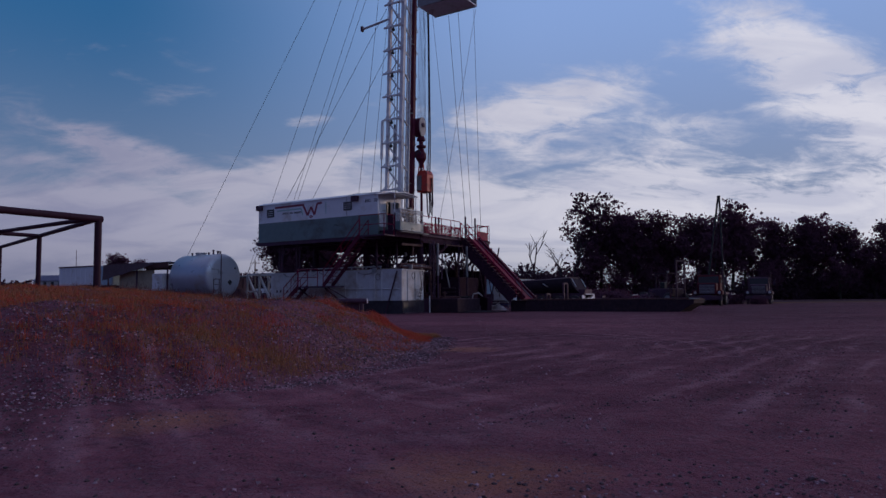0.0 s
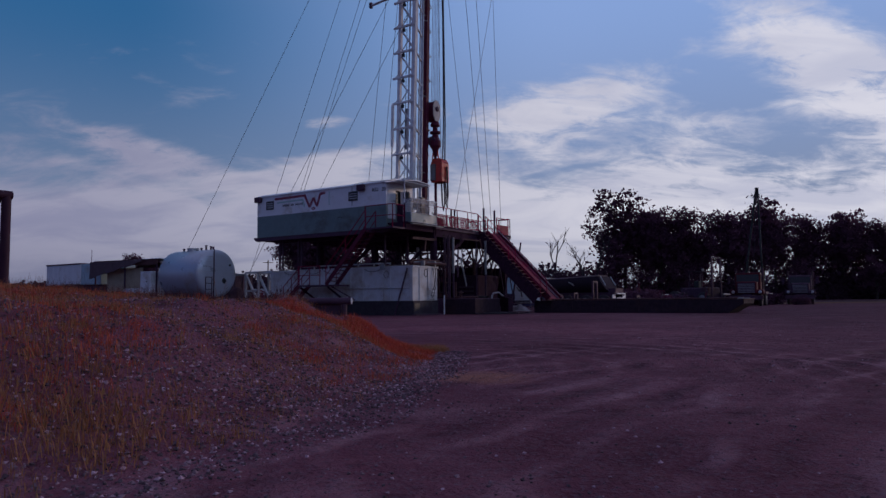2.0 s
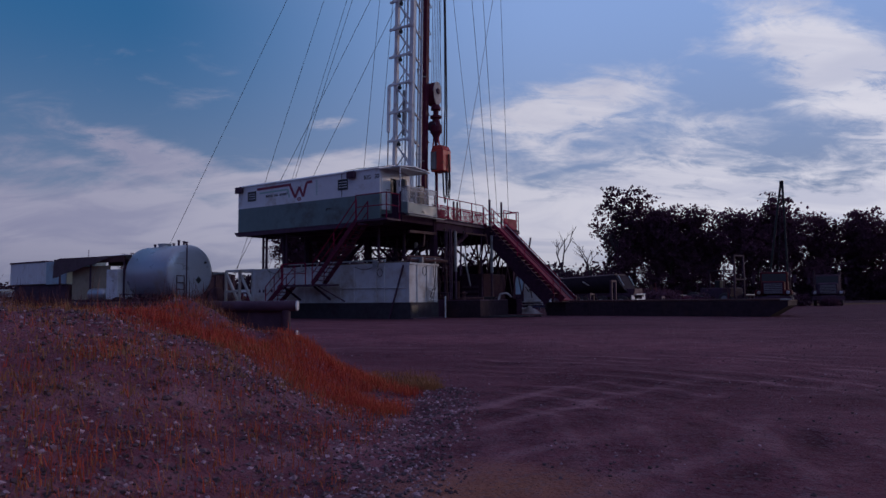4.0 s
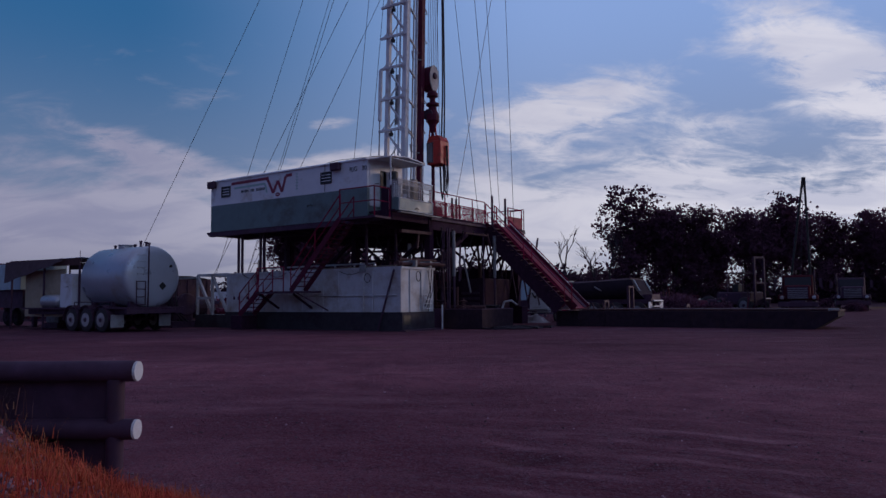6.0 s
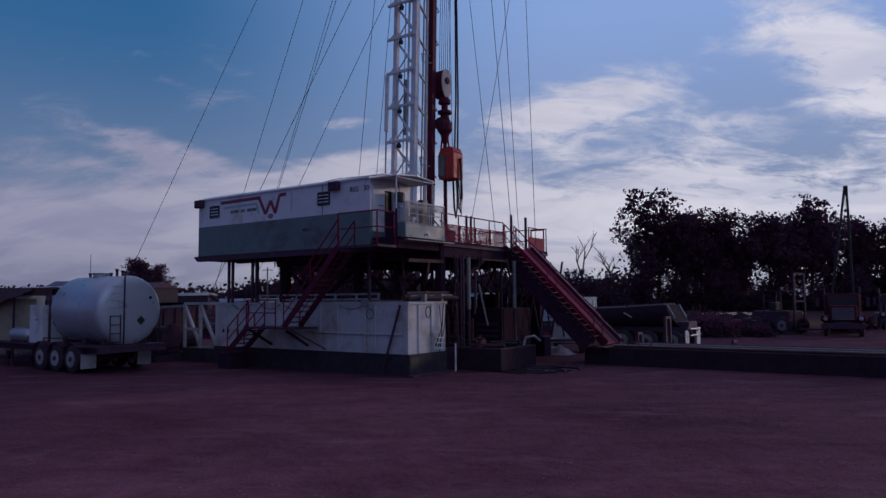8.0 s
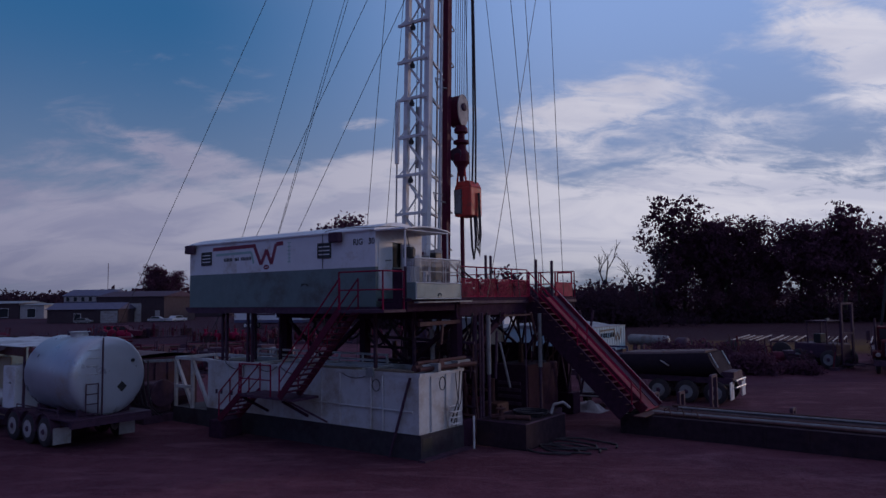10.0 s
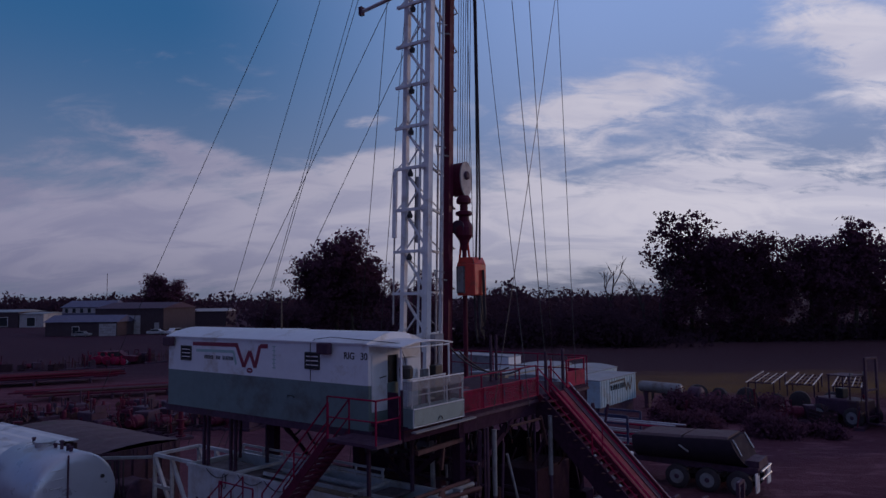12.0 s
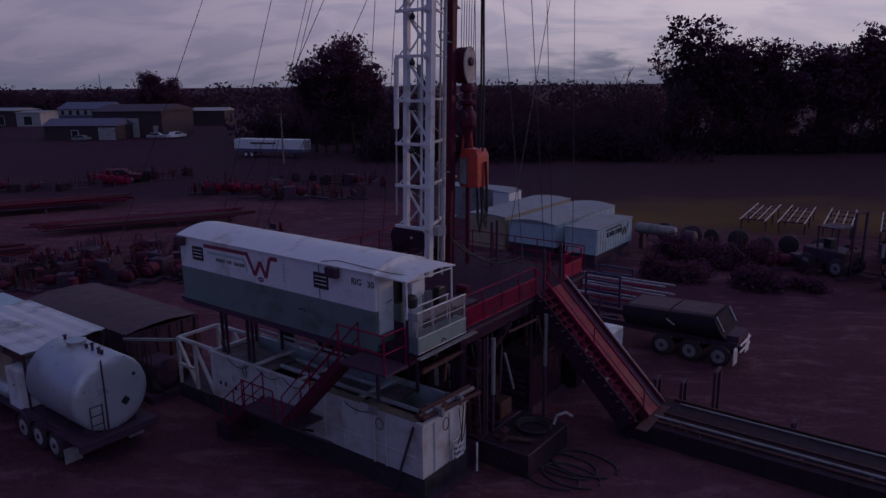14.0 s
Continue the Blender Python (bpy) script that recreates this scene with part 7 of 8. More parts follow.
def old_yard():
    """Rows of oilfield scrap behind the doghouse."""
    rnd = random.Random(5)
    protos = [valve_tree(), pump_skid(), drum(), crate(), stub_rack()]
    homes = [(-19.0, 62.0), (-22.5, 64.0), (-26.0, 60.5), (-24.0, 66.0), (-29.0, 68.0)]
    for p, (x, y) in zip(protos, homes):
        p.matrix_basis = pose(x, y, 0, 0, 0, rnd.uniform(0, 360))
    spots = []
    for x0, y0, x1, y1, n, w in ((-33, 61, -14, 68, 46, 1.9), (-32, 65, -17, 73, 38, 1.9), (-36, 99, -27, 102, 12, 0.9), (-27, 97, -15, 97.5, 16, 1.2), (-22, 108, -8, 104, 14, 1.2), (-54, 108, -43, 114, 14, 1.5), (-60, 100, -50, 104, 8, 1.5), (12, 71, 22, 67, 12, 1.2), (-27, 112, -17, 110, 8, 1.0)):
        for i in range(n):
            f = i / max(1, n - 1)
            spots.append((x0 + (x1 - x0) * f + rnd.uniform(-0.8, 0.8), y0 + (y1 - y0) * f + rnd.uniform(-w, w)))
    for i, (x, y) in enumerate(spots):
        p = protos[rnd.choice((0, 0, 1, 1, 1, 2, 3, 4, 4))]
        s = rnd.uniform(0.65, 1.05)
        copy_thing(p, pose(x, y, 0, 0, 0, rnd.uniform(0, 360)) @ Matrix.Diagonal((s, s, s * rnd.uniform(0.8, 1.2), 1)))


def red_pump():
    t = thing("red_pump", (0, 0, 0.0), "dull red pump set on a low skid", "pump", "red pumps in the far yard", space=Matrix())
    part("skid", box(B(), -0.9, 0.9, -0.6, 0.6, 0.0, 0.18), STEEL, t)
    part("casing", lathe(B(), (-0.6, 0, 0.75), (0.5, 0, 0.75), [(0, 0.25), (0.08, 0.5), (0.7, 0.55), (0.95, 0.4), (1.1, 0.2)], 16), RAIL_RED, t, smooth=True)
    part("riser", tube(B(), (0.2, 0, 1.1), (0.2, 0, 1.6), 0.12, 10), RED, t)
    part("flange", tube(B(), (0.2, 0, 1.55), (0.2, 0, 1.65), 0.2, 12), RED, t)
    part("bearing", box(B(), 0.5, 0.85, -0.2, 0.2, 0.18, 0.9, 0.04), DARK_RED, t)
    return t


def red_pumps():
    rnd = random.Random(61)
    spots = [(-34.2 + 1.15 * k, 100.3 + rnd.uniform(-0.7, 0.7)) for k in range(6)] + [(-52.0 + 1.3 * k, 107.6 - 0.5 * k) for k in range(4)] + [(-24.5, 101.0), (-21.5, 100.2), (-47.5, 106.8)]
    first = red_pump()
    for k, (x, y) in enumerate(spots):
        m = pose(x, y, 0, 0, 0, rnd.uniform(0, 360)) @ Matrix.Scale(rnd.uniform(0.8, 1.15), 4)
        if k:
            copy_thing(first, m)
        else:
            first.matrix_basis = m


def cabinet(x, y, w, h, turn):
    t = thing("steel_cabinet", (x, y, 0.0), "pale grey steel equipment cabinet standing in the yard", "cabinet", "cabinets in the yard", space=Matrix(), turn=turn)
    M = Matrix.Translation((x, y, 0)) @ Matrix.Rotation(radians(turn), 4, "Z")
    for name, q, m in (("body", (-w / 2, w / 2, -0.4, 0.4, 0.1, h), PALE_STEEL), ("plinth", (-w / 2 + 0.04, w / 2 - 0.04, -0.36, 0.36, 0.0, 0.1), STEEL),
                       ("door", (-w / 2 + 0.04, -0.02, -0.42, -0.4, 0.14, h - 0.05), TANK_WHITE), ("door", (0.02, w / 2 - 0.04, -0.42, -0.4, 0.14, h - 0.05), PALE_STEEL),
                       ("latch", (-0.08, -0.05, -0.45, -0.42, h * 0.5, h * 0.5 + 0.15), BLACK)):
        bm = box(B(), *q)
        bm.transform(M)
        part(name, bm, m, t)


old_yard()
red_pumps()
cabinet(-15.75, 68.5, 0.75, 1.45, 5)
cabinet(-14.85, 68.4, 0.7, 1.55, -4)
cabinet(-12.2, 67.6, 1.1, 1.2, 12)


def gable(name, x0, x1, y0, y1, h, rise, mats, label, space=Matrix(), doors=(), windows=(), along="x"):
    """A plain shed with a pitched roof; doors and windows on its front (low y) as (x0, x1, z0, z1)."""
    t = thing(name, ((x0 + x1) / 2, (y0 + y1) / 2, 0.0), label, "building", space=space)
    part("wall", box(B(), x0, x1, y0, y1, 0, h), mats[0], t)
    ym, xm = (y0 + y1) / 2, (x0 + x1) / 2
    if along == "x":
        part("roof", prism(B(), [(y0 - 0.4, h), (ym, h + rise), (y1 + 0.4, h)], x0 - 0.4, x1 + 0.4, "x"), mats[1], t)
    else:
        part("roof", prism(B(), [(x0 - 0.4, h), (xm, h + rise), (x1 + 0.4, h)], y0 - 0.4, y1 + 0.4, "y"), mats[1], t)
    for a, b, z0, z1 in doors:
        d = part("roller_door", box(B(), a, b, y0 - 0.06, y0, z0, z1), PALE_STEEL, t, "pale roller door")
        for k in range(1, 5):
            z = z0 + (z1 - z0) * k / 5
            part("door_rib", box(B(), a, b, y0 - 0.08, y0 - 0.06, z - 0.04, z + 0.04), GREY, d)
    for a, b, z0, z1 in windows:
        w = part("window", box(B(), a, b, y0 - 0.05, y0, z0, z1), MAST_WHITE, t)
        part("pane", box(B(), a + 0.1, b - 0.1, y0 - 0.07, y0 - 0.05, z0 + 0.1, z1 - 0.1), GLASS_DARK, w)
    return t


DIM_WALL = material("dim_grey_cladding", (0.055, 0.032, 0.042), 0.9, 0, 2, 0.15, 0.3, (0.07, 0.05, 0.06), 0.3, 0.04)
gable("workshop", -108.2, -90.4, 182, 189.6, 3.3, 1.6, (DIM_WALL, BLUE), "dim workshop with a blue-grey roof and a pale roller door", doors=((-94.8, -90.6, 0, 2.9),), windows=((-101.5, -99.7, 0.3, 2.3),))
hall = gable("workshop_hall", -113.4, -100.9, 196.5, 206, 6.7, 1.7, (BLUE, BLUE), "taller hall with a pale band of small dark windows")
part("window_band", box(B(), -113.3, -101.0, 196.42, 196.5, 5.2, 6.5), PALE_STEEL, hall, "pale band under the eaves")
for k in range(6):
    part("window", box(B(), -112.6 + k * 2.05, -111.8 + k * 2.05, 196.36, 196.42, 5.3, 6.4), GLASS_DARK, hall)
part("aerial", tube(B(), (-104.0, 201.0, 7.8), (-104.0, 201.0, 15.5), 0.07, 6), STEEL, hall)
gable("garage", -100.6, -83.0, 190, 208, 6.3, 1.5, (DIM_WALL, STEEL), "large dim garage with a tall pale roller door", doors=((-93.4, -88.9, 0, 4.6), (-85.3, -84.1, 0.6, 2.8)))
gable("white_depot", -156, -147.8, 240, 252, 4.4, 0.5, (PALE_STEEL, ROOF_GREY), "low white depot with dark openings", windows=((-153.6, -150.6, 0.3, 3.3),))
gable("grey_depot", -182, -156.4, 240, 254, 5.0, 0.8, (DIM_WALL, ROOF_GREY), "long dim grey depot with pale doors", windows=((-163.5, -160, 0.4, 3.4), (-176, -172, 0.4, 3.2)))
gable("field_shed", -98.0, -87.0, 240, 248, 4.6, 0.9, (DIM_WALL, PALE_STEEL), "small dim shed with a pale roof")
M_TR = pose(-40.0, 142.0, 0, 0, 0, -14)


def semi_trailer():
    t = thing("semi_trailer", (0, 0, 0.0), "long white semi-trailer with a blue lower stripe", "trailer", space=M_TR)
    part("box", box(B(), -6.8, 6.8, -1.3, 1.3, 1.5, 3.1), WHITE, t)
    part("stripe", box(B(), -6.82, 6.82, -1.32, 1.32, 1.0, 1.5), BLUE, t)
    part("dark_marking", box(B(), -3.5, 1.5, -1.31, -1.3, 2.3, 2.6), STEEL, t)
    part("end_door", box(B(), 6.8, 6.83, -1.1, 1.1, 1.6, 3.0), GREY, t)
    for u in (-4.6, -3.4):
        for v in (-1.1, 1.1):
            wheel(t, (u, v, 0.5), (0, 1, 0))
    part("landing_leg", box(B(), 4.3, 4.5, -0.2, 0.0, 0, 1.0), STEEL, t)


semi_trailer()


def pole(x, y, h):
    t = thing("utility_pole", (x, y, 0.0), "weathered timber utility pole", "pole", "utility poles", space=Matrix())
    part("shaft", tube(B(), (x, y, 0), (x, y, h), 0.16, 10, 0.1), WOOD, t)
    part("crossarm", beam(B(), (x - 0.9, y, h - 0.5), (x + 0.9, y, h - 0.5), 0.1, 0.12), WOOD, t)


pole(-34.8, 131.4, 8.2)


def car(x, y, turn, mat, label, s=1.0):
    t = thing("parked_car", (x, y, 0.0), label, "car", "parked cars", space=Matrix(), turn=turn)
    M = Matrix.Translation((x, y, 0)) @ Matrix.Rotation(radians(turn), 4, "Z") @ Matrix.Scale(s, 4)
    def P(name, bm, m):
        bm.transform(M)
        part(name, bm, m, t)
    P("body", prism(B(), [(-2.4, 0.35), (2.4, 0.35), (2.45, 0.9), (1.3, 1.0), (0.7, 1.5), (-1.3, 1.5), (-1.6, 1.0), (-2.4, 0.95)], -0.9, 0.9, "y"), mat)
    for k in (-1, 1):
        P("side_glass", prism(B(), [(1.05, 1.02), (0.65, 1.42), (-1.2, 1.42), (-1.4, 1.02)], k * 0.905 - 0.008, k * 0.905 + 0.008, "y"), GLASS_DARK)
    a = M.to_3x3().normalized() @ Vector((0, 1, 0))
    for u in (-1.5, 1.5):
        for v in (-0.8, 0.8):
            wheel(t, M @ Vector((u, v, 0.35)), a, 0.35 * s, 0.22, GALV)


car(28.6, 149.0, 5, WHITE, "white van parked by the woods", 1.25)
car(-82.9, 186.4, 5, GALV, "pale pickup parked beside the garage", 0.9)
car(-78.5, 187.5, 70, WHITE, "white car parked beside the garage")
car(-97.6, 179.6, 5, GREY, "grey pickup before the workshop", 0.85)
car(-50.0, 109.5, 15, DARK_RED, "red pickup among the scrap rows", 1.15)


# ---- trees and woods ----
def leaf_quad(vs, fs, c, size, rnd):
    n = Vector((rnd.gauss(0, 1), rnd.gauss(0, 1), rnd.gauss(0, 1))).normalized()
    a = n.orthogonal().normalized()
    a.rotate(Matrix.Rotation(rnd.uniform(0, 6.28), 3, n))
    b = n.cross(a)
    k = len(vs)
    a, b = a * size, b * size * rnd.uniform(0.5, 0.9)
    vs += [c - a, c - b * 0.9, c + a, c + b]
    fs.append((k, k + 1, k + 2, k + 3))


def crown_mesh(name, lobes, leaves, size, rnd):
    """Leaves gathered in clumps over the lobes (centre, radius), thinner inside, so that the outline is ragged."""
    vs, fs = [], []
    weights = [r ** 2 for _, r in lobes]
    per = 18
    for _ in range(leaves // per):
        c, r = rnd.choices(lobes, weights)[0]
        d = Vector((rnd.gauss(0, 1), rnd.gauss(0, 1), rnd.gauss(0, 1))).normalized()
        base = Vector(c) + d * r * (rnd.uniform(0.35, 1.08))
        w = rnd.uniform(0.35, 0.75) * (0.5 + 0.2 * r)
        for _ in range(per):
            leaf_quad(vs, fs, base + Vector((rnd.gauss(0, w), rnd.gauss(0, w), rnd.gauss(0, w * 0.7))), size * rnd.uniform(0.6, 1.4), rnd)
    me = bpy.data.meshes.new(name)
    me.from_pydata(vs, [], fs)
    me.materials.append(LEAF)
    return me


def tree(seed, h, spread, leaves, size=0.26, low=0.3, label="dark leafy broadleaf tree with a ragged crown"):
    rnd = random.Random(seed)
    t = thing("tree", (0, 0, 0.0), label, "tree", "broadleaf trees", space=Matrix())
    tr = B()
    pts = [Vector((0, 0, 0))]
    for k in range(1, 6):
        pts.append(Vector((rnd.uniform(-0.25, 0.25) * k / 2, rnd.uniform(-0.25, 0.25) * k / 2, h * 0.15 * k)))
    r0 = h * 0.022
    for i, (p, q) in enumerate(zip(pts, pts[1:])):
        tube(tr, p, q, r0 * (1 - 0.16 * i), 8, r0 * (1 - 0.16 * (i + 1)))
    part("trunk", tr, BARK, t)
    lobes = []
    lim = B()
    for k in range(15):
        f = rnd.uniform(low, 0.92)
        base = pts[min(5, int(f / 0.15))].copy()
        base.z = min(h * 0.74, h * f * 0.8)
        a = rnd.uniform(0, math.tau)
        reach = spread * rnd.uniform(0.4, 1.0) * (1.0 if f < 0.7 else 0.6)
        end = Vector((math.cos(a) * reach, math.sin(a) * reach, h * min(0.93, f + rnd.uniform(0.02, 0.1))))
        mid = base.lerp(end, 0.5) + Vector((0, 0, -0.03 * h))
        tube(lim, base, mid, r0 * 0.4, 6, r0 * 0.26)
        tube(lim, mid, end, r0 * 0.26, 6, r0 * 0.08)
        lobes.append((end, spread * rnd.uniform(0.32, 0.55)))
        lobes.append((mid, spread * rnd.uniform(0.3, 0.5)))
    lobes.append((Vector((0, 0, h * 0.9)), spread * 0.36))
    part("limb_frame", lim, BARK, t)
    ob = new("crown", crown_mesh("crown", lobes, leaves, size, rnd))
    ob.parent = t
    return t


def woods_edge():
    protos = [tree(11, 21, 6.0, 6200, 0.3, 0.38), tree(12, 18, 5.8, 5000, 0.3, 0.46), tree(13, 15, 5.2, 4600, 0.28, 0.35), tree(14, 19, 6.4, 5600, 0.3, 0.46)]
    rnd = random.Random(21)
    put = [(0, 33.5, 150.0, 1.06, 40), (2, 30.5, 147.0, 0.8, 10), (3, 37.5, 153.0, 0.95, 70), (2, 36.0, 146.0, 0.7, 120), (1, 40.5, 149.0, 0.98, 190), (2, 43.5, 151.0, 1.15, 80)]
    x, k = 41.0, 0
    while x < 130:
        i = (1, 3, 2, 3, 1)[k % 5]
        top = (18.5 if x < 78 else 16.0) + rnd.uniform(-1.2, 1.8)
        put.append((i, x, 151 + rnd.uniform(-4, 4), top / (21, 18, 15, 19)[i], rnd.uniform(0, 360)))
        if k % 3 == 0:
            put.append(((2, 1, 3)[k % 3], x + 2.0, 146 + rnd.uniform(-3, 3), rnd.uniform(0.62, 0.8), rnd.uniform(0, 360)))
        x += rnd.uniform(3.4, 4.8)
        k += 1
    put += [(3, -30.4, 150.0, 1.1, 200), (3, -34.5, 151.0, 0.85, 30), (1, -27.0, 148.5, 0.95, 300), (2, -31.5, 146.0, 0.8, 20), (1, -24.5, 152.0, 0.86, 100), (2, -19.5, 150.0, 0.95, 10), (1, -14.5, 153.0, 0.7, 80),
            (3, -107.0, 236.0, 0.88, 60), (3, -103.0, 236.5, 0.78, 200), (1, -110.5, 238.0, 0.82, 20), (2, -100.5, 240.0, 0.85, 250)]
    used = set()
    for i, x, y, s, a in put:
        m = pose(x, y, 0, 0, 0, a) @ Matrix.Diagonal((s, s, s, 1))
        if i not in used:
            used.add(i)
            protos[i].matrix_basis = m
        else:
            copy_thing(protos[i], m)


def bush(seed, h, w, leaves):
    """A low thicket: short stems and many small leaves in uneven clumps."""
    rnd = random.Random(seed)
    t = thing("bush", (0, 0, 0.0), "dark straggling bush grown up among the scrap", "bush", "bushes in the yard", space=Matrix())
    st = B()
    lobes = []
    for _ in range(7):
        a, r = rnd.uniform(0, math.tau), w * rnd.uniform(0.2, 0.8)
        end = Vector((r * math.cos(a), r * math.sin(a), h * rnd.uniform(0.45, 0.85)))
        tube(st, (0.15 * math.cos(a), 0.15 * math.sin(a), 0), end, 0.03, 5, 0.012)
        lobes.append((end, w * rnd.uniform(0.25, 0.42)))
        lobes.append((Vector((end.x * 1.1, end.y * 1.1, h * 0.25)), w * 0.35))
    part("stems", st, BARK, t)
    ob = new("crown", crown_mesh("crown", lobes, leaves, 0.12, rnd))
    ob.parent = t
    return t


def thicket():
    protos = [bush(41, 1.9, 1.6, 2600), bush(42, 1.5, 1.9, 2600), bush(43, 1.1, 1.5, 1800)]
    rnd = random.Random(44)
    spots = [(12.0 + 1.4 * k + rnd.uniform(-0.5, 0.5), 70.8 - 0.42 * k + rnd.uniform(-1.6, 1.6)) for k in range(6)]
    spots += [(10.0 + 1.5 * k + rnd.uniform(-0.5, 0.5), 66.0 - 0.35 * k + rnd.uniform(-1.5, 1.5)) for k in range(6)]
    spots += [(27.5 + 1.7 * k, 71.5 + rnd.uniform(-2, 1)) for k in range(3)]
    for k, (x, y) in enumerate(spots):
        s = rnd.uniform(0.65, 1.0)
        m = pose(x, y, 0, 0, 0, rnd.uniform(0, 360)) @ Matrix.Diagonal((s, s, s, 1))
        if k < 3:
            protos[k].matrix_basis = m
        else:
            copy_thing(protos[k % 3], m)


def dead_tree(x, y, h, seed):
    rnd = random.Random(seed)
    t = thing("bare_tree", (x, y, 0.0), "bare grey dead tree with forked branches", "tree", "dead trees", space=Matrix())
    bm = B()
    def grow(p, d, L, r, depth):
        q = p + d * L
        tube(bm, p, q, r, 6, r * 0.65)
        if depth:
            for _ in range(rnd.choice((2, 3))):
                e = (d + Vector((rnd.uniform(-0.7, 0.7), rnd.uniform(-0.7, 0.7), rnd.uniform(0.0, 0.5)))).normalized()
                grow(p.lerp(q, rnd.uniform(0.6, 1.0)), e, L * rnd.uniform(0.5, 0.75), r * 0.55, depth - 1)
    grow(Vector((x, y, 0)), Vector((0, 0, 1)), h * 0.45, h * 0.018, 4)
    part("deadwood", bm, DEAD, t)


def far_woods():
    """Scrub and woodland that closes the horizon all round: clumps of large leaves, low in front and taller behind."""
    rnd = random.Random(8)
    vs, fs = [], []
    def clump(x, y, h, w, leaves, size):
        for _ in range(leaves):
            a, r = rnd.uniform(0, math.tau), w * math.sqrt(rnd.random())
            z = h * (rnd.random() ** 0.7) * (1 - 0.45 * (r / w) ** 2)
            leaf_quad(vs, fs, Vector((x + r * math.cos(a), y + r * math.sin(a), z)), size * rnd.uniform(0.6, 1.4), rnd)
    def hump(x):                                            # the skyline rises and falls
        return 0.85 + 0.5 * noise.noise((x * 0.06, 2.0, 5.0)) + 0.25 * noise.noise((x * 0.21, 7.0, 1.0))
    for _ in range(330):                                    # scrub before the wood, behind the yard
        x = rnd.uniform(-22, 30)
        clump(x, rnd.uniform(133, 175), rnd.uniform(4.0, 9.0) * hump(x), rnd.uniform(2, 4.5), 170, 0.3)
    for _ in range(260):
        x = rnd.uniform(-58, 34)
        clump(x, rnd.uniform(168, 240), rnd.uniform(6.5, 10.5) * hump(x + 40), rnd.uniform(3, 6), 140, 0.5)
    for _ in range(90):                                     # undergrowth that closes the gaps at the wood's far end
        x = rnd.uniform(72, 135)
        clump(x, rnd.uniform(150, 175), rnd.uniform(5, 9.5), rnd.uniform(3, 5), 150, 0.45)
    for _ in range(170):
        x = rnd.uniform(32, 125)
        clump(x, rnd.uniform(146, 162), rnd.uniform(2, 4.5), rnd.uniform(2.5, 4.5), 150, 0.32)
    for _ in range(420):                                    # the ring of distant woods
        a = rnd.uniform(-2.4, 2.4) if rnd.random() < 0.8 else rnd.uniform(0, math.tau)
        r = rnd.uniform(270, 620)
        clump(r * math.sin(a), 20 + r * math.cos(a), rnd.uniform(8, 12.5) * (1.0 + 0.3 * noise.noise((a * 9, 0, 0))) * (1.0 + 0.35 * smooth((r - 330) / 200)), rnd.uniform(9, 18), 120, 1.1)
    for _ in range(130):                                    # the low wood behind the halls
        x = rnd.uniform(-270, -125)
        clump(x, rnd.uniform(285, 325), rnd.uniform(8.0, 11.5) * (0.95 + 0.25 * noise.noise((x * 0.05, 3.0, 1.0))), rnd.uniform(5, 9), 130, 0.8)
    me = bpy.data.meshes.new("woodland")
    me.from_pydata(vs, [], fs)
    me.materials.append(FAR_LEAF)
    tagged(new("woodland", me), "dark scrub and woodland closing the horizon", "woodland", "", "stuff")


woods_edge()
thicket()
dead_tree(18.8, 146, 17.5, 3)
dead_tree(24.6, 147, 15.5, 4)
dead_tree(27.0, 145, 15.0, 9)
far_woods()


# ---- grass and stones ----
def grass_material(name, stops):
    """Blades in a few colours: by place, and a little from blade to blade."""
    m = bpy.data.materials.new(name)
    m.use_nodes = True
    nt = m.node_tree
    N, L = nt.nodes.new, nt.links.new
    bsdf = nt.nodes["Principled BSDF"]
    geo = N("ShaderNodeNewGeometry")
    ramp = N("ShaderNodeValToRGB")
    e = ramp.color_ramp.elements
    e[0].position, e[0].color = 0.0, (*stops[0], 1)
    e[1].position, e[1].color = 1.0, (*stops[-1], 1)
    for i, c in enumerate(stops[1:-1], 1):
        k = e.new(i / (len(stops) - 1))
        k.color = (*c, 1)
    n = N("ShaderNodeTexNoise")
    n.inputs["Scale"].default_value, n.inputs["Detail"].default_value = 0.8, 4.0
    L(geo.outputs["Position"], n.inputs["Vector"])
    mixv = N("ShaderNodeMath")
    mixv.operation = "MULTIPLY_ADD"
    L(geo.outputs["Random Per Island"], mixv.inputs[0])
    mixv.inputs[1].default_value = 0.5
    sub = N("ShaderNodeMapRange")
    sub.inputs["From Min"].default_value, sub.inputs["From Max"].default_value = 0.3, 0.7
    sub.inputs["To Min"].default_value, sub.inputs["To Max"].default_value = 0.0, 0.5
    L(n.outputs[0], sub.inputs["Value"])
    L(sub.outputs[0], mixv.inputs[2])
    L(mixv.outputs[0], ramp.inputs[0])
    L(ramp.outputs[0], bsdf.inputs["Base Color"])
    bsdf.inputs["Roughness"].default_value, bsdf.inputs["Specular IOR Level"].default_value = 0.85, 0.1
    return m


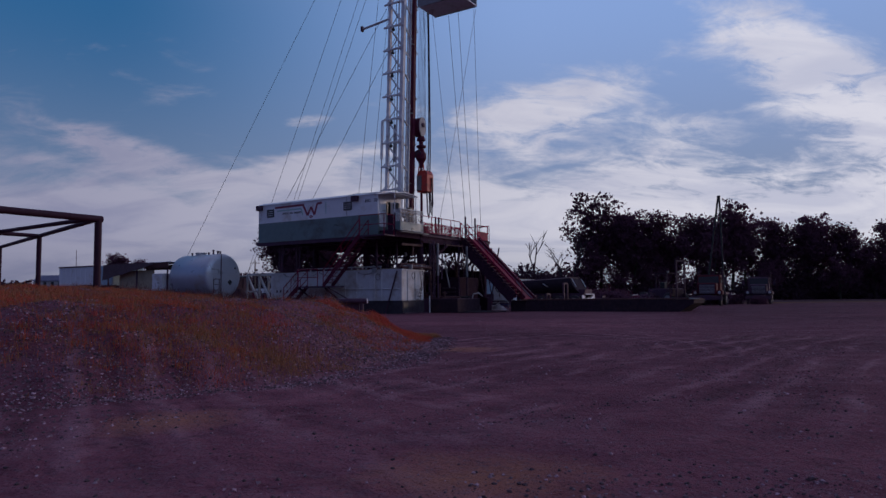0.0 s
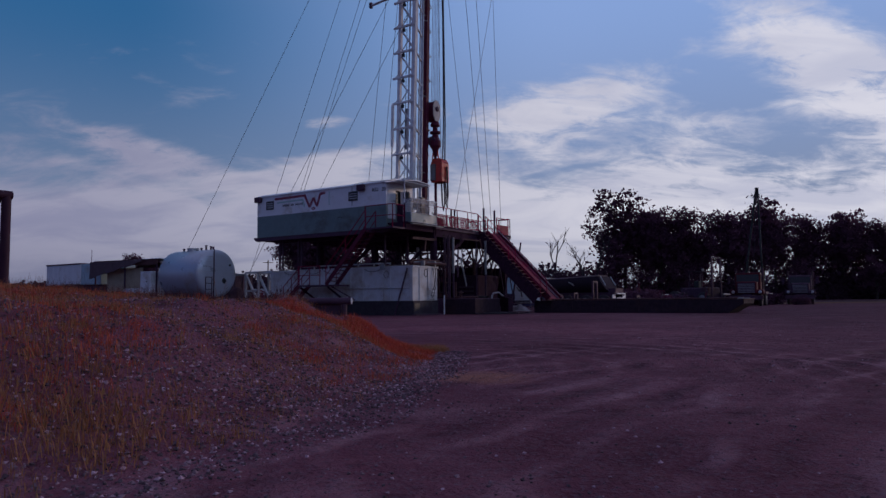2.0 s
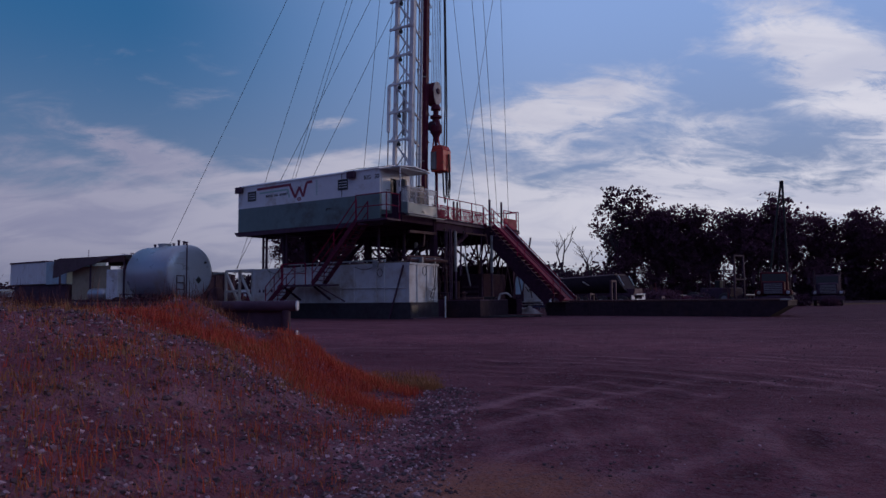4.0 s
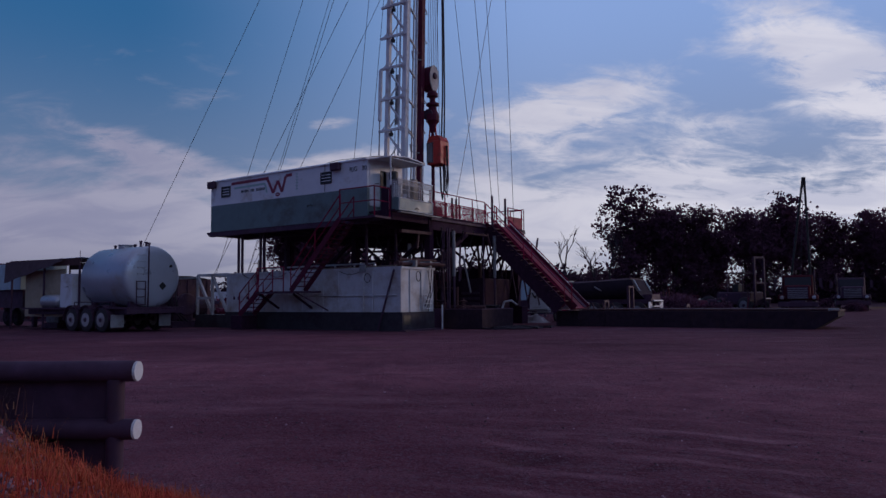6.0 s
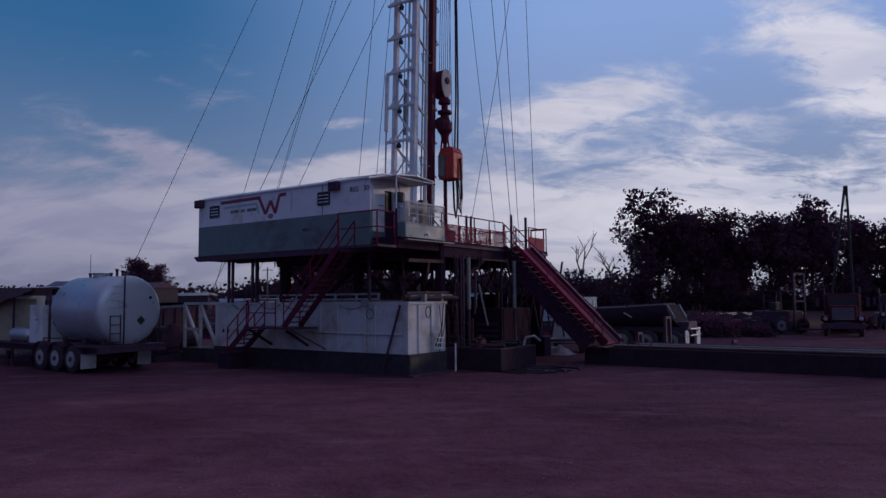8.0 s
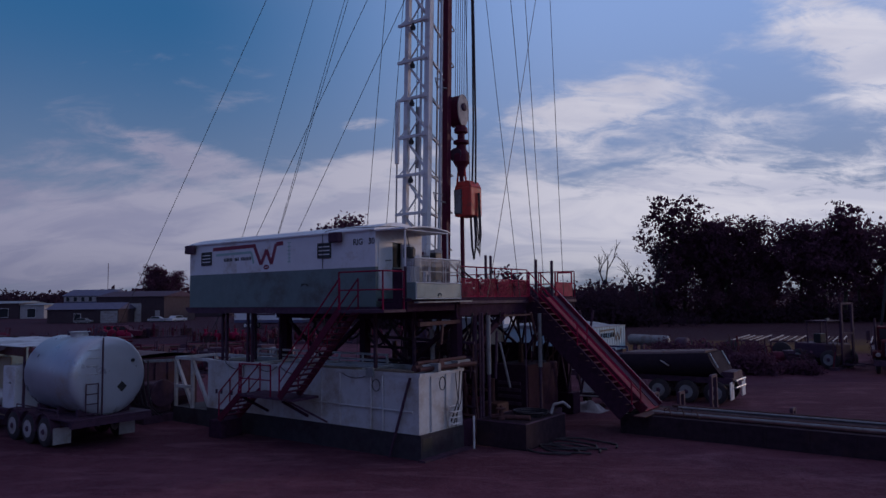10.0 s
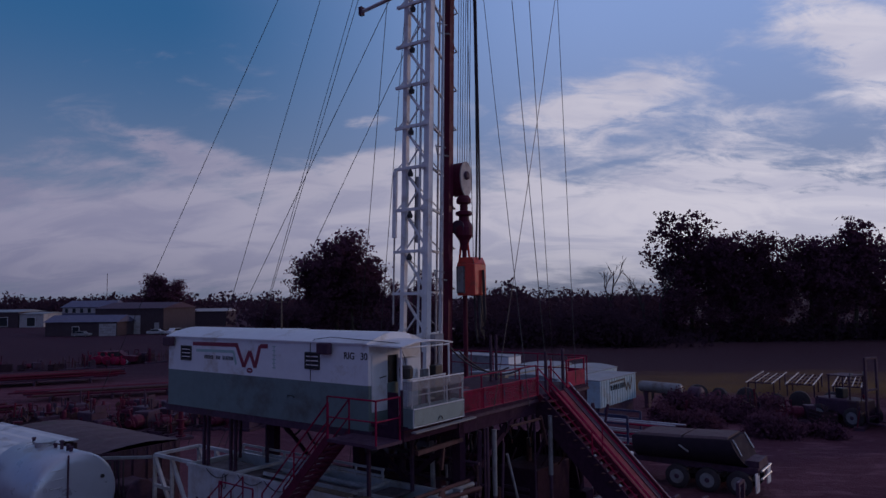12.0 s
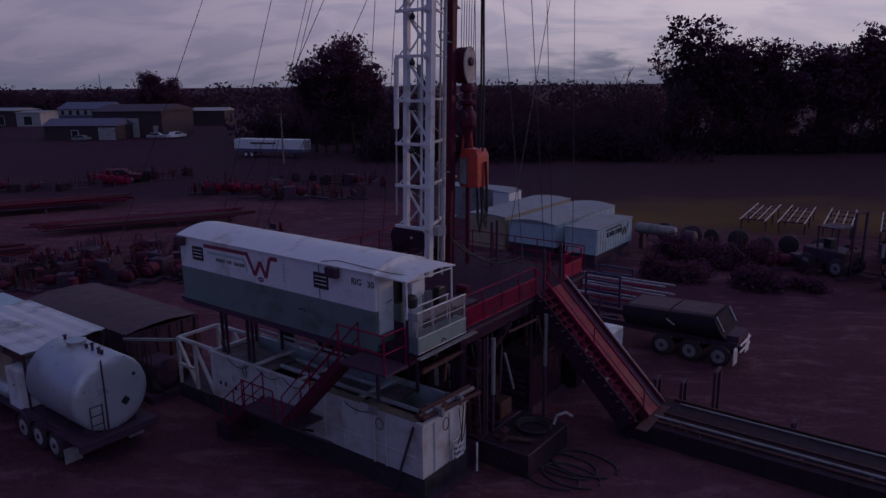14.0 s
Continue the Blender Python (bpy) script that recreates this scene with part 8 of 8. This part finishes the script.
def tuft(vs, fs, rnd, x, y, h, n, wide=0.05, thick=1.0):
    z = ground_z(x, y) - 0.008
    for _ in range(n):
        a = rnd.uniform(0, math.tau)
        lean = rnd.uniform(0.1, 1.0)
        d = Vector((math.cos(a), math.sin(a), 0))
        s = Vector((-d.y, d.x, 0)) * rnd.uniform(0.0009, 0.0022) * thick
        p = Vector((x + rnd.gauss(0, wide), y + rnd.gauss(0, wide), z))
        L = h * rnd.uniform(0.45, 1.25)
        m = p + d * L * lean * 0.35 + Vector((0, 0, L * 0.6))
        q = p + d * L * lean + Vector((0, 0, L * (1.05 - 0.55 * lean)))
        k = len(vs)
        vs.extend((p - s, p + s, m + s * 0.7, m - s * 0.7, q))
        fs.append((k, k + 1, k + 2, k + 3))
        fs.append((k + 3, k + 2, k + 4))


def ridge(x, y):
    """How thickly the red-orange grass grows: on the ridge above the barrier and on the mound's far back."""
    a = smooth((x + 2.7) / 0.9) * smooth((y - 12.9) / 0.9)
    b = 1.25 * smooth((-1.7 - x) / 1.3) * smooth((y - 5.5) / 1.6) * (1 - 0.9 * smooth((y - 9.5) / 1.5) * smooth((x + 5.5) / 1.0))
    c = 0.3 * smooth((x + 2.6) / 0.8) * smooth((y - 10.0) / 1.5)
    return max(a, b, c) * (0.62 + 1.2 * noise.noise((x * 1.1, y * 1.1, 19.0)))


def grass():
    rnd = random.Random(31)
    red, weeds, stalks = ([], []), ([], []), ([], [])
    for _ in range(60000):
        x, y = rnd.uniform(-15, -0.1), rnd.uniform(5.0, 17.2)
        if foot(y) - x < 0.08:
            continue
        if rnd.random() < ridge(x, y):
            tuft(*(weeds if x < -2.4 and rnd.random() < 0.5 else red), rnd, x, y, rnd.uniform(0.04, 0.12), rnd.randint(8, 13), 0.05, 1.3)
        elif rnd.random() < 0.03 + 0.8 * max(0.0, noise.noise((x * 0.9, y * 0.9, 9.0)) + 0.02) + 0.22 * smooth((foot(y) + 0.3 - x) / 1.0) * smooth((y - 6.0) / 1.0):
            tuft(*weeds, rnd, x, y, rnd.uniform(0.03, 0.085), rnd.randint(6, 11), 0.06, 1.4)
    for _ in range(3800):                     # a close carpet on the ridge above the barrier
        y = rnd.uniform(13.6, 16.9)
        x = foot(y) - 0.1 - 2.3 * rnd.random() ** 1.3
        if noise.noise((x * 1.1, y * 1.1, 19.0)) < -0.22:
            continue
        tuft(*red, rnd, x, y, rnd.uniform(0.04, 0.11), 10, 0.05, 1.4)
    for _ in range(330):                      # a thick yellow-brown clump on the front slope
        x, y = rnd.gauss(-2.1, 0.5), rnd.gauss(8.0, 0.5)
        if foot(y) - x > 0.05:
            tuft(*weeds, rnd, x, y, rnd.uniform(0.06, 0.16), 9, 0.06, 1.6)
    for _ in range(900):                      # dead weeds standing thick before the barrier
        x, y = -2.35 - 6.0 * rnd.random() ** 1.3, rnd.uniform(15.2, 16.45)
        tuft(*stalks, rnd, x, y, rnd.uniform(0.1, 0.3), 5, 0.07, 1.5)
    for _ in range(60):                       # taller dry stalks
        x, y = rnd.uniform(-6, -0.8), rnd.uniform(8, 16.2)
        if foot(y) - x > 0.4:
            tuft(*weeds, rnd, x, y, rnd.uniform(0.18, 0.4), 2, 0.03, 1.2)
    for _ in range(700):                      # yellow-green grass at the mound's toe
        a = rnd.uniform(0, 1)
        tuft(*weeds, rnd, -0.15 - 0.9 * rnd.random() * a, 15.2 + 1.6 * a * rnd.random(), rnd.uniform(0.04, 0.1), 8)
    for name, (vs, fs), stops, label in (
            ("dry_grass", red, ((0.2, 0.025, 0.035), (0.58, 0.08, 0.055), (0.56, 0.13, 0.06), (0.34, 0.13, 0.065)), "dry red-orange grass on the ridge of the mound"),
            ("dead_weeds", stalks, ((0.06, 0.022, 0.035), (0.1, 0.035, 0.045), (0.13, 0.05, 0.05), (0.2, 0.1, 0.09)), "tall dead purple-brown weeds before the barrier"),
            ("weeds", weeds, ((0.42, 0.11, 0.07), (0.38, 0.15, 0.075), (0.36, 0.165, 0.07), (0.4, 0.22, 0.13)), "thin brown and olive weeds scattered over the gravel mound")):
        me = bpy.data.meshes.new(name)
        me.from_pydata(vs, [], fs)
        me.materials.append(grass_material(name, stops))
        tagged(new(name, me), label, "grass", "", "stuff")


def stone_material():
    m = material("gravel_stone", (0.23, 0.145, 0.17), 0.9, 0, 9, 0.3, bump=0, spec=0.15)
    nt = m.node_tree
    bsdf = nt.nodes["Principled BSDF"]
    old = bsdf.inputs["Base Color"].links[0].from_socket
    hue = nt.nodes.new("ShaderNodeHueSaturation")
    rng = nt.nodes.new("ShaderNodeMapRange")
    rng.inputs["To Min"].default_value, rng.inputs["To Max"].default_value = 0.45, 2.6
    geo = nt.nodes.new("ShaderNodeNewGeometry")
    few = nt.nodes.new("ShaderNodeMath")
    few.operation = "POWER"
    few.inputs[1].default_value = 3.0
    nt.links.new(geo.outputs["Random Per Island"], few.inputs[0])
    nt.links.new(few.outputs[0], rng.inputs["Value"])
    nt.links.new(rng.outputs[0], hue.inputs["Value"])
    nt.links.new(old, hue.inputs["Color"])
    nt.links.new(hue.outputs[0], bsdf.inputs["Base Color"])
    return m


def stones():
    rnd = random.Random(77)
    vs, fs = [], []
    base = [Vector(v) for v in ((1, 0, 0), (-1, 0, 0), (0, 1, 0), (0, -1, 0), (0, 0, 1), (0, 0, -1))]
    tri = ((0, 2, 4), (2, 1, 4), (1, 3, 4), (3, 0, 4), (2, 0, 5), (1, 2, 5), (3, 1, 5), (0, 3, 5))
    def stone(x, y, r):
        k = len(vs)
        rot = Euler((rnd.uniform(0, 6), rnd.uniform(0, 6), rnd.uniform(0, 6))).to_matrix()
        c = Vector((x, y, ground_z(x, y) + r * 0.2))
        for b in base:
            v = rot @ (b * rnd.uniform(0.65, 1.2))
            v.z *= 0.7
            vs.append(c + v * r)
        fs.extend(tuple(k + i for i in f) for f in tri)
    n = 0
    while n < 62000:
        y = 3.0 + 13.5 * rnd.random() ** 1.15
        x = rnd.uniform(-8.5, 0.4)
        inside = foot(y) - x
        if inside < -0.5:
            continue
        if noise.noise((x * 0.7, y * 0.7, 4.0)) + rnd.uniform(-0.25, 0.55) < 0:
            continue
        stone(x, y, 0.004 + 0.013 * rnd.random() ** 2.6)
        n += 1
    for _ in range(13000):
        y = 4.0 + 12.0 * rnd.random()
        x = rnd.uniform(-8.5, 0.2)
        if foot(y) - x > -0.3 and noise.noise((x * 0.6, y * 0.6, 24.0)) + rnd.uniform(-0.3, 0.4) > 0:
            stone(x, y, 0.011 + 0.014 * rnd.random() ** 2)
    n = 0
    while n < 30000:                          # broken stone lying thick on the mound
        y, x = 4.4 + 12.2 * rnd.random(), rnd.uniform(-8.0, 0.3)
        if foot(y) - x < -0.4 or noise.noise((x * 0.8 + 3, y * 0.8, 54.0)) + rnd.uniform(-0.35, 0.6) < 0:
            continue
        stone(x, y, 0.008 + 0.013 * rnd.random() ** 2.0)
        n += 1
    for _ in range(14000):
        y = 1.6 + 22 * rnd.random() ** 1.6
        x = rnd.uniform(-1, 1) * (2 + 0.62 * y)
        if foot(y) - x > 0:
            continue
        if noise.noise((x * 0.5, y * 0.5, 14.0)) + rnd.uniform(-0.4, 0.3) < 0:
            continue
        stone(x, y, 0.005 + 0.012 * rnd.random() ** 2.5)
    for _ in range(60000):                    # clods and larger stones in drifts over the yard
        y = 2.0 + 26 * rnd.random() ** 1.4
        x = rnd.uniform(-1, 1) * (2 + 0.6 * y)
        if foot(y) - x > 0 or noise.noise((x * 0.5, y * 0.9, 34.0)) + 0.5 * noise.noise((x * 1.7, y * 2.6, 44.0)) + rnd.uniform(-0.62, 0.02) < 0:
            continue
        stone(x, y, 0.004 + 0.013 * rnd.random() ** 2.4)
    me = bpy.data.meshes.new("gravel_stones")
    me.from_pydata(vs, [], fs)
    me.materials.append(stone_material())
    tagged(new("gravel_stones", me), "loose purple-grey gravel stones over the mound and yard", "gravel", "", "stuff")


grass()
stones()
